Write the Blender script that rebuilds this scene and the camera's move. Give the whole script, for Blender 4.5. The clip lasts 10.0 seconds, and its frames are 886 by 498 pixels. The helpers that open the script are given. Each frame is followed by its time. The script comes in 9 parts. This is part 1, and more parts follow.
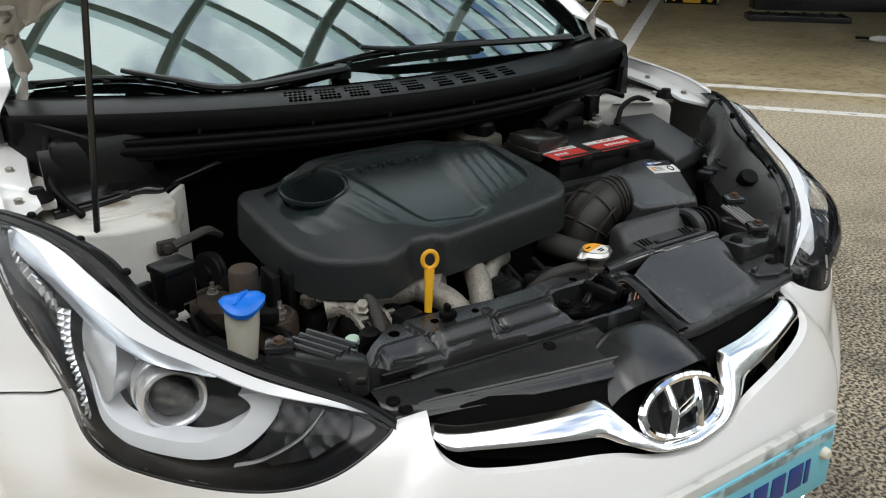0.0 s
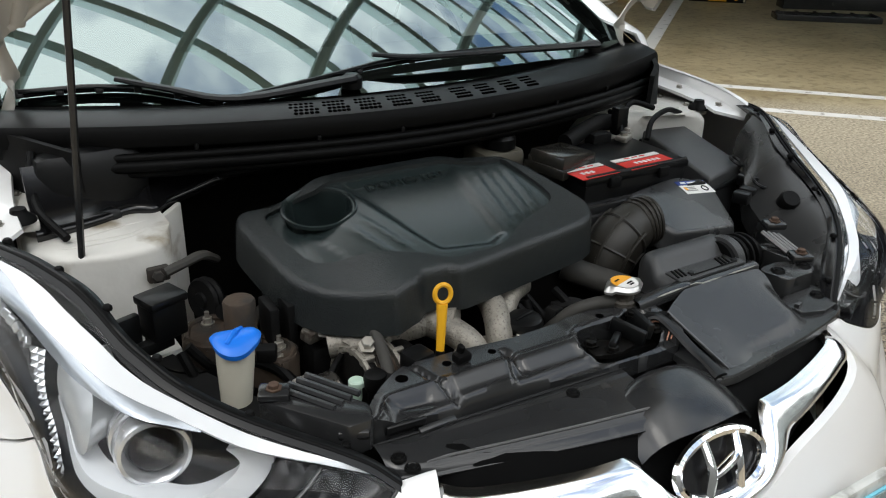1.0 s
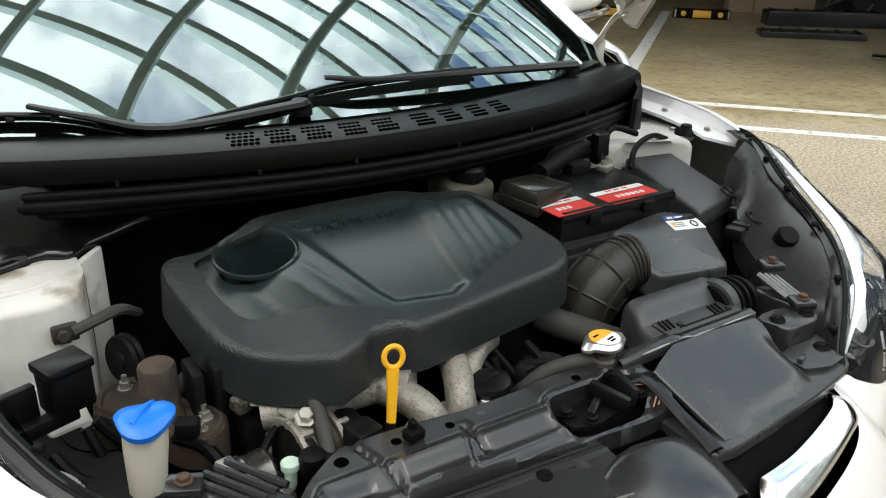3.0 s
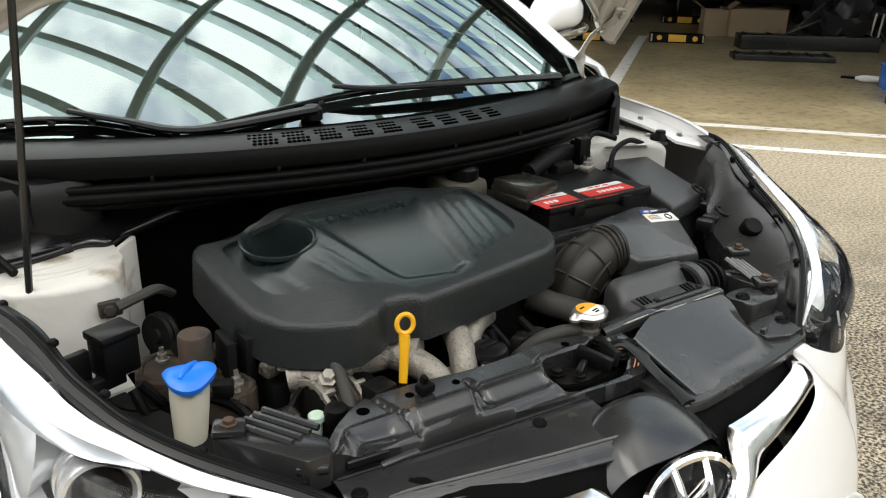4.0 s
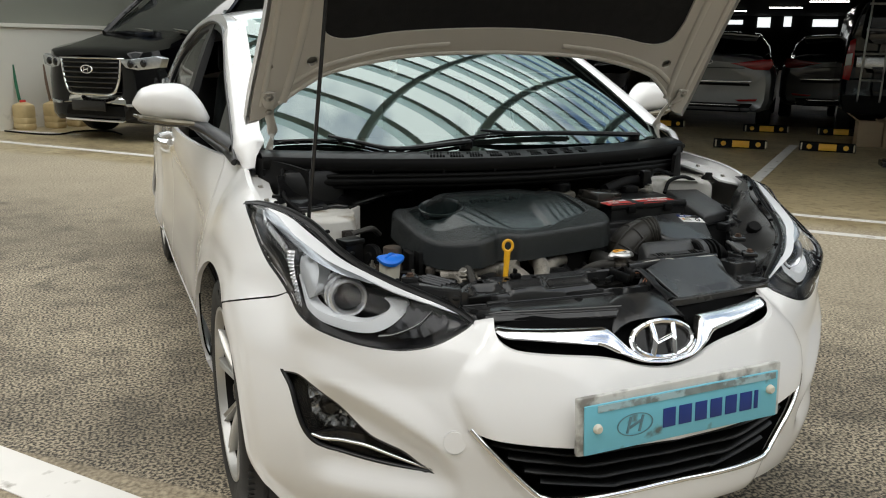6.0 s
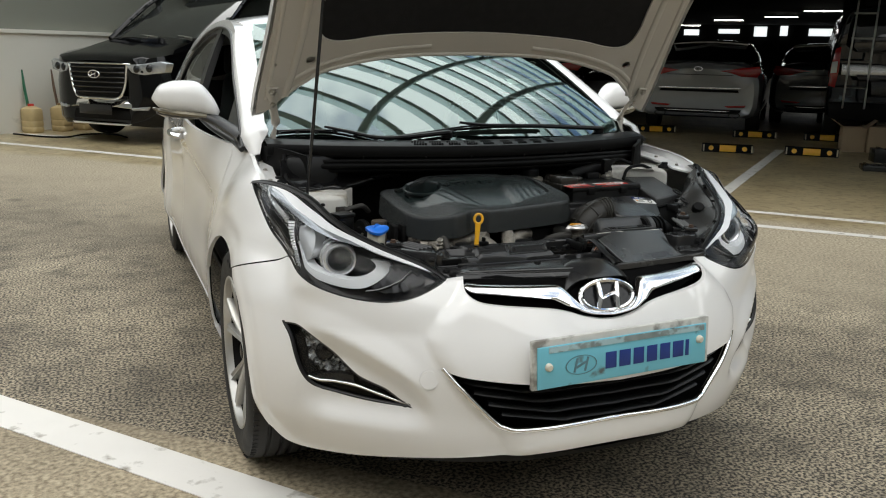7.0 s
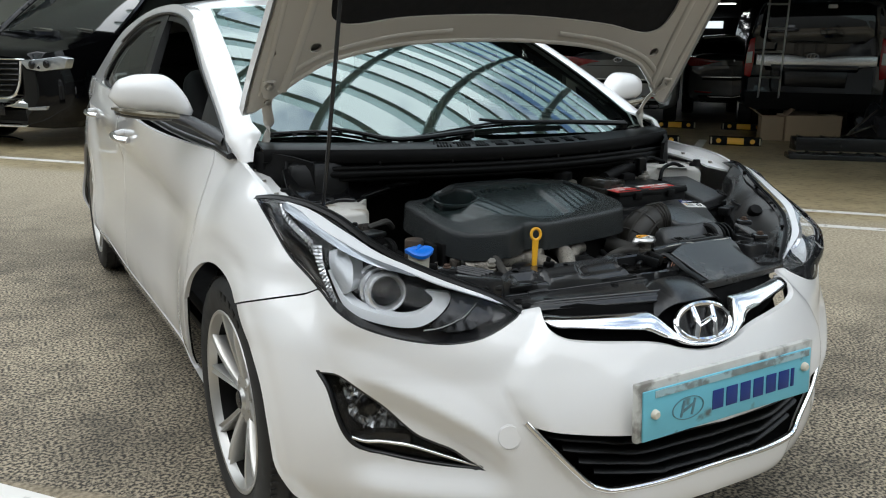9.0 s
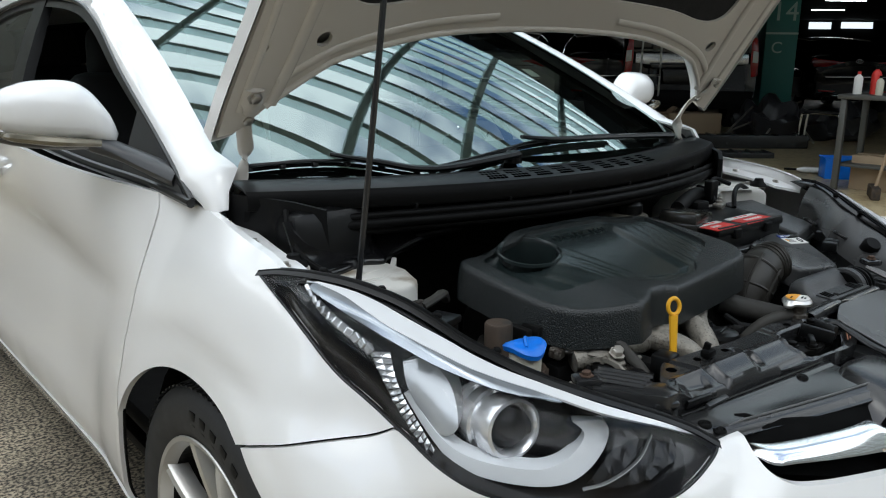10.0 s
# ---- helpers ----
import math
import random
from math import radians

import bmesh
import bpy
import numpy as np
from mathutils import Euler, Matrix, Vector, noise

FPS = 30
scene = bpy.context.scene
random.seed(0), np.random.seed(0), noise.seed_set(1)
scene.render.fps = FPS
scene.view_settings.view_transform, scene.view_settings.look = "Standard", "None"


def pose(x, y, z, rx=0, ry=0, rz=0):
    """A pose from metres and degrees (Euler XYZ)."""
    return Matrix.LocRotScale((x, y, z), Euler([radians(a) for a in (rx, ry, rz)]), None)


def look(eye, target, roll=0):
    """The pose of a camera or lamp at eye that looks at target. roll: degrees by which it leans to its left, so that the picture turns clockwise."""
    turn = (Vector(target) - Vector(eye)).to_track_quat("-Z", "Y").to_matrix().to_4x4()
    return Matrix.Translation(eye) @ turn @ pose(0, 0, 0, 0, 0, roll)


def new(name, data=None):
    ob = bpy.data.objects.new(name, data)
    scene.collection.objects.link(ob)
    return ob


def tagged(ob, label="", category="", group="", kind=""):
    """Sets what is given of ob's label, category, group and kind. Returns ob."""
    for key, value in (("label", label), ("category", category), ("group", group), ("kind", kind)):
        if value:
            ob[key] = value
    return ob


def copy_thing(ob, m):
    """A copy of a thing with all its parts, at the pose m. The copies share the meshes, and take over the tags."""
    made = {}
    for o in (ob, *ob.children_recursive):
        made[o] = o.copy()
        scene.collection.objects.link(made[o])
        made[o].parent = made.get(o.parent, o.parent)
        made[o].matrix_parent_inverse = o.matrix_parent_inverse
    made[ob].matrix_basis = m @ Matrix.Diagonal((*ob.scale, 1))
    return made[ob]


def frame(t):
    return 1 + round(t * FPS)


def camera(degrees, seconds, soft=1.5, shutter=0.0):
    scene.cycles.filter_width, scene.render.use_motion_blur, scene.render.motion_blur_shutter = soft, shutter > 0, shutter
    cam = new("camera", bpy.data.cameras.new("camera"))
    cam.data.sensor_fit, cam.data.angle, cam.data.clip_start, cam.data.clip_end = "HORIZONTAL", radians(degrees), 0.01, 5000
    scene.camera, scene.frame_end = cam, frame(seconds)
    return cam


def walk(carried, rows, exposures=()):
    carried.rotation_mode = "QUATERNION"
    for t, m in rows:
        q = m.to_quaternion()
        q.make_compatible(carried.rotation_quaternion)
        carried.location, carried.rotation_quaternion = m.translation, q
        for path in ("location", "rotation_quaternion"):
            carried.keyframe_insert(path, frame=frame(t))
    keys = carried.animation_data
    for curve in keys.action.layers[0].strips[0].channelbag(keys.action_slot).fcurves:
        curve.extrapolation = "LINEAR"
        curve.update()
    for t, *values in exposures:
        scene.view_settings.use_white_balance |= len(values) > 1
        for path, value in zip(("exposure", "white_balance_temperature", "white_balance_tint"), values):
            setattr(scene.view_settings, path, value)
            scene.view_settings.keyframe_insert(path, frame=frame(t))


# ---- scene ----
cam = camera(56.92, 10.0, 1.1)
ROWS = [
    (0.0, -0.7677, -0.5288, 1.2714, 65.769, -0.910, -32.646),
    (0.5, -0.7619, -0.5374, 1.2990, 65.594, -1.101, -31.499),
    (1.0, -0.7024, -0.4322, 1.2742, 65.375, -1.199, -31.192),
    (1.5, -0.6219, -0.2999, 1.2618, 65.354, -1.642, -31.518),
    (2.0, -0.5917, -0.2548, 1.2563, 65.406, -1.618, -31.707),
    (2.5, -0.5668, -0.2604, 1.2582, 65.616, -1.633, -31.915),
    (2.7, -0.5760, -0.2960, 1.2570, 65.950, -1.350, -31.930),
    (3.8, -0.6434, -0.3580, 1.2487, 67.838, -1.440, -33.184),
    (4.0, -0.6867, -0.4275, 1.2514, 68.285, -1.260, -33.473),
    (4.5, -0.8101, -0.6838, 1.2764, 69.916, -0.700, -32.823),
    (5.0, -0.8569, -0.9156, 1.2630, 71.768, -0.705, -29.020),
    (5.5, -0.9136, -1.0902, 1.2395, 74.606, -0.938, -24.362),
    (5.7, -0.9631, -1.1496, 1.2323, 75.259, -0.934, -23.080),
    (6.8, -1.0700, -1.4848, 1.1989, 76.250, -1.000, -21.133),
    (7.0, -1.0827, -1.5458, 1.2040, 76.358, -1.145, -21.859),
    (7.5, -1.0990, -1.6046, 1.2105, 76.153, -1.227, -22.971),
    (8.0, -1.1288, -1.5501, 1.2172, 76.056, -1.188, -24.041),
    (8.5, -1.2026, -1.3433, 1.2069, 76.108, -1.118, -25.565),
    (9.0, -1.2420, -1.0733, 1.1776, 76.064, -0.826, -28.864),
    (9.5, -1.2240, -0.7260, 1.1705, 76.264, -0.715, -32.888),
    (10.0, -1.2386, -0.3357, 1.1578, 76.193, -0.697, -38.951),
]
EXPOSURE = [(0.0, 0.05, 6600, 10), (1.0, 0.18, 6550, 10), (2.0, 0.55, 6550, 9), (2.7, 0.65, 6600, 9), (3.8, 0.71, 6850, 10), (4.5, 0.21, 7000, 11), (5.0, 0.07, 7050, 11), (5.7, -0.07, 6850, 10),
            (7.5, -0.10, 6700, 9), (8.5, -0.08, 6450, 9), (9.5, -0.06, 6150, 8), (10.0, -0.06, 6150, 8)]
walk(cam, [(t, pose(*p)) for t, *p in ROWS], EXPOSURE)


# ---- world, sun and exposure ----
world = bpy.data.worlds.new("world")
scene.world = world
world.use_nodes = True
wn, wl = world.node_tree.nodes, world.node_tree.links
sky = wn.new("ShaderNodeTexSky")
sky.sky_type, sky.sun_disc = "NISHITA", False
sky.sun_elevation, sky.sun_rotation = radians(68), radians(243)
cloud = wn.new("ShaderNodeTexNoise")
cloud.inputs["Scale"].default_value, cloud.inputs["Detail"].default_value = 2.3, 5.0
ramp = wn.new("ShaderNodeValToRGB")
ramp.color_ramp.elements[0].position, ramp.color_ramp.elements[1].position = 0.40, 0.52
mixed = wn.new("ShaderNodeMix")
mixed.data_type = "RGBA"
wl.new(wn.new("ShaderNodeTexCoord").outputs["Generated"], cloud.inputs["Vector"])
wl.new(cloud.outputs["Fac"], ramp.inputs["Fac"])
wl.new(ramp.outputs["Color"], mixed.inputs["Factor"])
wl.new(sky.outputs["Color"], mixed.inputs["A"])
mixed.inputs["B"].default_value = (10.5, 10.7, 10.8, 1)
wl.new(mixed.outputs["Result"], wn["Background"].inputs["Color"])
wn["Background"].inputs["Strength"].default_value = 0.27
sun = new("sun", bpy.data.lights.new("sun", "SUN"))
sun.data.energy, sun.data.angle, sun.data.color = 0.6, radians(20), (1.0, 0.96, 0.9)
sun.matrix_world = look((-4, -2, 12), (0, 0, 0))

# ---- mesh helpers ----
MATS = {}


def mat(name, base, rough=0.5, metal=0.0, var=0.12, scale=14.0, bump=0.0, bscale=260.0, coat=0.0, spot=None, spotscale=9.0, spotcut=0.62, ior=1.5):
    """A surface: base colour with broad and fine variation, worn or dirty spots, and fine relief."""
    if name in MATS:
        return MATS[name]
    m = MATS[name] = bpy.data.materials.new(name)
    m.use_nodes = True
    n, l = m.node_tree.nodes, m.node_tree.links
    b = n["Principled BSDF"]
    b.inputs["Metallic"].default_value, b.inputs["IOR"].default_value = metal, ior
    b.inputs["Coat Weight"].default_value, b.inputs["Coat Roughness"].default_value = coat, 0.04
    co = n.new("ShaderNodeTexCoord").outputs["Object"]
    big = n.new("ShaderNodeTexNoise")
    big.inputs["Scale"].default_value, big.inputs["Detail"].default_value = scale, 6.0
    l.new(co, big.inputs["Vector"])
    mix = n.new("ShaderNodeMix")
    mix.data_type = "RGBA"
    mix.inputs["A"].default_value = (*[c * (1 - var) for c in base], 1)
    mix.inputs["B"].default_value = (*[min(1, c * (1 + var)) for c in base], 1)
    l.new(big.outputs["Fac"], mix.inputs["Factor"])
    out = mix.outputs["Result"]
    if spot:
        sn = n.new("ShaderNodeTexNoise")
        sn.inputs["Scale"].default_value, sn.inputs["Detail"].default_value = spotscale, 8.0
        l.new(co, sn.inputs["Vector"])
        cr = n.new("ShaderNodeValToRGB")
        cr.color_ramp.elements[0].position, cr.color_ramp.elements[1].position = spotcut - 0.06, spotcut + 0.06
        l.new(sn.outputs["Fac"], cr.inputs["Fac"])
        m2 = n.new("ShaderNodeMix")
        m2.data_type = "RGBA"
        l.new(cr.outputs["Color"], m2.inputs["Factor"])
        l.new(out, m2.inputs["A"])
        m2.inputs["B"].default_value = (*spot, 1)
        out = m2.outputs["Result"]
    l.new(out, b.inputs["Base Color"])
    rr = n.new("ShaderNodeMapRange")
    rr.inputs["To Min"].default_value, rr.inputs["To Max"].default_value = max(0.02, rough * 0.8), min(1, rough * 1.2)
    l.new(big.outputs["Fac"], rr.inputs["Value"])
    l.new(rr.outputs["Result"], b.inputs["Roughness"])
    if bump:
        fine = n.new("ShaderNodeTexNoise")
        fine.inputs["Scale"].default_value, fine.inputs["Detail"].default_value = bscale, 3.0
        l.new(co, fine.inputs["Vector"])
        bp = n.new("ShaderNodeBump")
        bp.inputs["Strength"].default_value, bp.inputs["Distance"].default_value = bump, 0.002
        l.new(fine.outputs["Fac"], bp.inputs["Height"])
        l.new(bp.outputs["Normal"], b.inputs["Normal"])
    return m


def glass(name, tint, rough=0.0, ior=1.45, sheen=(1, 1, 1)):
    """Thin clear pane: see-through with a mirror-like sheen."""
    m = MATS[name] = bpy.data.materials.new(name)
    m.use_nodes = True
    n, l = m.node_tree.nodes, m.node_tree.links
    n.remove(n["Principled BSDF"])
    tr, gl, mx, fr = n.new("ShaderNodeBsdfTransparent"), n.new("ShaderNodeBsdfGlossy"), n.new("ShaderNodeMixShader"), n.new("ShaderNodeFresnel")
    tr.inputs["Color"].default_value = (*tint, 1)
    gl.inputs["Roughness"].default_value = rough
    gl.inputs["Color"].default_value = (*sheen, 1)
    fr.inputs["IOR"].default_value = ior
    l.new(fr.outputs["Fac"], mx.inputs["Fac"])
    l.new(tr.outputs["BSDF"], mx.inputs[1])
    l.new(gl.outputs["BSDF"], mx.inputs[2])
    l.new(mx.outputs["Shader"], n["Material Output"].inputs["Surface"])
    return m


def glow(name, colour, strength):
    m = MATS[name] = bpy.data.materials.new(name)
    m.use_nodes = True
    b = m.node_tree.nodes["Principled BSDF"]
    b.inputs["Base Color"].default_value = (*colour, 1)
    b.inputs["Emission Color"].default_value, b.inputs["Emission Strength"].default_value = (*colour, 1), strength
    return m


def link_mesh(name, me, material, parent=None, label="", smooth=True):
    if smooth:
        me.shade_smooth()
        me.set_sharp_from_angle(angle=radians(smooth if smooth is not True else 38))
    me.materials.append(material)
    ob = new(name, me)
    if parent:
        ob.parent = parent
    return tagged(ob, label) if label else ob


def part(name, bm, material, parent=None, label="", smooth=True):
    me = bpy.data.meshes.new(name)
    bmesh.ops.recalc_face_normals(bm, faces=bm.faces)
    bm.to_mesh(me)
    bm.free()
    return link_mesh(name, me, material, parent, label, smooth)


def thing(name, label, category, group="", at=None):
    ob = new(name)
    ob.empty_display_size = 0.2
    if at is not None:
        ob.matrix_world = at
    return tagged(ob, label, category, group)


def box(bm, centre, size, bevel=0.0, turn=(0, 0, 0), taper=1.0, segs=2):
    """A bevelled box; taper scales its top."""
    m = Matrix.Translation(centre) @ Euler([radians(a) for a in turn]).to_matrix().to_4x4() @ Matrix.Diagonal((*size, 1))
    r = bmesh.ops.create_cube(bm, size=1)
    if taper != 1.0:
        for v in r["verts"]:
            if v.co.z > 0:
                v.co.x *= taper
                v.co.y *= taper
    bmesh.ops.transform(bm, matrix=m, verts=r["verts"])
    if bevel:
        es = {e for v in r["verts"] for e in v.link_edges}
        bmesh.ops.bevel(bm, geom=list(es), offset=bevel, segments=segs, affect="EDGES", profile=0.5)


def prism(bm, outline, z0, z1, bevel=0.0, m=None, segs=2, inset=0.0):
    """A slab with a given outline (x, y) between two heights, its top edge rounded; inset narrows the top."""
    n = len(outline)
    cx, cy = sum(p[0] for p in outline) / n, sum(p[1] for p in outline) / n
    lo = [bm.verts.new((x, y, z0)) for x, y in outline]
    hi = [bm.verts.new((x + (cx - x) * inset, y + (cy - y) * inset, z1)) for x, y in outline]
    fs = [bm.faces.new(hi), bm.faces.new(lo[::-1])]
    for i in range(n):
        fs.append(bm.faces.new((lo[i], lo[(i + 1) % n], hi[(i + 1) % n], hi[i])))
    if m is not None:
        bmesh.ops.transform(bm, matrix=m, verts=lo + hi)
    if bevel:
        es = [e for e in fs[0].edges] + [e for e in bm.edges if e.verts[0] in lo and e.verts[1] in hi or e.verts[0] in hi and e.verts[1] in lo]
        bmesh.ops.bevel(bm, geom=es, offset=bevel, segments=segs, affect="EDGES", profile=0.5)


def lathe(bm, profile, m=None, n=32, closed=False):
    """Turns (radius, height) points round the z axis."""
    rings = []
    for r, z in profile:
        if r < 1e-6:
            rings.append([bm.verts.new((0, 0, z))])
        else:
            rings.append([bm.verts.new((r * math.cos(2 * math.pi * k / n), r * math.sin(2 * math.pi * k / n), z)) for k in range(n)])
    pairs = list(zip(rings, rings[1:])) + ([(rings[-1], rings[0])] if closed else [])
    for a, b in pairs:
        for k in range(n):
            q = [a[k % len(a)], a[(k + 1) % len(a)], b[(k + 1) % len(b)], b[k % len(b)]]
            q = list(dict.fromkeys(q))
            if len(q) > 2:
                bm.faces.new(q)
    if m is not None:
        bmesh.ops.transform(bm, matrix=m, verts=[v for ring in rings for v in ring])


def smooth_path(points, n=6):
    """More points along a Catmull-Rom curve."""
    p = [Vector(q) for q in points]
    if len(p) < 3:
        return p
    p = [2 * p[0] - p[1]] + p + [2 * p[-1] - p[-2]]
    out = []
    for a, b, c, d in zip(p, p[1:], p[2:], p[3:]):
        for k in range(n):
            t = k / n
            out.append(0.5 * ((2 * b) + (c - a) * t + (2 * a - 5 * b + 4 * c - d) * t * t + (3 * b - a - 3 * c + d) * t ** 3))
    return out + [p[-2]]


def tube(bm, points, radius, sides=10, n=6, flat=1.0, ribs=0.0, caps=True):
    """A hose or rod along a smooth path; radius may be a list along it; ribs makes it corrugated."""
    path = smooth_path(points, n)
    up, rings = Vector((0, 0, 1)), []
    for i, c in enumerate(path):
        t = (path[min(i + 1, len(path) - 1)] - path[max(i - 1, 0)]).normalized()
        s = t.cross(up)
        s = s.normalized() if s.length > 1e-3 else (rings and s_old or Vector((1, 0, 0)))
        s_old = s
        u = s.cross(t).normalized()
        r = radius if not isinstance(radius, (list, tuple)) else float(np.interp(i / (len(path) - 1), np.linspace(0, 1, len(radius)), radius))
        r *= 1 + (ribs if ribs and i % 2 else 0)
        rings.append([bm.verts.new(c + s * (r * math.cos(2 * math.pi * k / sides)) + u * (r * flat * math.sin(2 * math.pi * k / sides))) for k in range(sides)])
    for a, b in zip(rings, rings[1:]):
        for k in range(sides):
            bm.faces.new((a[k], a[(k + 1) % sides], b[(k + 1) % sides], b[k]))
    if caps:
        bm.faces.new(rings[0][::-1])
        bm.faces.new(rings[-1])


def grid(bm, rows, close=False):
    """Quads over a table of points."""
    vs = [[bm.verts.new(p) for p in row] for row in rows]
    for a, b in zip(vs, vs[1:]):
        for k in range(len(a) - (0 if close else 1)):
            bm.faces.new((a[k], a[(k + 1) % len(a)], b[(k + 1) % len(b)], b[k]))
    return vs


def sheet(bm, rows, thick, direction=None):
    """A shell: a table of points with a second skin set off along the local normal."""
    arr = np.array([[tuple(p) for p in row] for row in rows], float)
    du, dv = np.gradient(arr, axis=0), np.gradient(arr, axis=1)
    nn = np.cross(du, dv)
    nn /= np.linalg.norm(nn, axis=-1, keepdims=True) + 1e-12
    back = arr + nn * thick
    a = grid(bm, arr.tolist())
    b = grid(bm, back.tolist())
    rim = lambda g: g[0][:] + [r[-1] for r in g[1:]] + g[-1][-2::-1] + [r[0] for r in g[-2:0:-1]]
    ra, rb = rim(a), rim(b)
    for i in range(len(ra)):
        bm.faces.new((ra[i], ra[(i + 1) % len(ra)], rb[(i + 1) % len(rb)], rb[i]))


def disc_at(centre, axis):
    return Matrix.Translation(centre) @ Vector(axis).to_track_quat("Z", "Y").to_matrix().to_4x4()


def hexbolt(bm, centre, axis=(0, 0, 1), r=0.007, h=0.006):
    m = disc_at(centre, axis)
    lathe(bm, [(0, 0), (r * 1.5, 0), (r * 1.5, h * 0.25), (r, h * 0.25), (r, h), (r * 0.8, h * 1.15), (0, h * 1.15)], m, 6)


def words(name, text, size, m, material, parent=None, depth=0.0008, align="CENTER", stretch=1.0):
    """Raised lettering in the built-in font, turned into a mesh."""
    cu = bpy.data.curves.new(name, "FONT")
    cu.body, cu.size, cu.extrude, cu.align_x, cu.align_y = text, size, depth, align, "CENTER"
    tmp = bpy.data.objects.new(name, cu)
    scene.collection.objects.link(tmp)
    me = bpy.data.meshes.new_from_object(tmp.evaluated_get(bpy.context.evaluated_depsgraph_get()))
    bpy.data.objects.remove(tmp)
    me.transform(m @ Matrix.Diagonal((stretch, 1, 1, 1)))
    me.name = name
    return link_mesh(name, me, material, parent, smooth=False)


# ---- materials ----
WHITE = mat("white_car_paint", (0.77, 0.765, 0.755), 0.30, var=0.015, scale=3, coat=1.0)
GRIMYCAST = mat("grimy_cast_aluminium", (0.11, 0.10, 0.085), 0.5, 0.5, var=0.5, scale=50, bump=0.8, bscale=160, spot=(0.045, 0.035, 0.028), spotscale=70, spotcut=0.55)
PRIMER = mat("white_body_primer", (0.60, 0.585, 0.545), 0.42, var=0.12, scale=16, bump=0.6, bscale=34, spot=(0.26, 0.22, 0.16), spotscale=11, spotcut=0.62)
HOODPAINT = mat("beige_hood_underside", (0.50, 0.47, 0.42), 0.50, var=0.06, scale=5, coat=0.2)
PLASTIC = mat("black_plastic", (0.0040, 0.0042, 0.0044), 0.34, var=0.25, scale=9, bump=0.05, bscale=400, ior=1.36)
DUSTBLACK = mat("dusty_semi_gloss_black", (0.025, 0.0255, 0.026), 0.27, var=0.25, scale=7, bump=0.05, bscale=500, spot=(0.042, 0.042, 0.041), spotscale=5, spotcut=0.60)
SMOOTHGREY = mat("smooth_grey_black_plastic", (0.022, 0.0225, 0.023), 0.28, var=0.2, scale=6, bump=0.03, bscale=300)
GRAINGREY = mat("grained_grey_black_plastic", (0.036, 0.0365, 0.037), 0.34, var=0.2, scale=6, bump=0.35, bscale=900)
GRAINED = mat("grained_black_plastic", (0.0165, 0.0195, 0.0198), 0.22, var=0.2, scale=6, bump=0.8, bscale=420)
COVER = mat("dark_slate_plastic", (0.0165, 0.0240, 0.0240), 0.24, var=0.2, scale=5, bump=0.10, bscale=700)
SATIN = mat("black_satin_metal", (0.019, 0.0193, 0.0198), 0.20, var=0.3, scale=12, bump=0.04, bscale=30, spot=(0.05, 0.048, 0.045), spotscale=22, spotcut=0.70)
# base taken down to near-black for parts that lie in deep shade
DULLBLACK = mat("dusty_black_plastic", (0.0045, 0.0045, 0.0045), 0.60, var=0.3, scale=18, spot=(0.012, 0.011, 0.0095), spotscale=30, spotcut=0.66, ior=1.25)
RUBBER = mat("black_rubber", (0.003, 0.003, 0.003), 0.5, var=0.25, scale=30, ior=1.2)
DUSTYRUBBER = mat("dusty_rubber_hose", (0.030, 0.028, 0.024), 0.72, var=0.3, scale=25, bump=0.2, bscale=120)
FELT = mat("black_felt_pad", (0.0025, 0.0025, 0.003), 0.95, var=0.35, scale=40, bump=0.5, bscale=500)
CHROME = mat("chrome", (0.86, 0.86, 0.87), 0.07, 1.0, var=0.03, scale=8)
SILVER = mat("silver_wheel_paint", (0.50, 0.49, 0.465), 0.36, 0.75, var=0.08, scale=12)
CASTING = mat("rough_cast_aluminium", (0.26, 0.24, 0.205), 0.55, 0.5, var=0.45, scale=60, bump=0.8, bscale=160, spot=(0.12, 0.105, 0.085), spotscale=300, spotcut=0.62)
RUSTY = mat("rusty_grimy_steel", (0.060, 0.042, 0.029), 0.72, 0.25, var=0.4, scale=40, bump=0.4, bscale=150, spot=(0.03, 0.026, 0.022), spotscale=18, spotcut=0.52)
STEEL = mat("grey_zinc_steel", (0.42, 0.40, 0.36), 0.42, 0.85, var=0.2, scale=60)
# oily grime, its base near-black to stand for deep shade as well
GRIMESHADE = mat("oily_shade_black", (0.004, 0.0036, 0.0032), 0.5, 0.1, var=0.5, scale=30, bump=0.4, bscale=90, ior=1.25)
YELLOW = mat("yellow_plastic", (0.78, 0.40, 0.015), 0.40, var=0.06, scale=20)
BLUE = mat("blue_plastic", (0.008, 0.17, 0.72), 0.38, var=0.06, scale=20)
MILKY = mat("milky_plastic", (0.52, 0.49, 0.40), 0.45, var=0.1, scale=15)
RED = mat("red_label", (0.62, 0.035, 0.025), 0.45, var=0.05, scale=30)
PAPER = mat("white_label", (0.74, 0.73, 0.70), 0.5, var=0.05, scale=60)
ORANGE = mat("orange_label", (0.80, 0.36, 0.03), 0.45, var=0.05, scale=60)
NAVY = mat("navy_ink", (0.010, 0.035, 0.20), 0.45, var=0.05, scale=40)
PLATEBLUE = mat("worn_light_blue_plate", (0.16, 0.50, 0.62), 0.45, var=0.08, scale=14, spot=(0.10, 0.13, 0.13), spotscale=24, spotcut=0.69)
TYRE = mat("tyre_rubber", (0.011, 0.011, 0.011), 0.66, var=0.25, scale=25, bump=0.15, bscale=200)
TRIM = mat("black_window_trim", (0.005, 0.005, 0.0055), 0.35, var=0.2, scale=12)
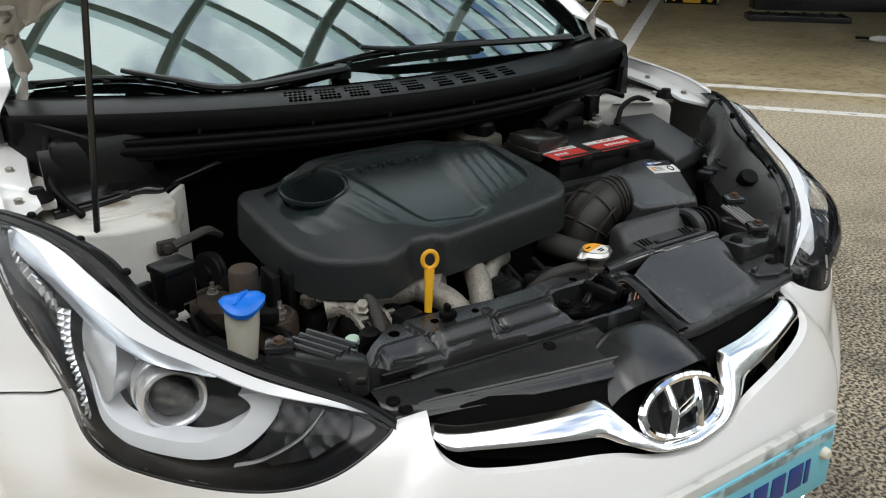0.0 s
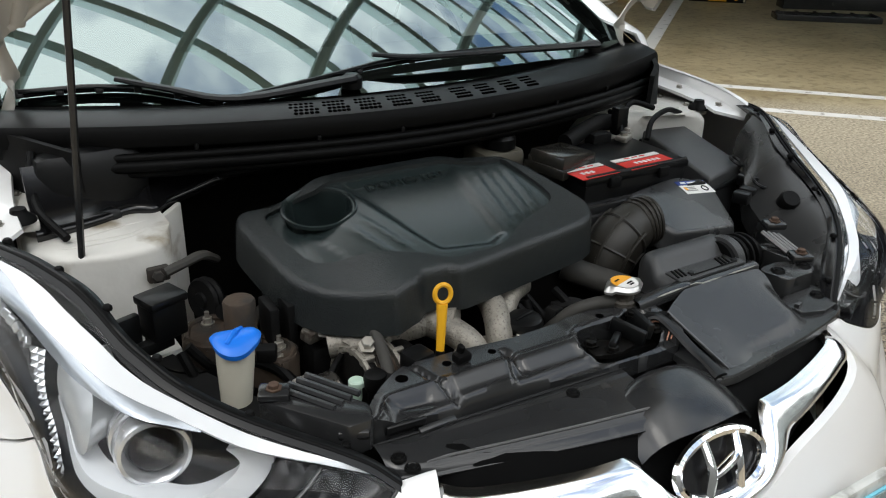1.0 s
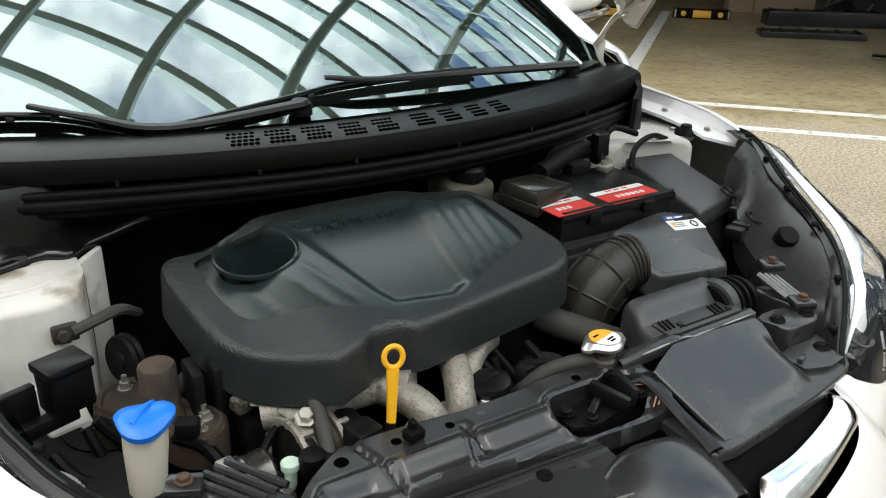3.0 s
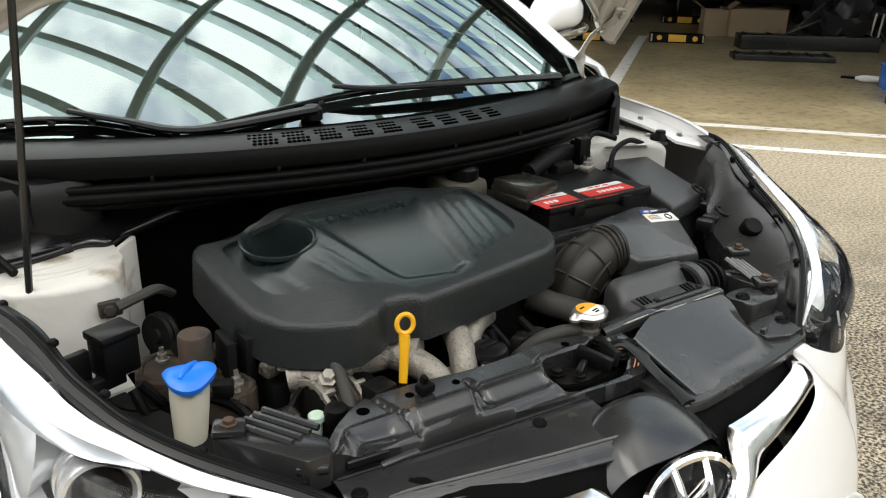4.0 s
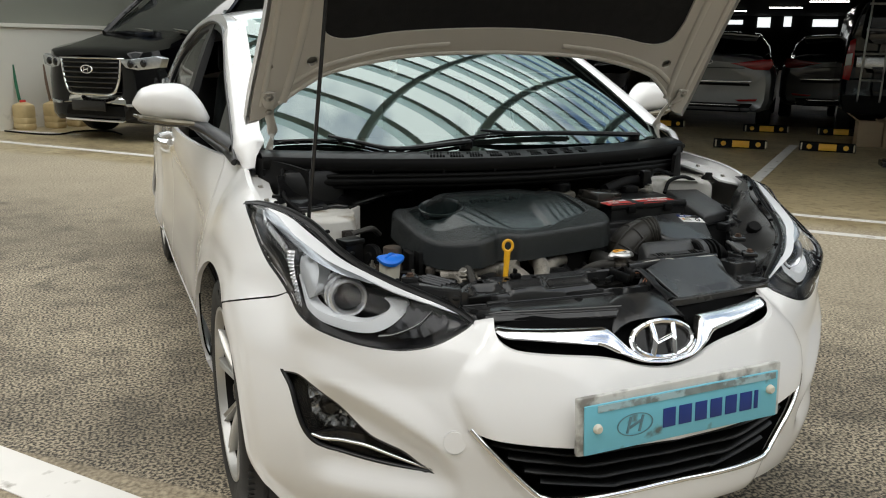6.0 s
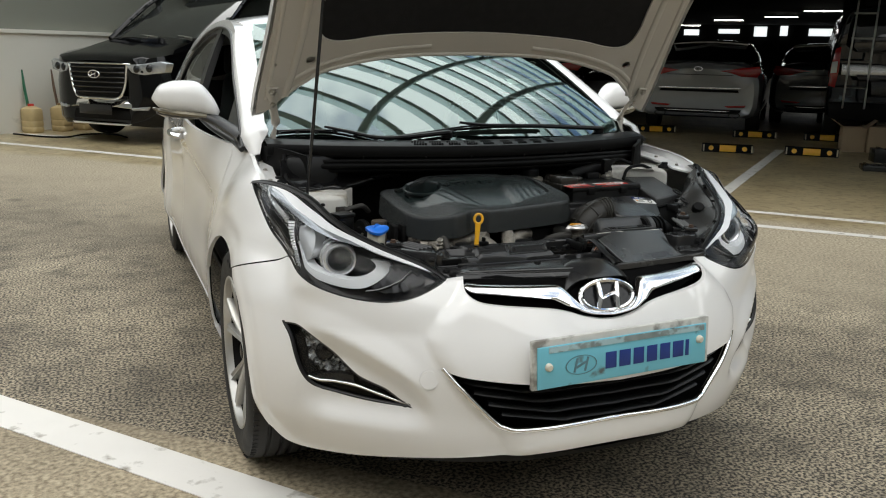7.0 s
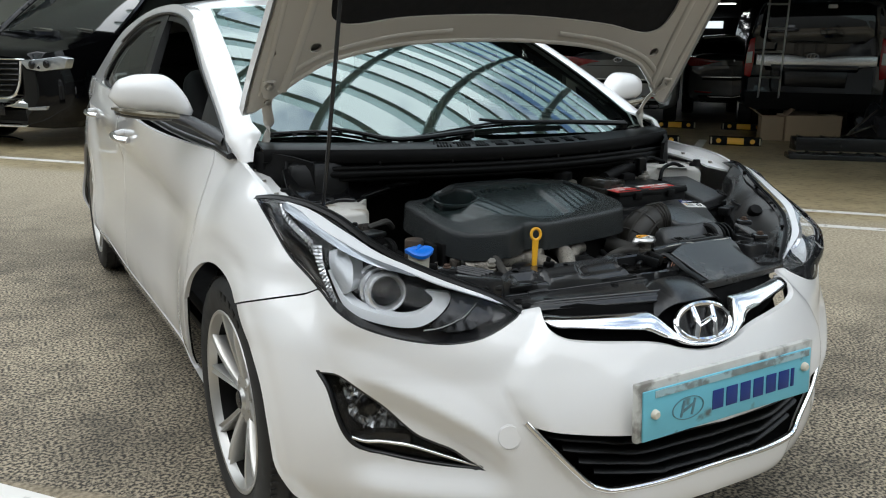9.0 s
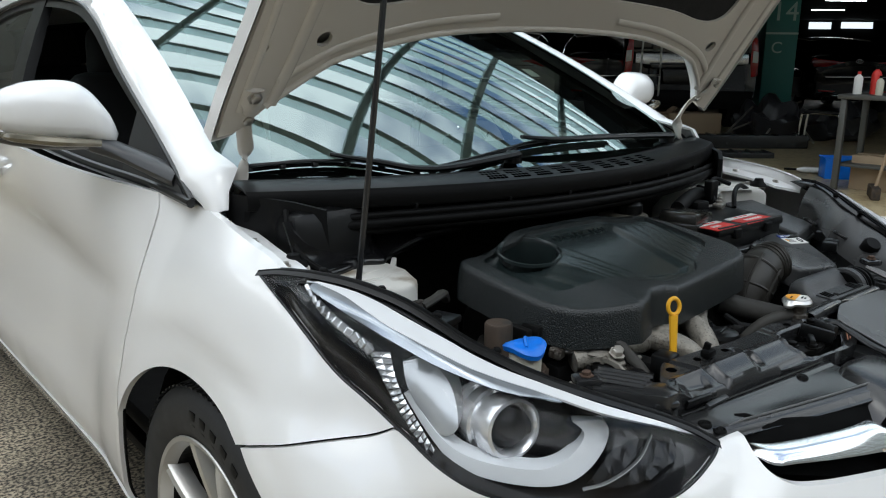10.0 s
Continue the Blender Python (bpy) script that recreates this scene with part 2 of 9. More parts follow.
CABIN = mat("dark_cabin_trim", (0.008, 0.008, 0.0085), 0.7, var=0.2, scale=12, bump=0.2, bscale=300)
GREYCLOTH = mat("grey_headliner", (0.30, 0.29, 0.27), 0.9, var=0.08, scale=20)
LAMPWHITE = mat("white_light_guide", (0.72, 0.73, 0.74), 0.35, var=0.03, scale=20)
LAMPDARK = mat("dark_lamp_bezel", (0.007, 0.007, 0.008), 0.25, var=0.2, scale=14)
WINDSCREEN = glass("windscreen_glass", (0.62, 0.72, 0.66), 0.0, 2.7, (0.84, 1.0, 0.98))
SIDEGLASS = glass("side_window_glass", (0.42, 0.48, 0.46), 0.0, 1.3)
LENS = glass("clear_lamp_lens", (0.93, 0.94, 0.95), 0.0, 1.24)
BULB = glass("projector_lens_glass", (0.30, 0.32, 0.35), 0.0, 1.3)
REDLENS = mat("red_lamp_lens", (0.35, 0.012, 0.012), 0.15, var=0.1, scale=20, coat=0.6)
BLACKPAINT = mat("black_car_paint", (0.002, 0.002, 0.0024), 0.05, var=0.1, scale=4, ior=1.38)
NAVYPAINT = mat("dark_navy_car_paint", (0.005, 0.008, 0.013), 0.08, var=0.1, scale=4)
GREYPAINT = mat("silver_grey_car_paint", (0.22, 0.225, 0.23), 0.3, 0.4, var=0.03, scale=4, coat=1.0)
DARKGLASS = mat("dark_tinted_glass", (0.006, 0.007, 0.008), 0.06, var=0.1, scale=4, coat=0.5)

# ---- the place: ground, lines, garage and canopy ----
A_DIR, B_DIR = Vector((0.71, -0.704, 0)), Vector((0.704, 0.71, 0))


def spot_at(a, b, z=0.0):
    """A point from metres along the bays and away from the yard."""
    return A_DIR * a + B_DIR * b + Vector((0, 0, z))


def ground_material():
    """Worn anti-slip paving near the car, smooth sealed concrete in the garage, grime over both."""
    m = bpy.data.materials.new("worn_garage_floor")
    m.use_nodes = True
    n, l = m.node_tree.nodes, m.node_tree.links
    b = n["Principled BSDF"]
    co = n.new("ShaderNodeTexCoord").outputs["Object"]

    def noise_of(scale, detail=6.0):
        t = n.new("ShaderNodeTexNoise")
        t.inputs["Scale"].default_value, t.inputs["Detail"].default_value = scale, detail
        l.new(co, t.inputs["Vector"])
        return t.outputs["Fac"]

    def ramp_of(fac, lo, hi, c0, c1):
        r = n.new("ShaderNodeValToRGB")
        r.color_ramp.elements[0].position, r.color_ramp.elements[1].position = lo, hi
        r.color_ramp.elements[0].color, r.color_ramp.elements[1].color = (*c0, 1), (*c1, 1)
        l.new(fac, r.inputs["Fac"])
        return r.outputs["Color"]

    def mix_of(fac, c0, c1, kind="MIX"):
        x = n.new("ShaderNodeMix")
        x.data_type, x.blend_type = "RGBA", kind
        l.new(fac, x.inputs["Factor"]) if not isinstance(fac, float) else setattr(x.inputs["Factor"], "default_value", fac)
        l.new(c0, x.inputs["A"])
        l.new(c1, x.inputs["B"])
        return x.outputs["Result"]

    def along(direction, start, soft):
        d = n.new("ShaderNodeVectorMath")
        d.operation = "DOT_PRODUCT"
        l.new(co, d.inputs[0])
        d.inputs[1].default_value = direction
        w = n.new("ShaderNodeMath")
        w.operation = "MULTIPLY_ADD"
        l.new(noise_of(0.9), w.inputs[0])
        w.inputs[1].default_value = soft
        l.new(d.outputs["Value"], w.inputs[2])
        r = n.new("ShaderNodeMapRange")
        r.inputs["From Min"].default_value, r.inputs["From Max"].default_value = start, start + soft
        l.new(w.outputs["Value"], r.inputs["Value"])
        return r.outputs["Result"]

    grit = ramp_of(noise_of(95, 5), 0.42, 0.60, (0.034, 0.029, 0.022), (0.56, 0.49, 0.37))
    stain = ramp_of(noise_of(1.1), 0.35, 0.70, (0.50, 0.48, 0.45), (1.08, 1.05, 1.0))
    blot = ramp_of(noise_of(5.5, 9), 0.30, 0.52, (0.55, 0.55, 0.55), (1, 1, 1))
    drip = ramp_of(noise_of(2.6, 10), 0.26, 0.37, (0.30, 0.30, 0.30), (1, 1, 1))
    near = mix_of(1.0, mix_of(1.0, mix_of(1.0, grit, stain, "MULTIPLY"), blot, "MULTIPLY"), drip, "MULTIPLY")
    tan = ramp_of(noise_of(2.2, 9), 0.30, 0.72, (0.30, 0.235, 0.13), (0.50, 0.42, 0.26))
    scuff = ramp_of(noise_of(14, 6), 0.36, 0.50, (0.62, 0.58, 0.52), (1, 1, 1))
    tan = mix_of(1.0, tan, scuff, "MULTIPLY")
    pale = ramp_of(noise_of(60, 4), 0.33, 0.66, (0.20, 0.168, 0.115), (0.54, 0.465, 0.34))
    mid = mix_of(along((*B_DIR[:2], 0), 3.0, 2.4), near, pale)
    col = mix_of(along((*B_DIR[:2], 0), 4.7, 0.3), mid, tan)
    far = mix_of(along((-0.66, -0.75, 0), -0.10, 0.02), col, mix_of(1.0, pale, stain, "MULTIPLY"))
    l.new(far, b.inputs["Base Color"])
    rg = n.new("ShaderNodeMapRange")
    rg.inputs["To Min"].default_value, rg.inputs["To Max"].default_value = 0.75, 0.34
    l.new(along((*B_DIR[:2], 0), 4.7, 0.6), rg.inputs["Value"])
    l.new(rg.outputs["Result"], b.inputs["Roughness"])
    bp = n.new("ShaderNodeBump")
    bp.inputs["Strength"].default_value, bp.inputs["Distance"].default_value = 0.35, 0.004
    l.new(noise_of(150, 3), bp.inputs["Height"])
    l.new(bp.outputs["Normal"], b.inputs["Normal"])
    return m


GROUND = ground_material()
LINE = mat("worn_white_line_paint", (0.72, 0.70, 0.66), 0.6, var=0.08, scale=6, spot=(0.26, 0.235, 0.19), spotscale=13, spotcut=0.66, bump=0.25, bscale=90)
# near-black bases: the garage's deep shade is put into these two colours
SHADECEIL = mat("shade_black_ceiling", (0.006, 0.006, 0.006), 0.9, var=0.2, scale=0.8, ior=1.1)
SHADEWALL = mat("shade_black_wall", (0.007, 0.0072, 0.007), 0.9, var=0.2, scale=0.8, ior=1.1)
BEIGEWALL = mat("beige_wall_paint", (0.21, 0.21, 0.175), 0.7, var=0.06, scale=0.7)
LOWWALL = mat("cream_wall_paint", (0.74, 0.71, 0.63), 0.6, var=0.06, scale=1.2, spot=(0.40, 0.37, 0.31), spotscale=3, spotcut=0.70)
CANOPY = mat("grey_green_canopy_steel", (0.66, 0.80, 0.80), 0.45, 0.1, var=0.12, scale=3)
TEAL = mat("teal_painted_column", (0.05, 0.24, 0.21), 0.5, var=0.1, scale=2)
TURQ = mat("turquoise_sign", (0.05, 0.50, 0.50), 0.5, var=0.05, scale=3)
TUBELIGHT = glow("fluorescent_tube", (1.0, 0.98, 0.95), 9.0)
FARDAY = glow("far_daylight", (0.9, 0.97, 1.0), 1.15)

bm = bmesh.new()
edge = 90
N = 46
grid(bm, [[(-edge + 2 * edge * i / N, -edge + 2 * edge * j / N, 0) for i in range(N + 1)] for j in range(N + 1)])
tagged(part("ground", bm, GROUND, smooth=False), "worn speckled paving that turns to smooth tan concrete", "floor", kind="structure")


def floor_line(name, corners, label):
    bm = bmesh.new()
    prism(bm, corners, 0.0, 0.003)
    return tagged(part(name, bm, LINE, smooth=False), label, "floor line", kind="structure")


def line_between(name, p, q, w, label="worn white painted line on the floor"):
    p, q = Vector(p), Vector(q)
    s = Vector((-(q - p).y, (q - p).x)).normalized() * (w / 2)
    return floor_line(name, [tuple(p - s), tuple(q - s), tuple(q + s), tuple(p + s)], label)


line_between("floor_line_1", (-2.60, 2.66), (0.9, -1.47), 0.155, "wide scuffed white line with dark specks on paving")
line_between("floor_line_2", (3.30, 3.84), (7.10, -0.06), 0.085)
line_between("floor_line_3", (3.15, 3.16), (6.60, -0.33), 0.085)
line_between("floor_line_4", (3.0, 3.44), (7.20, 6.92), 0.11)
line_between("floor_line_5", (-6.5, 14.2), (3.4, 3.6), 0.11)

# roof slab of the garage, its walls, lamps and far windows
def slab(name, a0, a1, b0, b1, z0, z1, material, label, category):
    bm = bmesh.new()
    prism(bm, [tuple(spot_at(a, b)[:2]) for a, b in ((a0, b0), (a1, b0), (a1, b1), (a0, b1))], z0, z1)
    return tagged(part(name, bm, material, smooth=False), label, category, kind="structure")


slab("ceiling_left", -9.5, -4.2, 9.4, 50.3, 3.0, 3.4, SHADECEIL, "low concrete garage ceiling, its deep shade put into the colour", "ceiling")
# unseen wall, added to stop light leaking into the garage from the side
slab("light_block_garage", 14.3, 40, 5.0, 5.3, 0, 3.0, SHADEWALL, "unseen dark wall added to keep light out of the garage", "wall")
# unseen front part carried towards the yard to shade the parked vehicles
slab("ceiling", -4.2, 40, 5.4, 50.3, 3.0, 3.4, SHADECEIL, "low concrete garage ceiling, its deep shade put into the colour", "ceiling")
slab("wall_back", -9.5, 40, 50, 50.3, 0, 3.0, SHADEWALL, "wall at the far end of the garage, shade put into its colour", "wall")
slab("wall_side", 40, 40.3, 9.2, 62, 0, 3.0, SHADEWALL, "side wall of the garage, shade put into its colour", "wall")
# two unseen walls, added and kept tall to block the low sky
slab("light_block_front", -9.8, 14.3, -9.3, -9.0, 0, 9.0, mat("grey_light_block", (.20, .20, .19), .8, var=.1, scale=.8), "unseen grey wall added across the yard to cut low light", "wall")
slab("light_block_right", 14.0, 14.3, -9.0, 6.6, 0, 8.0, mat("grey_light_block", (.2, .2, .19), .8), "unseen grey wall added beside the yard to cut low light", "wall")
slab("wall_left", -9.8, -9.5, -14, 62, 0, 5.0, BEIGEWALL, "plain beige painted wall behind the parked van", "wall")
slab("wall_low", -9.5, -9.38, -14, 20, 0, 1.32, LOWWALL, "low cream-painted wall with a capping", "wall")
slab("wall_cap", -9.5, -9.34, -14, 20, 1.32, 1.37, LOWWALL, "pale capping of the low wall", "wall")

# ---- the white saloon: body ----
from mathutils import geometry

car = thing("car", "white four-door saloon with its bonnet propped open", "car")

PLAN = [(0, 0), (-.20, .012), (-.42, .08), (-.55, .16), (-.668, .266), (-.755, .385), (-.790, .52), (-.800, .70), (-.812, .95), (-.825, 1.3), (-.84, 2.0),
        (-.84, 2.8), (-.835, 3.5), (-.79, 4.0), (-.70, 4.32), (-.45, 4.47), (0, 4.52)]
LEVELS = (.14, .20, .28, .38, .48, .58, .66, .74, .82, .88, .96)
DEPTHS = {
    0.0: (.115, .050, .010, 0, 0, .035, .09, .17, .28, .40, .55),
    .44: (.120, .055, .016, .005, .005, .04, .085, .17, .28, .40, .55),
    .73: (.120, .058, .018, 0, 0, .022, .050, .080, .180, .30, .43),
    .93: (.10, .045, .014, 0, 0, .012, .036, .055, .135, .24, .34),
    1.25: (.05, .02, .006, 0, 0, .005, .022, .042, .10, .17, .26),
    1.65: (.11, .065, .035, .015, .006, .010, .022, .035, .048, .062, .085),
    3.1: (.12, .07, .035, .014, .008, .012, .015, .018, .025, .045, .085),
    4.6: (.10, .05, .02, .004, .0, .004, .010, .015, .025, .05, .10),
    6.0: (.06, .02, .0, 0, .0, .01, .02, .03, .05, .09, .16),
}


def hermite(x, xs, ys):
    """A smooth curve through (xs, ys) at x; ys may hold one row of values per point of xs."""
    xs, ys = np.asarray(xs, float), np.asarray(ys, float)
    col = (lambda v: v[:, None]) if ys.ndim > 1 else (lambda v: v)
    h = np.diff(xs)
    d = np.diff(ys, axis=0) / col(h)
    m = np.empty_like(ys)
    m[0], m[-1] = d[0], d[-1]
    m[1:-1] = (d[:-1] * col(h[1:]) + d[1:] * col(h[:-1])) / col(h[1:] + h[:-1])
    x = np.clip(np.atleast_1d(np.asarray(x, float)), xs[0], xs[-1])
    k = np.clip(np.searchsorted(xs, x) - 1, 0, len(xs) - 2)
    t, w = col((x - xs[k]) / h[k]), col(h[k])
    return ys[k] * (1 + 2 * t) * (1 - t) ** 2 + m[k] * w * t * (1 - t) ** 2 + ys[k + 1] * t * t * (3 - 2 * t) - m[k + 1] * w * t * t * (1 - t)


PL = np.array(PLAN, float)
PS = np.r_[0, np.cumsum(np.hypot(*np.diff(PL, axis=0).T))]
DK = sorted(DEPTHS)
ZT = np.linspace(.14, .96, 165)
TABLE = np.stack([hermite(ZT, LEVELS, DEPTHS[k]) for k in DK])
# finer form of the wings round the headlamps: rows along the plan, columns up
REFINE_S, REFINE_Z = (0.4, 0.5, 0.6, 0.7, 0.79, 0.88, 0.97, 1.07, 1.2, 1.5), (0.56, 0.62, 0.66, 0.7, 0.75, 0.8, 0.85, 0.96)
REFINE = [(-0.0, -0.0, 0.0, 0.0, -0.0, -0.0, 0.0, 0.0),
          (-0.0, -0.01, -0.009, -0.006, -0.002, 0.005, 0.014, 0.022),
          (-0.0, -0.013, -0.017, -0.013, -0.001, 0.013, 0.027, 0.04),
          (-0.0, -0.012, -0.021, -0.016, 0.003, 0.021, 0.036, 0.049),
          (0.0, -0.013, -0.026, -0.02, 0.006, 0.024, 0.036, 0.045),
          (-0.0, -0.003, 0.003, 0.015, 0.019, 0.026, 0.028, 0.024),
          (-0.0, -0.002, 0.005, 0.024, 0.024, 0.021, 0.01, -0.011),
          (-0.0, -0.01, -0.012, 0.001, 0.0, -0.017, -0.039, -0.055),
          (-0.0, -0.006, -0.007, -0.006, -0.019, -0.045, -0.073, -0.064),
          (-0.0, -0.0, -0.0, -0.0, -0.0, -0.0, -0.0, -0.0)]
RTABLE = np.stack([hermite(ZT, REFINE_Z, row) for row in REFINE])
CREASE_Z, CREASE_S = (.20, .331, .42, .519, .556, .598, .646, .70), (.25, .293, .378, .454, .472, .451, .409, .37)
POCKET = [(.83, .566), (.76, .560), (.70, .550), (.64, .532), (.579, .507), (.53, .483), (.496, .460), (.45, .420), (.413, .385)]


def ease(x):
    x = np.clip(x, 0, 1)
    return x * x * (3 - 2 * x)


def skin(s, z, depth=0.0):
    """The body's surface: s metres round the plan from the nose's middle (minus: the car's left), z up, depth inwards."""
    s, z = np.broadcast_arrays(np.atleast_1d(np.asarray(s, float)), np.atleast_1d(np.asarray(z, float)))
    a = np.abs(s)
    c = hermite(a, PS, PL)
    t = hermite(a + .02, PS, PL) - hermite(np.maximum(a - .02, 0), PS, PL)
    t[a < .02] = (-1, 0)
    t /= np.linalg.norm(t, axis=-1, keepdims=True)
    n = np.stack([t[:, 1], -t[:, 0]], -1)
    row = hermite(a, DK, TABLE) + hermite(a, REFINE_S, RTABLE)
    f = np.clip((z - ZT[0]) / (ZT[1] - ZT[0]), 0, len(ZT) - 1.001)
    k = f.astype(int)
    i = np.arange(len(a))
    d = row[i, k] * (1 - (f - k)) + row[i, k + 1] * (f - k)
    # proud nose within a crease
    edge_s = np.interp(z, CREASE_Z, CREASE_S)
    proud = np.clip((edge_s - a) / 0.060, 0, 1)
    d = d - 0.020 * proud * (2 - proud) * ease((z - .22) / .08) * ease((.75 - z) / .05)
    # scooped pocket beside the fog lamp
    ps, pz = np.array(POCKET).T
    top = np.interp(a, ps[::-1], pz[::-1])
    inside = np.where((a > .43) & (a < .80), (top - z), -1)
    d = d + 0.026 * np.clip(inside / 0.060, 0, 1) * ease((z - .325) / .060) * ease((a - .43) / .09) * ease((.80 - a) / .09)
    d = d - 0.010 * np.clip(1 - np.abs(z - top - .002) / .05, 0, 1) * ease((a - .43) / .08) * ease((.83 - a) / .1)
    # flanks: a rising crease with a hollow under it
    ridge = .735 + .065 * np.clip(a - 1.7, 0, 3)
    d = d + 0.034 * ease((a - 1.5) / .6) * ease((ridge - z) / .05 + .4) * ease((z - .30) / .22) + 0.006 * ease((a - 1.5) / .6) * ease((z - ridge) / .03) * ease((ridge + .10 - z) / .08)
    # flared wheel arches
    for centre in (1.315, 4.02):
        rr = np.hypot(a - centre, z - .322)
        d = d - 0.015 * np.clip(1 - (rr - .43) / .13, 0, 1) * ease((z - .22) / .12) - 0.004 * ease((.40 - rr) / .03)
    p = c + n * (d + depth)[:, None]
    p[:, 0] *= np.where(s < 0, -1, 1)
    return np.column_stack([p, z])


def curve2(*runs, n=5):
    """A closed outline from smooth runs that meet at corners."""
    out = []
    for run in runs:
        pts = smooth_path([(x, y, 0) for x, y in run], n)
        out += [(p.x, p.y) for p in pts[:-1]]
    return out


def inside(poly, x, y):
    hit = False
    for (x0, y0), (x1, y1) in zip(poly, poly[1:] + poly[:1]):
        if (y0 > y) != (y1 > y) and x < (x1 - x0) * (y - y0) / (y1 - y0) + x0:
            hit = not hit
    return hit


def panel(name, outline, material, parent, surface, holes=(), step=0.03, flange=0.012, label="", smooth=50):
    """A sheet cut out of a surface along an outline in its (u, v), with turned-in edges."""
    def fine(poly):
        out = []
        for p, q in zip(poly, poly[1:] + poly[:1]):
            k = max(1, int(math.hypot(q[0] - p[0], q[1] - p[1]) / step + 0.5))
            out += [(p[0] + (q[0] - p[0]) * i / k, p[1] + (q[1] - p[1]) * i / k) for i in range(k)]
        return out
    loops = [fine(outline)] + [fine(h) for h in holes]
    pts, edges = [], []
    for lp in loops:
        base = len(pts)
        pts += lp
        edges += [(base + i, base + (i + 1) % len(lp)) for i in range(len(lp))]
    rim = np.array(pts)
    lo, hi = rim.min(0), rim.max(0)
    for iy, v in enumerate(np.arange(lo[1] + step / 2, hi[1], step * 0.87)):
        for u in np.arange(lo[0] + step / 2 + (iy % 2) * step / 2, hi[0], step):
            if np.min(np.hypot(rim[:, 0] - u, rim[:, 1] - v)) > step * 0.55 and inside(loops[0], u, v) and not any(inside(h, u, v) for h in loops[1:]):
                pts.append((float(u), float(v)))
    vs, es, fs, *_ = geometry.delaunay_2d_cdt([Vector(p) for p in pts], edges, [], 0, 1e-6)
    keep = []
    for f in fs:
        cx, cy = sum(vs[i].x for i in f) / 3, sum(vs[i].y for i in f) / 3
        if inside(loops[0], cx, cy) and not any(inside(h, cx, cy) for h in loops[1:]):
            keep.append(tuple(f))
    uu, vv = np.array([v.x for v in vs]), np.array([v.y for v in vs])
    outer, inner = surface(uu, vv), surface(uu, vv, flange)
    bm = bmesh.new()
    bv = [bm.verts.new(p) for p in outer]
    for f in keep:
        bm.faces.new([bv[i] for i in f])
    if flange:
        count = {}
        for f in keep:
            for i in range(3):
                e = tuple(sorted((f[i], f[(i + 1) % 3])))
                count[e] = count.get(e, 0) + 1
        deep = {}
        for (i, j), c in count.items():
            if c == 1:
                for k in (i, j):
                    if k not in deep:
                        deep[k] = bm.verts.new(inner[k])
                bm.faces.new((bv[i], bv[j], deep[j], deep[i]))
    loose = [v for v in bm.verts if not v.link_faces]
    bmesh.ops.delete(bm, geom=loose, context="VERTS")
    return part(name, bm, material, parent, label, smooth)


def ribbon(name, path, width, height, material, parent, surface=skin, depth=0.0, label="", n=6, closed=False, taper=None):
    """A raised half-round strip laid along a path on a surface."""
    pts = [(p.x, p.y) for p in smooth_path([(a, b, 0) for a, b in path], n)]
    u, v = np.array(pts).T
    base, up = surface(u, v, depth), surface(u, v, depth - height)
    nrm = up - base
    nrm /= np.linalg.norm(nrm, axis=1, keepdims=True)
    tan = np.gradient(base, axis=0)
    side = np.cross(tan, nrm)
    side /= np.linalg.norm(side, axis=1, keepdims=True)
    bm = bmesh.new()
    rows = []
    for i in range(len(base)):
        w = width / 2 * (taper(i / (len(base) - 1)) if taper else 1)
        ring = [base[i] - nrm[i] * .004 - side[i] * w]
        ring += [base[i] + side[i] * w * math.cos(a) * -1 + nrm[i] * height * math.sin(a) for a in np.linspace(0, math.pi, 7)]
        ring += [base[i] - nrm[i] * .004 + side[i] * w]
        rows.append([tuple(p) for p in ring])
    grid(bm, rows, close=True)
    return part(name, bm, material, parent, label)


LAMP_TOP = [(1.203, .845), (1.16, .853), (1.114, .855), (1.058, .848), (.992, .832), (.894, .813), (.792, .792), (.726, .772), (.66, .753), (.596, .738), (.534, .721), (.48, .702), (.44, .684), (.430, .679)]
LAMP_LOW = [(.430, .679), (.446, .668), (.508, .642), (.57, .631), (.636, .632), (.70, .640), (.754, .654), (.802, .673), (.852, .690), (.900, .703), (.926, .712), (1.002, .742), (1.076, .785), (1.142, .819), (1.203, .845)]
FOG = ([(.848, .556), (.822, .525), (.804, .483), (.785, .440), (.764, .412), (.735, .398)], [(.735, .398), (.68, .392), (.60, .385), (.50, .380)], [(.50, .380), (.535, .402), (.568, .424), (.606, .437), (.64, .450), (.68, .478), (.72, .508), (.76, .538), (.80, .556), (.848, .556)])
MOUTH_LOW = [(.434, .491), (.379, .434), (.310, .363), (.282, .348), (.241, .342), (.093, .346), (0, .350)]
MOUTH_TOP = [(0, .452), (.12, .455), (.24, .463), (.36, .478), (.434, .491)]


def flip(run):
    return [(-a, b) for a, b in run[::-1]]


def mirrored(outline):
    return [(-a, b) for a, b in outline]


ARCH = [(1.315 + .347 * math.cos(radians(a)), .322 + .347 * math.sin(radians(a))) for a in range(-20, 201, 10)]
mouth = curve2(MOUTH_TOP, MOUTH_LOW, flip(MOUTH_LOW), flip(MOUTH_TOP))
fog = curve2(*FOG)
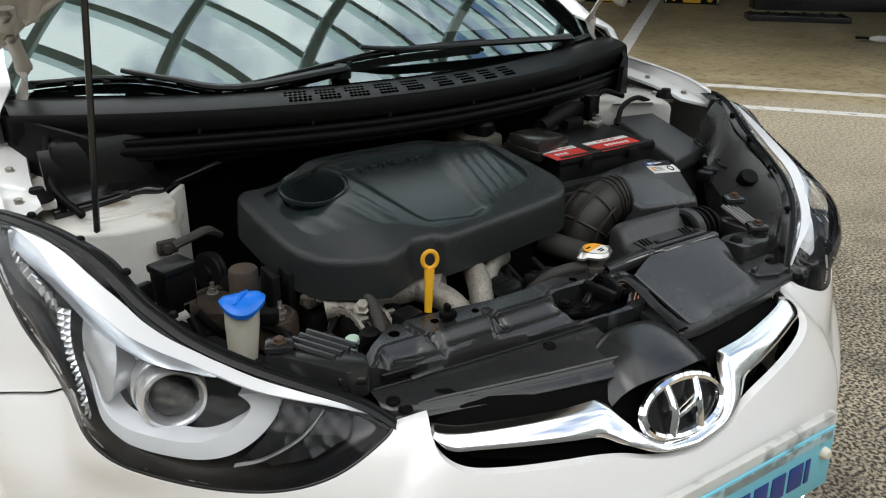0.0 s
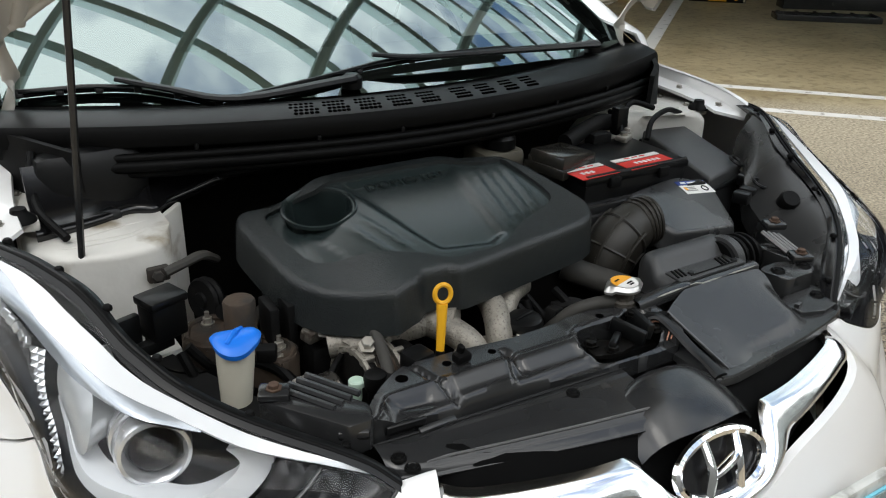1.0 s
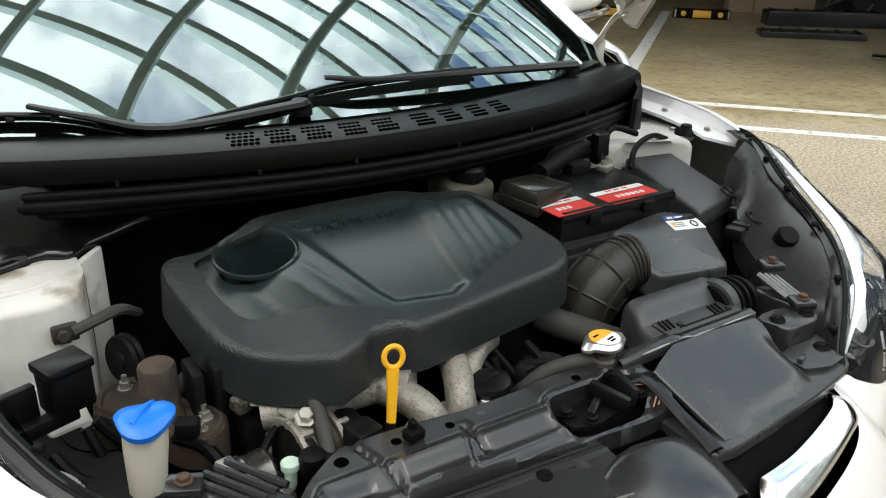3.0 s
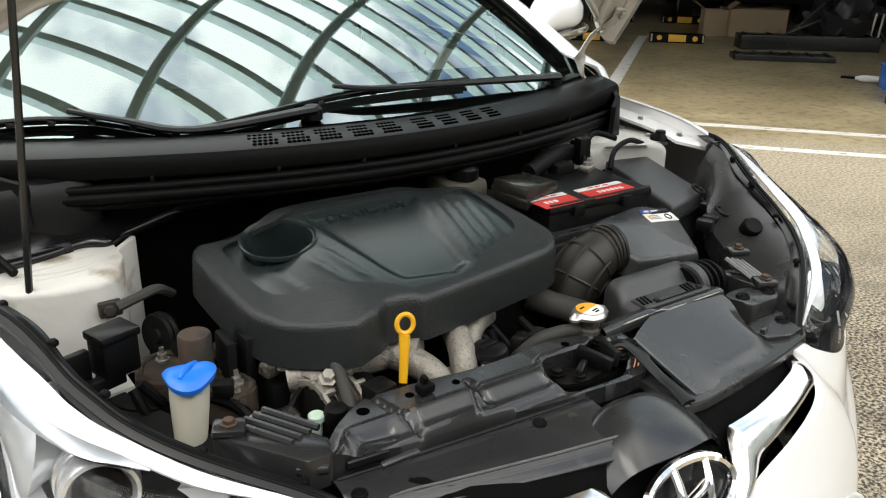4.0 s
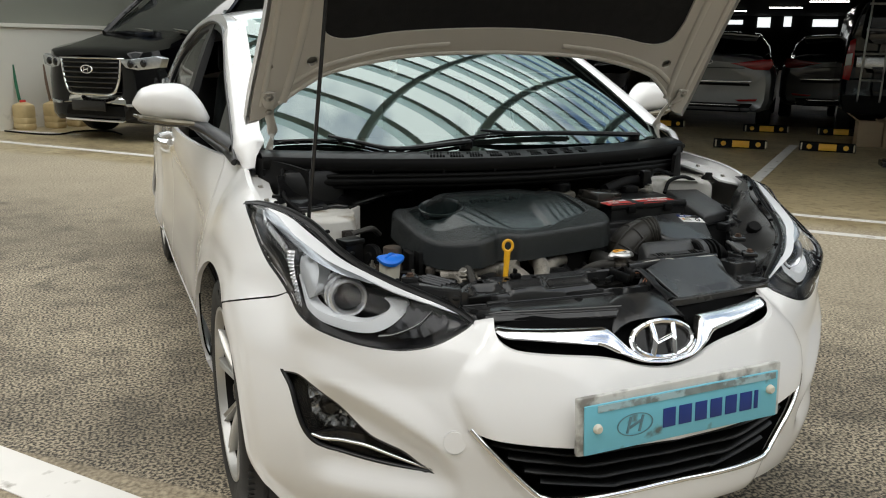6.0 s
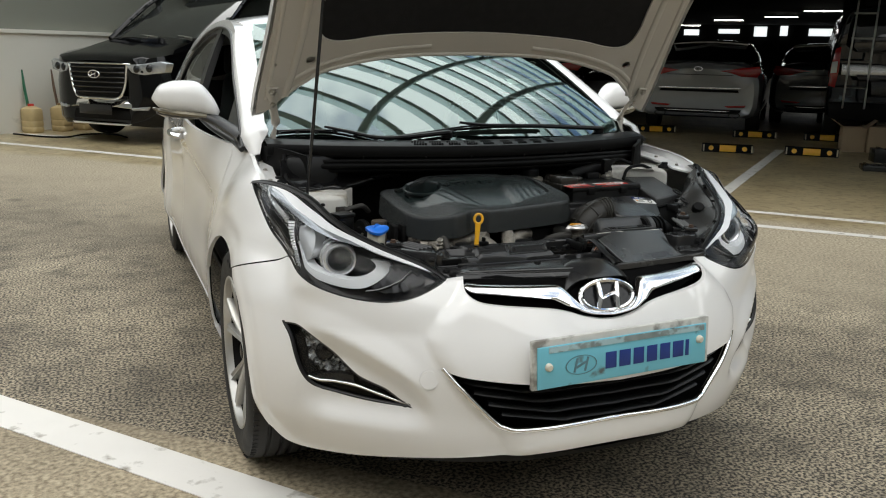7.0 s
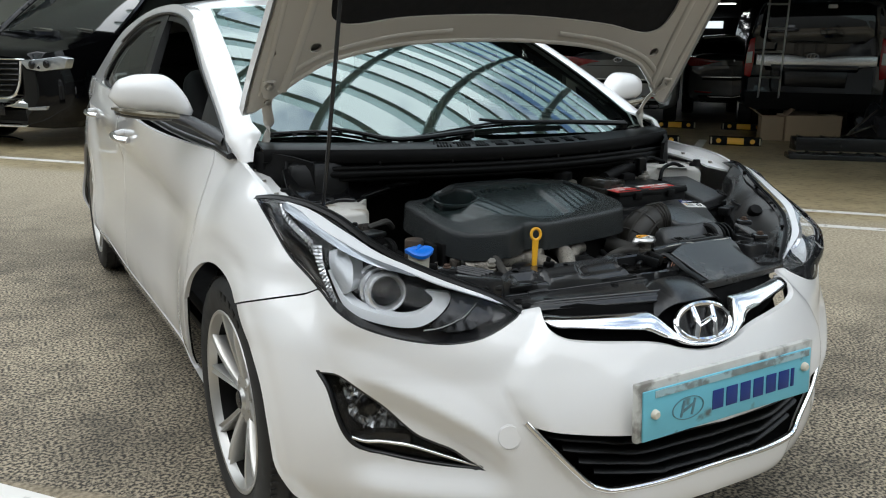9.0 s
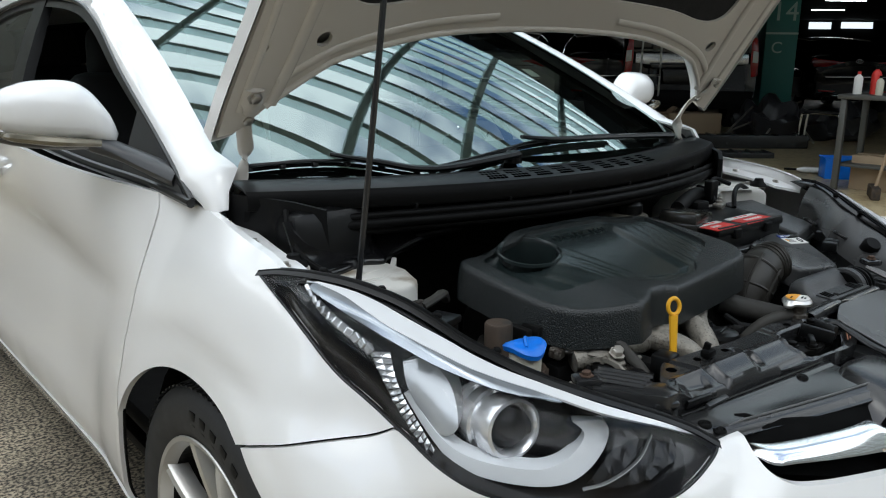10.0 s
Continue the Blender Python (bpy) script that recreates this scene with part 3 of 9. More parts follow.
half = [[(0, .590), (.035, .592), (.075, .600), (.115, .612), (.16, .620), (.22, .625), (.287, .630), (.338, .637), (.370, .652), (.380, .668), (.382, .683)], [(.382, .683), (.430, .679)], LAMP_LOW[:10], [(.902, .699), (.935, .686), (.976, .675), (1.03, .660), (1.088, .642), (1.133, .626)],
        [(1.133, .626), (1.06, .565), (1.0, .49), (.972, .405), (.960, .299), (.94, .25)], [(.94, .25), (.884, .222), (.80, .218), (.66, .232), (.51, .252), (.39, .262), (.31, .268), (.17, .278), (0, .286)]]
bumper_line = curve2(*half, *[flip(r) for r in half[::-1]])
bumper = panel("front_bumper", bumper_line, WHITE, car, skin, [mouth, fog, mirrored(fog)], step=0.010, label="white painted front bumper")

for side in (1, -1):
    k = lambda run: [(side * a, b) for a, b in run]
    fender = curve2(k(LAMP_LOW[9:]), k([(1.203, .845), (1.165, .8525)]), k([(1.165, .8525), (1.22, .868), (1.31, .880), (1.41, .889), (1.47, .894), (1.585, .905)]), k([(1.585, .905), (1.572, .86), (1.58, .73), (1.597, .6), (1.61, .5), (1.64, .38), (1.66, .30), (1.63, .22)]),
                    k([(1.63, .22), (1.60, .22)]), k([(1.60, .22)] + [p for p in ARCH if p[0] > 1.14][1:]), k([(1.148, .625), (1.135, .630)]), k([(1.135, .630), (1.088, .646), (1.03, .664), (.976, .679), (.935, .690), (.900, .703)]))
    panel("front_fender", fender, WHITE, car, skin, step=0.017, label="white painted front wing", smooth=24)
    bm = bmesh.new()
    run = [(p.x, p.y) for p in smooth_path([(q, w, 0) for q, w in [(1.165, .8525), (1.22, .868), (1.31, .880), (1.41, .889), (1.47, .894), (1.56, .902)]], 4)]
    rows = []
    for q, (s_, z_) in enumerate(run):
        p0 = skin(side * s_, z_)[0]
        e_ = min(1, q / 3)
        rows.append([(p0[0] - side * dx * -1, p0[1], p0[2] - dz) for dx, dz in ((0, 0), (.003, .0015), (.006, .006), (.010, .018), (.014, .023), (.030 * e_ + .014, .025), (.046 * e_ + .014, .0265), (.048 * e_ + .014, .032))])
    sheet(bm, rows, .0015 * side)
    flange_ = part("wing_flange", bm, WHITE, car, "white inner flange of the wing")
    for s_, z_ in ((1.22, .868), (1.33, .882), (1.44, .891)):
        bm = bmesh.new()
        p0 = skin(side * s_, z_)[0]
        hexbolt(bm, (p0[0] + side * .034, p0[1], p0[2] - .026), (0, 0, 1), .006, .006)
        part("bolt", bm, STEEL, flange_)
    door = curve2(k([(1.590, .905), (1.577, .86), (1.585, .73), (1.602, .6), (1.615, .5), (1.645, .38), (1.665, .30)]), k([(1.665, .30), (2.2, .30), (2.80, .30)]), k([(2.80, .30), (2.84, .6), (2.86, .955)]), k([(2.86, .955), (2.2, .932), (1.590, .905)]))
    front_door = panel("front_door", door, WHITE, car, skin, step=0.05)
    door2 = curve2(k([(2.865, .955), (2.845, .6), (2.805, .30)]), k([(2.805, .30), (3.55, .30)]), k([(3.55, .30), (3.64, .42), (3.70, .55), (3.82, .68), (3.9, .75), (3.92, .985)]), k([(3.92, .985), (3.4, .97), (2.865, .955)]))
    rear_door = panel("rear_door", door2, WHITE, car, skin, step=0.05)
    arch2 = [(4.02 + .345 * math.cos(radians(a)), .322 + .345 * math.sin(radians(a))) for a in range(200, -21, -10)]
    quarter = curve2(k([(3.925, .985), (3.905, .75), (3.825, .68), (3.705, .55), (3.645, .42), (3.60, .24)]), k([(3.60, .24)] + arch2), k([arch2[-1], (4.45, .22), (5.0, .24), (5.55, .26)]), k([(5.55, .26), (5.55, .96)]), k([(5.55, .96), (5.0, .96), (4.5, .99), (3.925, .985)]))
    panel("rear_quarter_panel", quarter, WHITE, car, skin, step=0.06)
    sill = curve2(k([(1.60, .215), (2.5, .215), (3.62, .215)]), k([(3.62, .215), (3.57, .295)]), k([(3.57, .295), (2.5, .295), (1.63, .295)]), k([(1.63, .295), (1.60, .215)]))
    panel("sill", sill, WHITE, car, lambda s, z, d=0.0: skin(s, z, d - 0.004), step=0.06, label="white side sill")
    for dr, s0 in ((front_door, 2.53), (rear_door, 3.62)):
        bm = bmesh.new()
        pts = skin(side * np.array([s0 - .09, s0 - .05, s0, s0 + .05, s0 + .09]), np.array([.846, .848, .852, .856, .858]), np.array([-.004, -.034, -.042, -.034, -.004]) + 0)
        tube(bm, [tuple(p) for p in pts], 0.014, 10, 5, flat=0.8)
        part("handle", bm, CHROME, dr, "chrome door handle")

# greenhouse: sides, glass, screen and roof
def side_wall(sign):
    def at(y, z, depth=0.0):
        y, z = np.broadcast_arrays(np.atleast_1d(np.asarray(y, float)), np.atleast_1d(np.asarray(z, float)))
        t = (z - .915) / .4
        w = .716 - .110 * t - .050 * t * t + .035 * ease((y - .95) / .8) - .05 * ease((y - 3.0) / 1.3)
        return np.column_stack([sign * (w - depth), y, z])
    return at


PILLAR = [(.985, .893), (1.2, 1.010), (1.5, 1.145), (1.75, 1.262)]
ROOFLINE = [(1.75, 1.262), (1.9, 1.288), (2.2, 1.315), (2.7, 1.30), (3.2, 1.22), (3.6, 1.10), (3.95, 1.0), (4.08, .960)]
BELT = [(4.08, .960), (3.6, .955), (3.0, .94), (2.2, .92), (1.5, .905), (1.15, .895), (.985, .893)]
DLO_UP = [(.97, .905), (1.17, .995), (1.4, 1.095), (1.65, 1.203), (1.9, 1.258), (2.3, 1.28), (2.7, 1.255), (3.05, 1.175), (3.28, 1.08), (3.40, 1.0)]
DLO_LOW = [(3.40, 1.0), (3.36, .975), (3.0, .955), (2.2, .935), (1.5, .92), (.97, .905)]
for sign in (-1, 1):
    wall = side_wall(sign)
    dlo = curve2(DLO_UP, DLO_LOW)
    panel("cabin_side", curve2(PILLAR, ROOFLINE, BELT), WHITE, car, wall, [dlo], step=0.06, flange=0.05, label="white pillars and roof rail round the side windows")
    inner = lambda y, z, d=0.0, wall=wall: wall(y, z, d + .008)
    c = np.array(dlo).mean(0)
    shrink = [(x + (c[0] - x) * .06, y + (c[1] - y) * .11) for x, y in dlo]
    panel("window_frame", dlo, TRIM, car, inner, [shrink], step=0.05, flange=0.03, label="black window surround")
    post = [(2.12, .93), (2.26, .93), (2.31, 1.28), (2.20, 1.28)]
    panel("door_post", post, TRIM, car, lambda y, z, d=0.0, wall=wall: wall(y, z, d + .004), step=0.08, flange=0.02)
    panel("front_side_window", [(.99, .912), (1.22, .92), (1.20, .995), (1.17, .99)], SIDEGLASS, car, lambda y, z, d=0.0, wall=wall: wall(y, z, d + .016), step=0.08, flange=0)
    pane = curve2([(2.28, 1.275), (2.7, 1.255), (3.05, 1.175), (3.28, 1.08), (3.40, 1.0)], [(3.40, 1.0), (3.36, .975), (3.0, .955), (2.28, .94)], [(2.28, .94), (2.28, 1.275)])
    panel("rear_side_window", pane, SIDEGLASS, car, lambda y, z, d=0.0, wall=wall: wall(y, z, d + .016), step=0.1, flange=0)


def screen_point(u, v, depth=0.0):
    """The windscreen: u across from -1 to 1, v up from 0 to 1."""
    u, v = np.broadcast_arrays(np.atleast_1d(np.asarray(u, float)), np.atleast_1d(np.asarray(v, float)))
    bot = np.column_stack([u * .645, .825 + .155 * u * u, .928 + .008 * u * u])
    top = np.column_stack([u * .555, 1.72 + .06 * u * u, 1.318 - .030 * u * u])
    p = bot + (top - bot) * v[:, None]
    p[:, 2] += .024 * np.sin(np.pi * v) * (1 - .3 * u * u)
    p[:, 1] -= .012 * np.sin(np.pi * v)
    p[:, 1] += depth * .45
    p[:, 2] -= depth * .89
    return p


bm = bmesh.new()
grid(bm, [[tuple(p) for p in screen_point(np.linspace(-1, 1, 41), np.full(41, v))] for v in np.linspace(0, 1, 27)])
screen = part("windscreen", bm, WINDSCREEN, car, "clear greenish windscreen")
screen.visible_shadow = False
bm = bmesh.new()
for sgn in (-1, 1):
    grid(bm, [[tuple(p) for p in screen_point(np.array([sgn * .985, sgn * .945]), np.full(2, v), .003)] for v in np.linspace(0, 1, 20)])
grid(bm, [[tuple(p) for p in screen_point(np.linspace(-.98, .98, 30), np.full(30, v), .003)] for v in (0, .035)])
grid(bm, [[tuple(p) for p in screen_point(np.linspace(-.98, .98, 30), np.full(30, v), .003)] for v in (.95, 1)])
part("screen_border", bm, RUBBER, car)
for sign in (-1, 1):
    bm = bmesh.new()
    v = np.linspace(.10, 1, 22)
    e = screen_point(np.full(22, sign * 1.0), v)
    uy, uz = np.array(DLO_UP[:6]).T
    oy = 1.06 + (1.72 - 1.06) * (v - .10) / .90
    o = side_wall(sign)(oy, np.interp(oy, uy, uz) + .006, -.003)
    low_in = [(sign * .676, .920, .893), (sign * .668, .932, .922), (sign * .646, .942, .958), (sign * .642, .965, .962)]
    low_out = [(sign * .702, .934, .876), (sign * .706, .956, .898), (sign * .716, .990, .919), (sign * .719, 1.020, .932)]
    ins, outs = [np.array(p) for p in low_in] + list(e), [np.array(p) for p in low_out] + list(o)
    rows = []
    for i, (p, q) in enumerate(zip(ins, outs)):
        row = []
        for t in np.linspace(0, 1, 9):
            r = p * (1 - t) + q * t
            k = math.sin(math.pi * t) ** .7 * (1 if i > 3 else (.4, .55, .7, .85)[i])
            row.append((r[0] + sign * .012 * k, r[1] - .010 * k, r[2] + .012 * k))
        rows.append(row)
    sheet(bm, rows, 0.006 * sign)
    part("windscreen_pillar", bm, WHITE, car, "white pillar beside the windscreen", smooth=70)
# black strips under the panel gaps, in place of the shade inside them
for side in (1, -1):
    for run in ([(.901, .701), (.935, .688), (.976, .677), (1.03, .662), (1.088, .644), (1.134, .628)], [(1.587, .905), (1.574, .86), (1.582, .73), (1.599, .6), (1.612, .5), (1.642, .38), (1.662, .30)], [(2.862, .955), (2.842, .6), (2.802, .30)]):
        ribbon("gap_shade_strip", [(side * a_, b_) for a_, b_ in run], .010, .001, RUBBER, car, skin, .009)
bm = bmesh.new()
rows = []
for y in np.linspace(1.70, 3.1, 15):
    z = float(hermite(y, [1.70, 1.9, 2.3, 2.8, 3.1], [1.314, 1.346, 1.362, 1.335, 1.280])[0])
    w = float(hermite(y, [1.70, 2.3, 3.1], [.560, .590, .60])[0])
    rows.append([(w * u, y + .05 * u * u * (1 if y < 1.9 else 0), z - .040 * u * u - .012 * u ** 6) for u in np.linspace(-1, 1, 21)])
sheet(bm, rows, 0.02)
part("roof", bm, WHITE, car, "white roof panel")
bm = bmesh.new()
grid(bm, [[((.60 - .06 * v) * u, 3.1 + .78 * v, 1.280 - .28 * v - .04 * u * u) for u in np.linspace(-1, 1, 15)] for v in np.linspace(0, 1, 8)])
part("rear_window", bm, DARKGLASS, car)
bm = bmesh.new()
sheet(bm, [[((.70 - .1 * v) * u, 3.86 + .6 * v, 1.01 + .02 * math.sin(3 * v) - .03 * u * u - .05 * v * v) for u in np.linspace(-1, 1, 15)] for v in np.linspace(0, 1, 8)], 0.02)
part("boot_lid", bm, WHITE, car)

# bonnet, propped open
H0, HD, HN = np.array((0, .94, 1.004)), np.array((0, -.593, .805)), np.array((0, .805, .593))


def bonnet_point(x, h, depth=0.0):
    x, h = np.broadcast_arrays(np.atleast_1d(np.asarray(x, float)), np.atleast_1d(np.asarray(h, float)))
    crown = .034 * (1 - (x / .69) ** 2) - .10 * ease((h - .35) / .7) * ((h - .35).clip(0) / .7)
    return H0 + np.outer(h, HD) + np.outer(crown + depth, HN) + np.outer(x, (1, 0, 0))


REAR = [(-.693, 0), (-.655, .012), (-.610, .060), (-.545, .115), (-.483, .153), (-.334, .190), (-.193, .204), (0, .209)]
SIDE = [(-.693, 0), (-.688, .1), (-.668, .30), (-.655, .5), (-.63, .75), (-.55, .93)]
FRONT = [(-.55, .93), (-.3, 1.03), (0, 1.06)]
hood_line = curve2(REAR, [(-a, b) for a, b in REAR[::-1]], [(-a, b) for a, b in SIDE], [(-a, b) for a, b in FRONT], FRONT[::-1], SIDE[::-1])
hood = panel("bonnet", hood_line, WHITE, car, lambda x, h, d=0.0: bonnet_point(x, h, .030 - d), step=0.05, flange=0.03, label="white bonnet propped open, beige underneath")

# ---- the saloon: front details ----
# bonnet underside, pad, hinges and prop
def ring2(cx, cy, rx, ry, n=14):
    return [(cx + rx * math.cos(2 * math.pi * k / n), cy + ry * math.sin(2 * math.pi * k / n)) for k in range(n)]


PAD = [(-.525, .34), (-.515, .285), (-.485, .262), (-.43, .260), (-.30, .279), (0, .291), (.30, .279), (.43, .260), (.485, .262), (.515, .285), (.525, .34)]
pad_line = curve2(PAD, [(.525, .34), (.50, .6), (.40, .83), (.2, .90), (0, .92), (-.2, .90), (-.40, .83), (-.50, .6), (-.525, .34)])
openings = [pad_line]
for sx in (-1, 1):
    openings += [ring2(sx * .536, .195, .0145, .0145), ring2(sx * .643, .184, .008, .008, 10), ring2(sx * .25, .234, .026, .009)]
inner_line = [(x * .985, h + (.008 if h < .3 else -.01)) for x, h in hood_line]
panel("underside_panel", inner_line, HOODPAINT, hood, lambda x, h, d=0.0: bonnet_point(x, h, d), openings, step=0.035, flange=0.010, label="beige painted bonnet underside")
panel("insulation_pad", [(x * 1.02, .59 + (h - .59) * 1.02) for x, h in pad_line], FELT, hood, lambda x, h, d=0.0: bonnet_point(x, h, .006 + d), step=0.06, flange=0.0, label="black felt insulation pad")
flat_hood = lambda x, h, d=0.0: bonnet_point(x, h, d)
for sx in (-1, 1):
    k = lambda run: [(sx * x, h) for x, h in run]
    ribbon("pressed_rib", k([(.60, .115), (.50, .178), (.34, .222), (.17, .240)]), .016, .004, HOODPAINT, hood, flat_hood)
    ribbon("pressed_rib", k([(.60, .07), (.585, .16), (.57, .30), (.56, .45)]), .022, .006, HOODPAINT, hood, flat_hood)
    ribbon("pressed_rib", k([(.655, .06), (.645, .2), (.63, .42), (.60, .70)]), .014, .004, HOODPAINT, hood, flat_hood)
    bm = bmesh.new()
    pts = [(sx * .641, .876, 1.090), (sx * .640, .893, 1.066), (sx * .630, .945, 1.030), (sx * .618, .968, .985), (sx * .625, .970, .945), (sx * .640, .962, .915), (sx * .655, .975, .89)]
    tube(bm, pts, [.018, .018, .013, .014, .014, .012, .016], 8, 5, flat=.35)
    hinge = part("bonnet_hinge", bm, HOODPAINT, car, "beige steel bonnet hinge")
    for at in ((sx * .641, .878, 1.078), (sx * .634, .925, 1.040)):
        bm = bmesh.new()
        hexbolt(bm, at, (0, -.8, -.6), .009, .008)
        part("bolt", bm, STEEL, hinge)
for arc in (-1, 1):
    ribbon("edge_bead", [(arc * x, h + .006) for x, h in REAR[2:]], .012, .006, HOODPAINT, hood, flat_hood)
bm = bmesh.new()
tube(bm, [(-.599, .659, .74), (-.597, .658, .78), (-.576, .650, 1.0), (-.549, .638, 1.3), (-.540, .634, 1.40), (-.536, .655, 1.425)], .0048, 8, 4)
prop = part("bonnet_prop", bm, SATIN, car, "thin black bonnet prop rod")
bm = bmesh.new()
tube(bm, [(-.545, .6365, 1.34), (-.539, .6338, 1.41)], .009, 10, 1)
part("grip", bm, RUBBER, prop)

# nose: chrome wing, emblem, grilles, plate
nose = lambda s, z, d=0.0: skin(s, z, d)
# near-black sheet: the shade of the gap behind the chrome is its colour
backing = curve2([(.385, .672), (.36, .640), (.235, .615), (.08, .586), (0, .578)], flip([(.385, .672), (.36, .640), (.235, .615), (.08, .586), (0, .578)]), [(-.385, .672), (-.36, .69), (-.2, .675), (0, .67)], [(0, .67), (.2, .675), (.36, .69), (.385, .672)])
panel("upper_grille", backing, mat("grille_gap_shade", (.002, .002, .002), .8, ior=1.15), car, lambda s, z, d=0.0: skin(s, z, d + .040), step=0.03, flange=0.03, label="near-black upper grille sheet behind the chrome wing, the gap's shade in its colour")
# chrome wing: broad arms that taper to the lamps and dip below the badge
WING = [(.380, .669, .378, .664, .006), (.368, .671, .357, .655, 0), (.330, .6695, .32, .6525, 0), (.286, .668, .275, .6490, 0), (.20, .666, .195, .6420, 0), (.14, .6645, .15, .6370, .002), (.116, .6615, .133, .632, .005), (.100, .648, .118, .6255, .002), (.082, .629, .10, .619, 0), (.058, .613, .068, .607, 0), (.03, .608, .033, .6015, 0), (0, .606, 0, .5995, 0)]
fine = hermite(np.linspace(0, 11, 67), np.arange(12.0), np.array(WING))
fine = np.vstack([fine, (fine * (-1, 1, -1, 1, 1))[-2::-1]])
bm = bmesh.new()
rows = []
for su, zu, sl, zl, sink in fine:
    k = np.linspace(0, 1, 9)
    out = np.array([.014, .001, -.0030, -.0048, -.0058, -.0058, -.0042, .001, .014]) + sink * (1 - k) + .009 * float(ease(np.array((abs(su) - .06) / .08)))
    kk = np.array([0, 0, .10, .28, .50, .72, .90, 1, 1])
    rows.append([tuple(q) for q in skin(su + (sl - su) * kk, zu + (zl - zu) * kk, out)])
grid(bm, rows)
part("chrome_wing", bm, mat("brushed_chrome", (.84, .84, .85), .14, 1.0, var=.03, scale=8), car, "chrome wing across the grille", smooth=70)
em = Matrix.Translation((.001, .060, .637)) @ Euler((radians(60), 0, 0)).to_matrix().to_4x4()
bm = bmesh.new()
rows = []
for a in np.linspace(0, 2 * math.pi, 49)[:-1]:
    rows.append([(math.cos(a) * (.0725 + .0068 * math.cos(b)), math.sin(a) * (.0375 + .0068 * math.cos(b)), .007 * math.sin(b)) for b in np.linspace(0, 2 * math.pi, 9)[:-1]])
grid(bm, rows + rows[:1], close=True)
bmesh.ops.remove_doubles(bm, verts=bm.verts, dist=1e-6)
bmesh.ops.transform(bm, matrix=em, verts=bm.verts)
badge = part("badge", bm, CHROME, car, "oval chrome badge")
for run, rad in (([(-.020, .034, .003), (-.023, 0, .009), (-.033, -.031, .003)], [.0062, .0066, .0052]), ([(.033, .031, .003), (.023, 0, .009), (.020, -.034, .003)], [.0052, .0066, .0062]), ([(-.025, -.008, .006), (-.010, -.003, .009), (.010, .003, .009), (.025, .008, .006)], [.0060, .0072, .0072, .0060])):
    bm = bmesh.new()
    tube(bm, [em @ Vector(q) for q in run], rad, 8, 5, flat=.6)
    part("badge_bar", bm, CHROME, badge)
bm = bmesh.new()
lathe(bm, [(0, -.004), (.069, -.004), (.069, -.008), (0, -.008)], em @ Matrix.Diagonal((1, .54, 1, 1)), 40)
part("badge_ground", bm, LAMPDARK, badge)
bm = bmesh.new()
rows = []
for h in np.linspace(0, 1, 19):
    y, z = .192 - .107 * h, .6985 - .003 * h - .022 * h ** 2.6
    w = .078 * math.sqrt(max(.02, 1 - (1 - min(1, h / .34)) ** 2)) + .014 * h
    rows.append([(.004 + w * u, y + .014 * u * u * h, z - .004 * abs(u) ** 2 - .026 * abs(u) ** 5 - .012 * max(0, 1 - h / .14)) for u in np.linspace(-1, 1, 19)])
sheet(bm, rows, .005)
part("badge_cowl", bm, SATIN, car, "smooth black cowl that rises behind the badge")

mouth_back = curve2([(0, .470), (.24, .480), (.445, .500)], [(.445, .500), (.31, .352), (.24, .33), (0, .335)], flip([(.445, .500), (.31, .352), (.24, .33), (0, .335)]), flip([(0, .470), (.24, .480), (.445, .500)]))
lower_grille = panel("lower_grille", mouth_back, DULLBLACK, car, lambda s, z, d=0.0: skin(s, z, d + .070), step=0.05, flange=-.066, label="black lower grille with raked slats")
for z0, e in ((.465, .415), (.440, .385), (.413, .352), (.384, .318), (.358, .285)):
    kink = e - .13
    run = [(e, z0 + .018), (kink + .03, z0 + .004), (kink - .03, z0 - .006), (.10, z0 - .004), (0, z0 - .004)]
    run = run + [(-s, z) for s, z in run[-2::-1]]
    ribbon("slat", run, .016, .022, PLASTIC, lower_grille, skin, .045)
lip = MOUTH_LOW + [(-s, z) for s, z in MOUTH_LOW[-2::-1]]
ribbon("chrome_lip", [(s * .985, z + .004) for s, z in lip], .013, .008, CHROME, lower_grille, skin, .004, "chrome strip round the lower grille", 6)
bm = bmesh.new()
grid(bm, [[tuple(q) for q in skin(np.linspace(-.95, .95, 60), np.full(60, zz), dd)] for zz, dd in ((.262, .012), (.235, .02), (.215, .05), (.205, .12))])
part("chin_spoiler", bm, DULLBLACK, car)
for sx in (-1, 1):
    bm = bmesh.new()
    c = skin(sx * .458, .465)[0]
    e1, e2 = skin(sx * .47, .465)[0], skin(sx * .458, .477)[0]
    nrm = Vector(e1 - c).cross(Vector(e2 - c)).normalized()
    nrm = nrm if nrm.y < 0 else -nrm
    lathe(bm, [(0, .0015), (.0215, .0015), (.0225, .0005), (.0225, -.002), (.0238, -.002), (.0238, .001), (.0245, .001), (.0245, -.004)], disc_at(tuple(c), nrm), 28)
    if sx > 0:
        part("tow_eye_cover", bm, WHITE, bumper, "round white tow eye cover")
    else:
        bm.free()

# plate on its holder
pm = Matrix.Translation((.003, -.028, .515)) @ Euler((radians(-3), radians(-1.3), 0)).to_matrix().to_4x4()
bm = bmesh.new()
box(bm, (0, .010, .006), (.490, .014, .118), .004)
box(bm, (0, .022, 0), (.42, .02, .08), .004)
bmesh.ops.transform(bm, matrix=pm, verts=bm.verts)
holder = part("plate_holder", bm, mat("scuffed_clear_plate_holder", (.55, .55, .52), .35, var=.2, scale=25, spot=(.22, .21, .19), spotscale=18, spotcut=.60), car, "scuffed pale plate holder")
bm = bmesh.new()
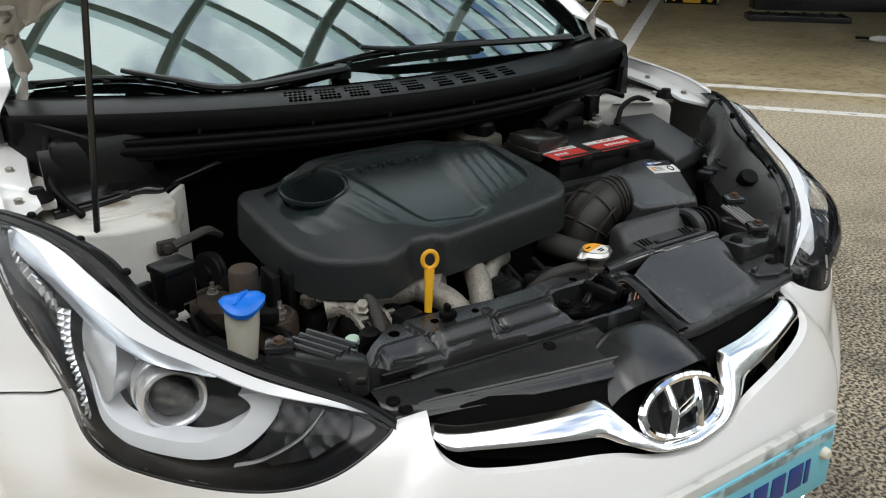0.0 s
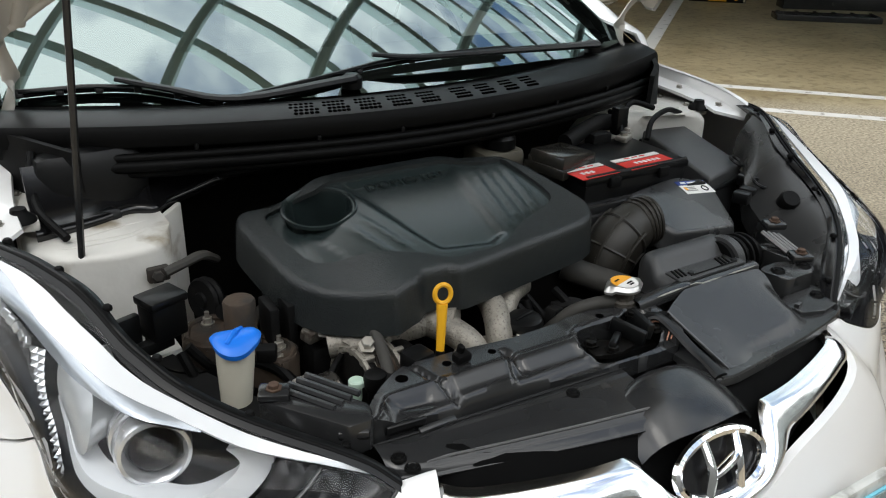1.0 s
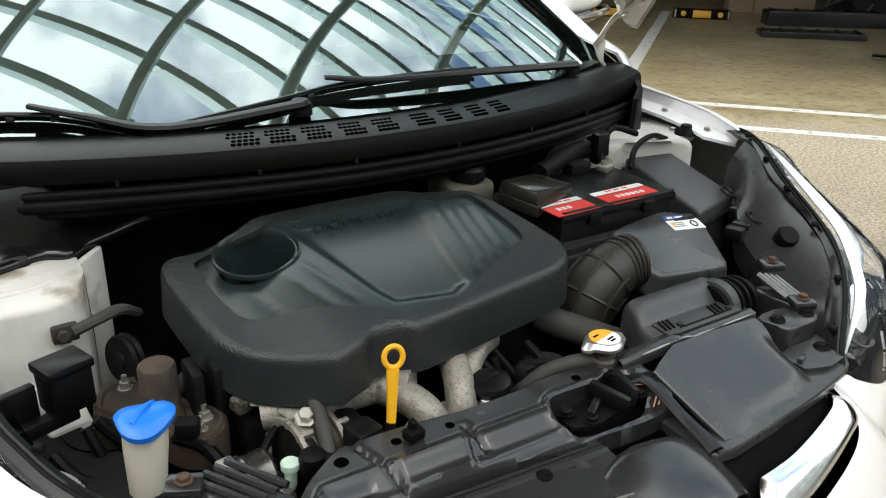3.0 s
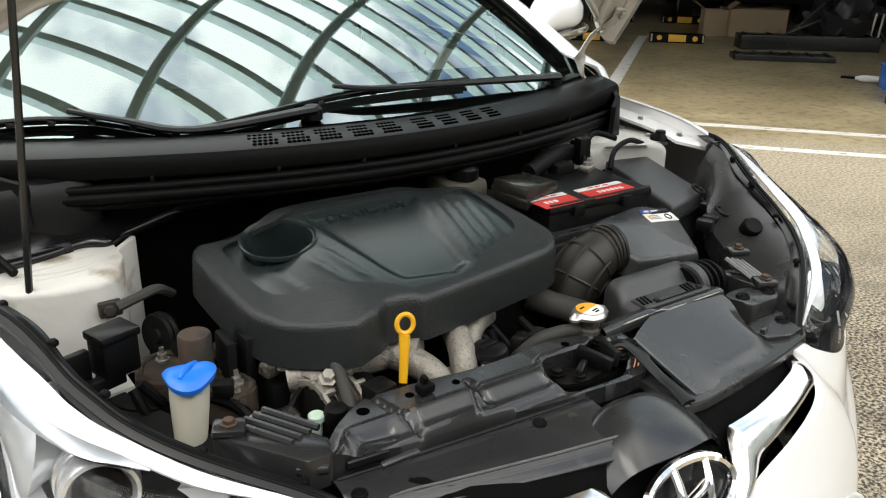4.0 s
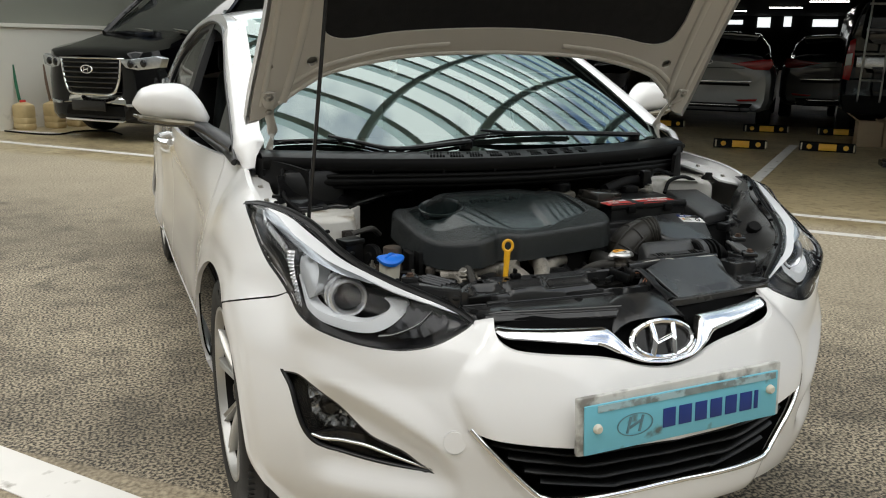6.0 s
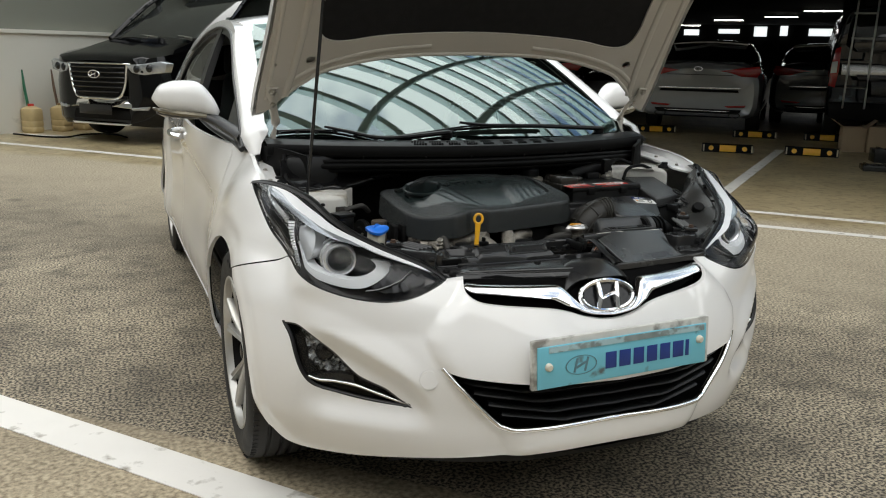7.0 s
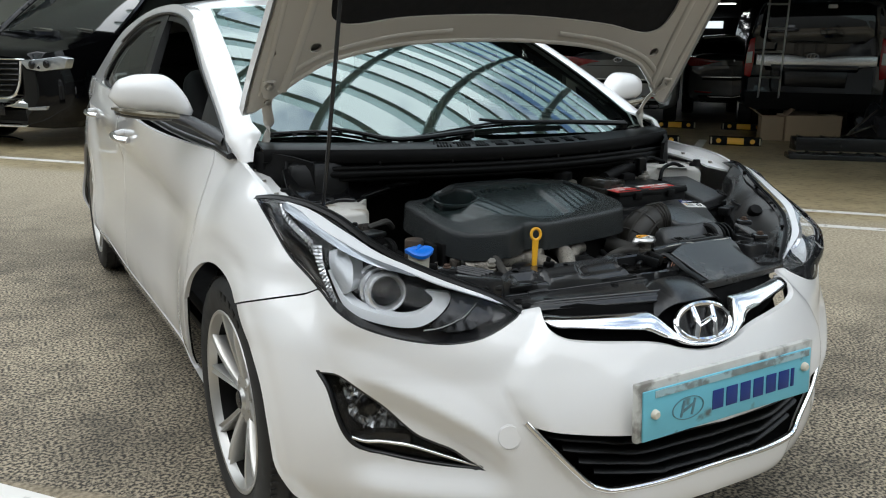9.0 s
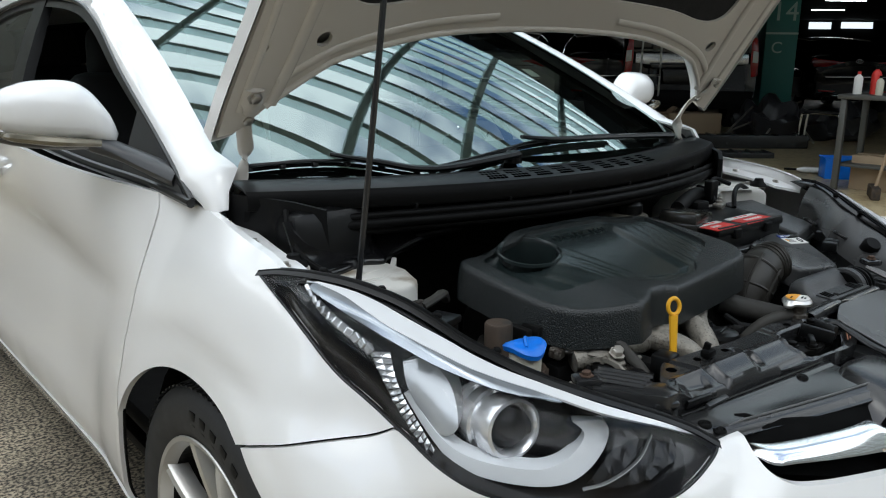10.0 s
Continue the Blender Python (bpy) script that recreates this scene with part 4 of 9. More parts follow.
box(bm, (0, 0, 0), (.466, .005, .100), .002)
bmesh.ops.transform(bm, matrix=pm, verts=bm.verts)
plate = part("plate", bm, PLATEBLUE, car, "worn light blue plate with navy bars")
bm = bmesh.new()
box(bm, (.01, -.0035, .041), (.43, .0012, .014), .0)
bmesh.ops.transform(bm, matrix=pm, verts=bm.verts)
part("grime_band", bm, mat("plate_grime", (.20, .25, .25), .7, var=.5, scale=30, spot=(.36, .52, .56), spotscale=35, spotcut=.52), plate)
for i in range(7):
    bm = bmesh.new()
    wd = (.030, .031, .029, .029, .029, .031, .010)[i]
    x0 = -.040 + (0, .0385, .077, .1145, .152, .190, .2165)[i]
    box(bm, (x0, -.0035, -.004), (wd, .0014, .040), .0006)
    bmesh.ops.transform(bm, matrix=pm, verts=bm.verts)
    part("bar", bm, NAVY, plate)
bm = bmesh.new()
rows = [[(-.120 + math.cos(a) * r * 1.0, -.0032 - dy, -.004 + math.sin(a) * r * .56) for r, dy in ((.0415, 0), (.0415, .001), (.039, .001), (.039, 0))] for a in np.linspace(0, 2 * math.pi, 33)]
grid(bm, rows)
for sx in (-1, 1):
    box(bm, (-.120 + sx * .014, -.0032, -.004), (.006, .0012, .034), .0005, (0, 14, 0))
box(bm, (-.120, -.0032, -.004), (.028, .0012, .006), .0005, (0, -24, 0))
bmesh.ops.transform(bm, matrix=pm, verts=bm.verts)
part("oval_mark", bm, mat("faded_grey_ink", (.10, .20, .24), .5, var=.2, scale=60), plate)
for px in (-.205, .212):
    bm = bmesh.new()
    lathe(bm, [(0, .010), (.006, .0095), (.009, .006), (.010, 0), (0, 0)], pm @ disc_at((px, -.002, .002 if px < 0 else .012), (0, -1, 0)), 16)
    part("plate_bolt", bm, mat("yellowed_plastic_cap", (.62, .58, .48), .5, var=.1, scale=80), plate, "yellowed plastic bolt cap")

# headlamps
TOP_S, TOP_Z = np.array(sorted(LAMP_TOP)).T
LOW_S, LOW_Z = np.array(sorted(LAMP_LOW)).T


EDGE_S = np.linspace(.43, 1.203, 60)
EDGE_P = skin(EDGE_S, hermite(EDGE_S, TOP_S, TOP_Z))
EDGE_D = np.stack([np.polyval(np.polyfit(EDGE_S, EDGE_P[:, q], 5), EDGE_S) - EDGE_P[:, q] for q in range(3)], -1) * (ease((EDGE_S - .43) / .06) * ease((1.203 - EDGE_S) / .06))[:, None]


def smoothed(p, s, below):
    """Points near the lamp's upper edge, moved on to a fair curve; below: metres under that edge."""
    a = np.abs(np.broadcast_to(np.asarray(s, float), (len(p),)))
    w = 1 - ease(np.asarray(below, float) / .06)
    p[:, 0] += np.interp(a, EDGE_S, EDGE_D[:, 0]) * w * np.where(np.asarray(s) < 0, -1, 1)
    p[:, 1] += np.interp(a, EDGE_S, EDGE_D[:, 1]) * w
    p[:, 2] += np.interp(a, EDGE_S, EDGE_D[:, 2]) * w
    return p


def lamp_at(s, drop, depth=0.0):
    """A point of the lamp: s along it, drop from its upper edge (0) to its lower one (1), depth behind the swollen lens."""
    s, drop = np.broadcast_arrays(np.atleast_1d(np.asarray(s, float)), np.atleast_1d(np.asarray(drop, float)))
    a = np.abs(s)
    top, low = hermite(a, TOP_S, TOP_Z), hermite(a, LOW_S, LOW_Z)
    return smoothed(skin(s, top + (low - top) * drop, depth - lamp_bulge(a, top - (top - low) * drop)), s, (top - low) * drop)


def lamp_bulge(s, z):
    """How far the lens swells out beyond the body's line, below its upper edge."""
    a = np.abs(np.atleast_1d(np.asarray(s, float)))
    u = hermite(a, TOP_S, TOP_Z) - np.atleast_1d(np.asarray(z, float))
    v = np.atleast_1d(np.asarray(z, float)) - hermite(a, LOW_S, LOW_Z)
    return .038 * ease(v / .05) * ease((a - .47) / .2) * ease((1.2 - a) / .12) * ease(u / .018) * ease((.14 - u) / .11)


def lamp_sheet(name, side, s_line, drops, depth, material, parent, label="", thick=0.0, smooth=60):
    """A sheet between two drops that vary along the lamp; depth may vary across."""
    bm = bmesh.new()
    rows = []
    for q, s_ in enumerate(s_line):
        d0, d1 = drops[q]
        t = np.linspace(0, 1, 9)
        rows.append([tuple(p) for p in lamp_at(side * s_, d0 + (d1 - d0) * t, depth(s_, t))])
    (sheet(bm, rows, thick * side) if thick else grid(bm, rows))
    return part(name, bm, material, parent, label, smooth)


SILVERWHITE = mat("silver_white_bezel", (.74, .75, .76), .24, .1, var=.03, scale=10)
SMOKY = mat("smoky_reflector", (.016, .016, .017), .24, .4, var=.25, scale=30)
FLUTED = mat("fluted_silver", (.42, .45, .48), .22, .65, var=.25, scale=24)
CRYSTAL = mat("clear_crystal_reflector", (.62, .63, .64), .12, .55, var=.45, scale=70)
for side in (1, -1):
    k = lambda run: [(side * s, z) for s, z in run]
    bm = bmesh.new()
    drops = [0, .02, .05, .08, .11, .14, .18, .23, .3, .4, .52, .65, .78, .9, 1]
    grid(bm, [[tuple(p) for p in lamp_at(side * s_, drops, .001)] for s_ in np.linspace(.4305, 1.2025, 64)])
    lamp = part("headlamp", bm, LENS, car, "large swept-back headlamp under a clear lens", smooth=80)
    lamp.visible_shadow = False
    bm = bmesh.new()
    well = lambda s_: .062 * float(ease(np.array((s_ - .44) / .2)) * ease(np.array((1.19 - s_) / .25))) + .012
    grid(bm, [[tuple(p) for p in lamp_at(side * s_, [0, 0, .06, .14, .25, .4, .55, .7, .82, .92, 1, 1], [.002, .010] + [.016 + well(s_) * q for q in (.35, .8, 1, 1, 1, 1, .95, .6)] + [.010, .002])] for s_ in np.linspace(.433, 1.20, 44)])
    part("housing", bm, LAMPDARK, lamp, "dark lamp housing")
    ribbon("lamp_seal", k(LAMP_TOP), .008, .003, RUBBER, lamp, lambda s, z, d=0.0: smoothed(skin(s, z, d), s, 0), .004)
    ribbon("lamp_rim", k(LAMP_LOW), .006, .002, LAMPDARK, lamp, skin, .003)
    # broad white brow under the lens, fine flutes below it
    run = np.linspace(.45, 1.125, 34)
    gap_ = lambda s_: max(.004, float(hermite(s_, TOP_S, TOP_Z)[0] - hermite(s_, LOW_S, LOW_Z)[0]))
    BROW = (.44, .50, .55, .60, .65, .70, .75, .80, .85, .90, .95, 1.0, 1.05, 1.125)
    brow_in = lambda s_: float(np.interp(s_, BROW, (.001, .0060, .0065, .006, .005, .005, .006, .0065, .0065, .0072, .0075, .0067, .006, .006))) / gap_(s_)
    brow_out = lambda s_: float(np.interp(s_, BROW, (.003, .0105, .0115, .0112, .0095, .0095, .0112, .0130, .0136, .0144, .0150, .0128, .0097, .0065))) / gap_(s_)
    lamp_sheet("upper_bezel", side, run, [(brow_in(q), brow_out(q)) for q in run], lambda s_, t: .006 + .002 * t, SILVERWHITE, lamp, "silvery white upper bezel", .003)
    run2 = np.linspace(.66, 1.11, 24)
    low_ = lambda s_: brow_out(s_) + float(np.interp(s_, (.66, .72, .85, 1.0, 1.11), (.002, .006, .011, .011, .005))) / gap_(s_)
    lamp_sheet("fluted_strip", side, run2, [(brow_out(q), low_(q)) for q in run2], lambda s_, t: .011 + .006 * t, FLUTED, lamp, "fine silver flutes", .003)
    for j in range(6):
        q = .12 + .15 * j
        bm = bmesh.new()
        tube(bm, [tuple(lamp_at(side * s_, brow_out(s_) + (low_(s_) - brow_out(s_)) * q, .0095 + .006 * q)[0]) for s_ in np.linspace(.68, 1.08, 9)], .0009, 5, 3)
        part("flute", bm, LAMPDARK if j % 2 else CHROME, lamp)
    u_out = [(.915, .731), (.872, .709), (.838, .693), (.800, .674), (.755, .660), (.706, .651), (.655, .649), (.622, .660), (.598, .680), (.590, .697), (.60, .709)]
    u_in = [(.645, .712), (.632, .703), (.628, .695), (.640, .683), (.665, .672), (.70, .669), (.75, .677), (.795, .688), (.832, .702), (.866, .718), (.902, .737)]
    panel("light_guide", [(side * s, z) for s, z in curve2(u_out, u_in)], LAMPWHITE, lamp, lambda s, z, d=0.0: skin(s, z, d + .030 + .016 * ease((.70 - np.abs(s)) / .1)), step=0.012, flange=.03, label="white U-shaped light guide")
    panel("inner_bezel", [(side * s, z) for s, z in curve2([(.930, .768), (.905, .742), (.872, .720), (.827, .700), (.800, .712), (.806, .738), (.830, .760), (.88, .775), (.930, .768)])], mat("satin_silver_bezel", (.52, .53, .54), .28, .45, var=.1, scale=14), lamp, lambda s, z, d=0.0: skin(s, z, d + .034 - .5 * lamp_bulge(s, z)), step=0.014, flange=.04, label="satin silver bezel beside the projector")
    pc, ax = Vector((-side * .591, .325, .707)), Vector((-side * .16, -1, .10))
    m = disc_at(pc, ax)
    bm = bmesh.new()
    lathe(bm, [(.050, -.075), (.050, -.056), (.0465, -.054), (.0465, -.045), (.048, -.042), (.046, -.028), (.0425, -.026), (.0425, -.019), (.0435, -.016), (.041, .003), (.038, .008), (.034, .009), (.030, .004), (.0275, -.003), (.027, -.03)], m, 48)
    part("projector_ring", bm, mat("bright_satin_chrome", (.80, .80, .81), .22, .7, var=.1, scale=30), lamp, "chrome projector ring")
    bm = bmesh.new()
    lathe(bm, [(0, .012), (.009, .011), (.017, .008), (.023, .003), (.0265, -.004), (.027, -.010)], m, 36)
    part("projector_lens", bm, BULB, lamp, "dark glass projector lens")
    bm = bmesh.new()
    lathe(bm, [(.0272, -.006), (.020, -.016), (.010, -.022), (0, -.024)], m, 30)
    part("projector_bowl", bm, mat("projector_bowl", (.004, .004, .0045), .35, var=.1, scale=20, ior=1.3), lamp)
    # cut-crystal side strip: two columns of small facets
    bm = bmesh.new()
    edge_l = np.array([(.985, .775), (.952, .748), (.912, .718), (.872, .696), (.828, .676)])
    edge_r = np.array([(.950, .778), (.922, .752), (.892, .730), (.858, .709), (.826, .689)])
    for j in range(17):
        for c in range(2):
            corner = []
            for tt, qq in ((j, c), (j, c + .9), (j + .86, c + .9), (j + .86, c)):
                t, q = tt / 17, qq / 2
                l_, r_ = [np.array([np.interp(t, np.linspace(0, 1, 5), e_[:, 0]), np.interp(t, np.linspace(0, 1, 5), e_[:, 1])]) for e_ in (edge_l, edge_r)]
                corner.append(l_ + (r_ - l_) * q)
            mid = sum(corner) / 4
            dep = .018 - .4 * float(lamp_bulge(mid[0], mid[1])[0])
            vs = [bm.verts.new(tuple(skin(side * p[0], p[1], dep)[0])) for p in corner]
            tip_ = bm.verts.new(tuple(skin(side * (mid[0] + .004 * ((j * 7 + c * 3) % 5 - 2) / 2), mid[1], dep - .005)[0]))
            for x_, y_ in zip(vs, vs[1:] + vs[:1]):
                bm.faces.new((x_, y_, tip_))
    part("crystal_strip", bm, CRYSTAL, lamp, "glittering side reflector strip", smooth=False)
    bm = bmesh.new()
    for j in range(12):
        s_, z_ = .985 + .012 * j, .775 + .0052 * j
        p = skin(side * s_, z_ + .004, .016 - .5 * float(lamp_bulge(s_, z_)[0]))[0]
        box(bm, tuple(p), (.007, .012, .012), .002, (30 + 9 * (j % 3), 20 * side, 15 * j))
    part("marker_facets", bm, CRYSTAL, lamp, "clear facets in the outer corner", smooth=False)
    panel("turn_lamp", [(side * s, z) for s, z in [(.628, .652), (.588, .686), (.588, .702), (.55, .700), (.49, .682), (.495, .664), (.54, .648), (.59, .643)]], SMOKY, lamp, lambda s, z, d=0.0: skin(s, z, d + .030 + .0022 * np.sin(np.abs(s) * 260) * np.sin(z * 240)), step=0.008, flange=.0, label="smoky turn signal reflector", smooth=20)
    ribbon("reflector_fold", k([(.53, .693), (.555, .672), (.60, .654), (.635, .648)]), .0025, .002, mat("pale_fold", (.22, .22, .22), .2, .5, var=.1), lamp, skin, .022)
    # strip of black trim along the bay, behind the lamp
    bm = bmesh.new()
    run = [(p.x, p.y) for p in smooth_path([(s_, z_, 0) for s_, z_ in LAMP_TOP], 4)]
    sheet(bm, [[tuple(smoothed(skin(side * s_, z_ + dz, dd), side * s_, 0)[0]) for dz, dd in ((-.005, .003), (.0005, .004), (.002, .006), (.002, .009), (-.001, .011), (-.012, .012))] for s_, z_ in run], .003)
    part("bay_edge_strip", bm, PLASTIC, car, "black trim strip along the headlamp")
    for s0 in (1.12, 1.02, .90, .76, .62, .50):
        bm = bmesh.new()
        p = skin(side * s0, float(np.interp(s0, [q[0] for q in LAMP_TOP[::-1]], [q[1] for q in LAMP_TOP[::-1]])) + .004, .011)[0]
        lathe(bm, [(0, .003), (.004, .0025), (.006, 0), (.006, -.004)], Matrix.Translation(tuple(p)), 8)
        part("trim_clip", bm, RUBBER, car)
    # fog lamps
    fg = [(side * s, z) for s, z in curve2(*FOG)]
    fl = panel("fog_lamp", fg, LENS, car, lambda s, z, d=0.0: skin(s, z, d + .010), step=0.03, flange=0, label="fog lamp behind a clear lens in a black surround")
    fl.visible_shadow = False
    panel("fog_housing", fg, LAMPDARK, fl, lambda s, z, d=0.0: skin(s, z, d + .060), step=0.04, flange=-.058)
    ribbon("fog_rim", k(FOG[0] + FOG[1][1:] + FOG[2][1:]), .011, .004, TRIM, fl, skin, .004, "gloss black rim", 5)
    ribbon("fog_chrome", k([(.772, .428), (.745, .419), (.70, .420), (.65, .418), (.59, .404), (.515, .384)]), .008, .005, CHROME, fl, skin, .010, "thin chrome strip")
    FOGMETAL = mat("fog_reflector", (.75, .76, .77), .16, .95, var=.5, scale=60)
    bowl = curve2([(.838, .549), (.812, .505), (.790, .450), (.765, .432)], [(.765, .432), (.72, .430), (.672, .440)], [(.672, .440), (.70, .482), (.745, .520), (.79, .546), (.838, .549)])
    panel("fog_reflector", [(side * s, z) for s, z in bowl], FOGMETAL, fl, lambda s, z, d=0.0: skin(s, z, d + .034 + .016 * np.abs(np.sin(np.abs(s) * 150 + z * 40)) + .010 * np.abs(np.sin(z * 110))), step=0.008, flange=0, label="bright fluted reflector", smooth=12)
    bm = bmesh.new()
    fc = skin(side * .752, .478, .040)[0]
    lathe(bm, [(0, .012), (.012, .010), (.016, .0), (.020, -.006), (.026, -.008)], disc_at(tuple(fc), (-side * .35, -.93, .0)), 20)
    part("bulb_shield", bm, LAMPDARK, fl)
    panel("fog_plinth", [(side * s, z) for s, z in [(.775, .426), (.70, .418), (.655, .416), (.66, .440), (.73, .436)]], LAMPDARK, fl, lambda s, z, d=0.0: skin(s, z, d + .014), step=0.02, flange=.02)

# wheels
def wheel(x, y, out, rolled):
    m = Matrix.Translation((x, y, .318)) @ Vector((out, 0, 0)).to_track_quat("Z", "Y").to_matrix().to_4x4() @ Matrix.Rotation(radians(rolled), 4, "Z")
    bm = bmesh.new()
    prof = [(.222, -.092), (.235, -.100), (.262, -.106), (.290, -.102), (.306, -.090), (.314, -.072), (.3165, -.055), (.309, -.052), (.309, -.046), (.317, -.043), (.3175, -.020), (.309, -.017), (.309, -.010), (.318, -.007)]
    prof = prof + [(r, -z) for r, z in prof[::-1]]
    prof = [(r, z) for r, z in prof]
    lathe(bm, prof, m, 96)
    rim_parent = part("wheel", bm, TYRE, car, "alloy wheel with a black tyre")
    bm = bmesh.new()
    for k in range(96):
        a = 2 * math.pi * k / 96
        for zz in (.078, -.078):
            box(bm, (math.cos(a) * .3105, math.sin(a) * .3105, zz), (.003, .008, .030), 0, (0, 0, math.degrees(a)))
    bmesh.ops.transform(bm, matrix=m, verts=bm.verts)
    tagged(part("tread", bm, TYRE, rim_parent), kind="stuff")
    bm = bmesh.new()
    lathe(bm, [(.2225, .094), (.228, .098), (.2265, .1005), (.219, .099), (.212, .088), (.208, .078)], m, 72)
    part("rim", bm, SILVER, rim_parent, "silver alloy rim")
    # barrel darkened by colour, in place of shade in the gaps between spokes
    bm = bmesh.new()
    lathe(bm, [(.208, .078), (.205, .060), (.198, -.02), (.205, -.09)], m, 60)
    part("rim_barrel", bm, GRIMESHADE, rim_parent, "rim barrel, near-black for the shade behind the spokes")
    for k in range(5):
        bm = bmesh.new()
        for da, w0, w1 in ((-14, .017, .026), (14, .017, .026)):
            a0, a1 = radians(72 * k + da * .55), radians(72 * k + da)
            rows = []
            for t in np.linspace(0, 1, 7):
                r = .050 + (.214 - .050) * t
                a = a0 + (a1 - a0) * t
                w = w0 + (w1 - w0) * t
                z = .060 + .030 * math.sin(t * 1.35)
                d, s = Vector((math.cos(a), math.sin(a), 0)), Vector((-math.sin(a), math.cos(a), 0))
                c = d * r + Vector((0, 0, z))
                rows.append([tuple(c + s * (w * u) + Vector((0, 0, h))) for u, h in ((-.5, -.030), (-.5, -.003), (-.36, .004), (0, -.001), (.36, .004), (.5, -.003), (.5, -.030))])
            grid(bm, rows, close=True)
        bmesh.ops.transform(bm, matrix=m, verts=bm.verts)
        part("spoke", bm, SILVER, rim_parent)
    bm = bmesh.new()
    lathe(bm, [(0, .078), (.022, .078), (.027, .074), (.030, .068), (.062, .064), (.068, .055), (.068, .02)], m, 40)
    part("hub", bm, SILVER, rim_parent)
    bm = bmesh.new()
    lathe(bm, [(0, .0805), (.020, .080), (.0235, .077), (.0235, .07)], m, 28)
    part("hub_cap", bm, LAMPDARK, rim_parent, "dark hub cap")
    for k in range(5):
        bm = bmesh.new()
        a = radians(72 * k + 36)
        lathe(bm, [(.0145, .0655), (.0145, .050), (.008, .050), (.008, .066), (.005, .069), (0, .069)], m @ Matrix.Translation((math.cos(a) * .045, math.sin(a) * .045, 0)), 10)
        part("wheel_nut", bm, STEEL, rim_parent)
    bm = bmesh.new()
    lathe(bm, [(.06, .02), (.138, .02), (.138, .0), (.06, 0)], m, 40)
    part("brake_disc", bm, RUSTY, rim_parent)
    bm = bmesh.new()
    lathe(bm, [(0, -.03), (.19, -.03), (.19, -.034), (0, -.034)], m, 24)
    part("back_plate", bm, GRIMESHADE, rim_parent)
    # raised mark on the side wall
    for j in range(5):
        bm = bmesh.new()
        a = radians(118 - 8 * j) if out < 0 else radians(60 + 8 * j)
        mm = Matrix.Translation((x, y, .318)) @ Vector((out, 0, 0)).to_track_quat("Z", "Y").to_matrix().to_4x4()
        u = Vector((0, -math.cos(a) * out * -1 * -1, math.sin(a)))
        p = Vector((x + out * .1045, y, .318)) + u * .268
        box(bm, tuple(p), (.002, .020, .024), .0008, (math.degrees(math.atan2(u.z, u.y)) - 90, 0, 0))
        part("side_wall_bar", bm, RUBBER, rim_parent)


for y0, rolled in ((.812, 20), (3.51, 55)):
    wheel(-.690, y0, -1, rolled)
    wheel(.690, y0, 1, rolled + 30)
for sx in (-1, 1):
    for y0 in (.812, 3.51):
        bm = bmesh.new()
        rows = []
        for a in np.linspace(radians(-12), radians(192), 20):
            rows.append([(sx * xx, y0 + .362 * math.cos(a), .322 + .362 * math.sin(a)) for xx in (.745, .70, .60, .50)])
        grid(bm, rows)
        grid(bm, [[(sx * .50, y0 + .362 * t * math.cos(a), .322 + .362 * t * math.sin(a)) for t in (.05, 1)] for a in np.linspace(radians(-12), radians(192), 20)])
        part("wheel_arch_liner", bm, DULLBLACK, car)

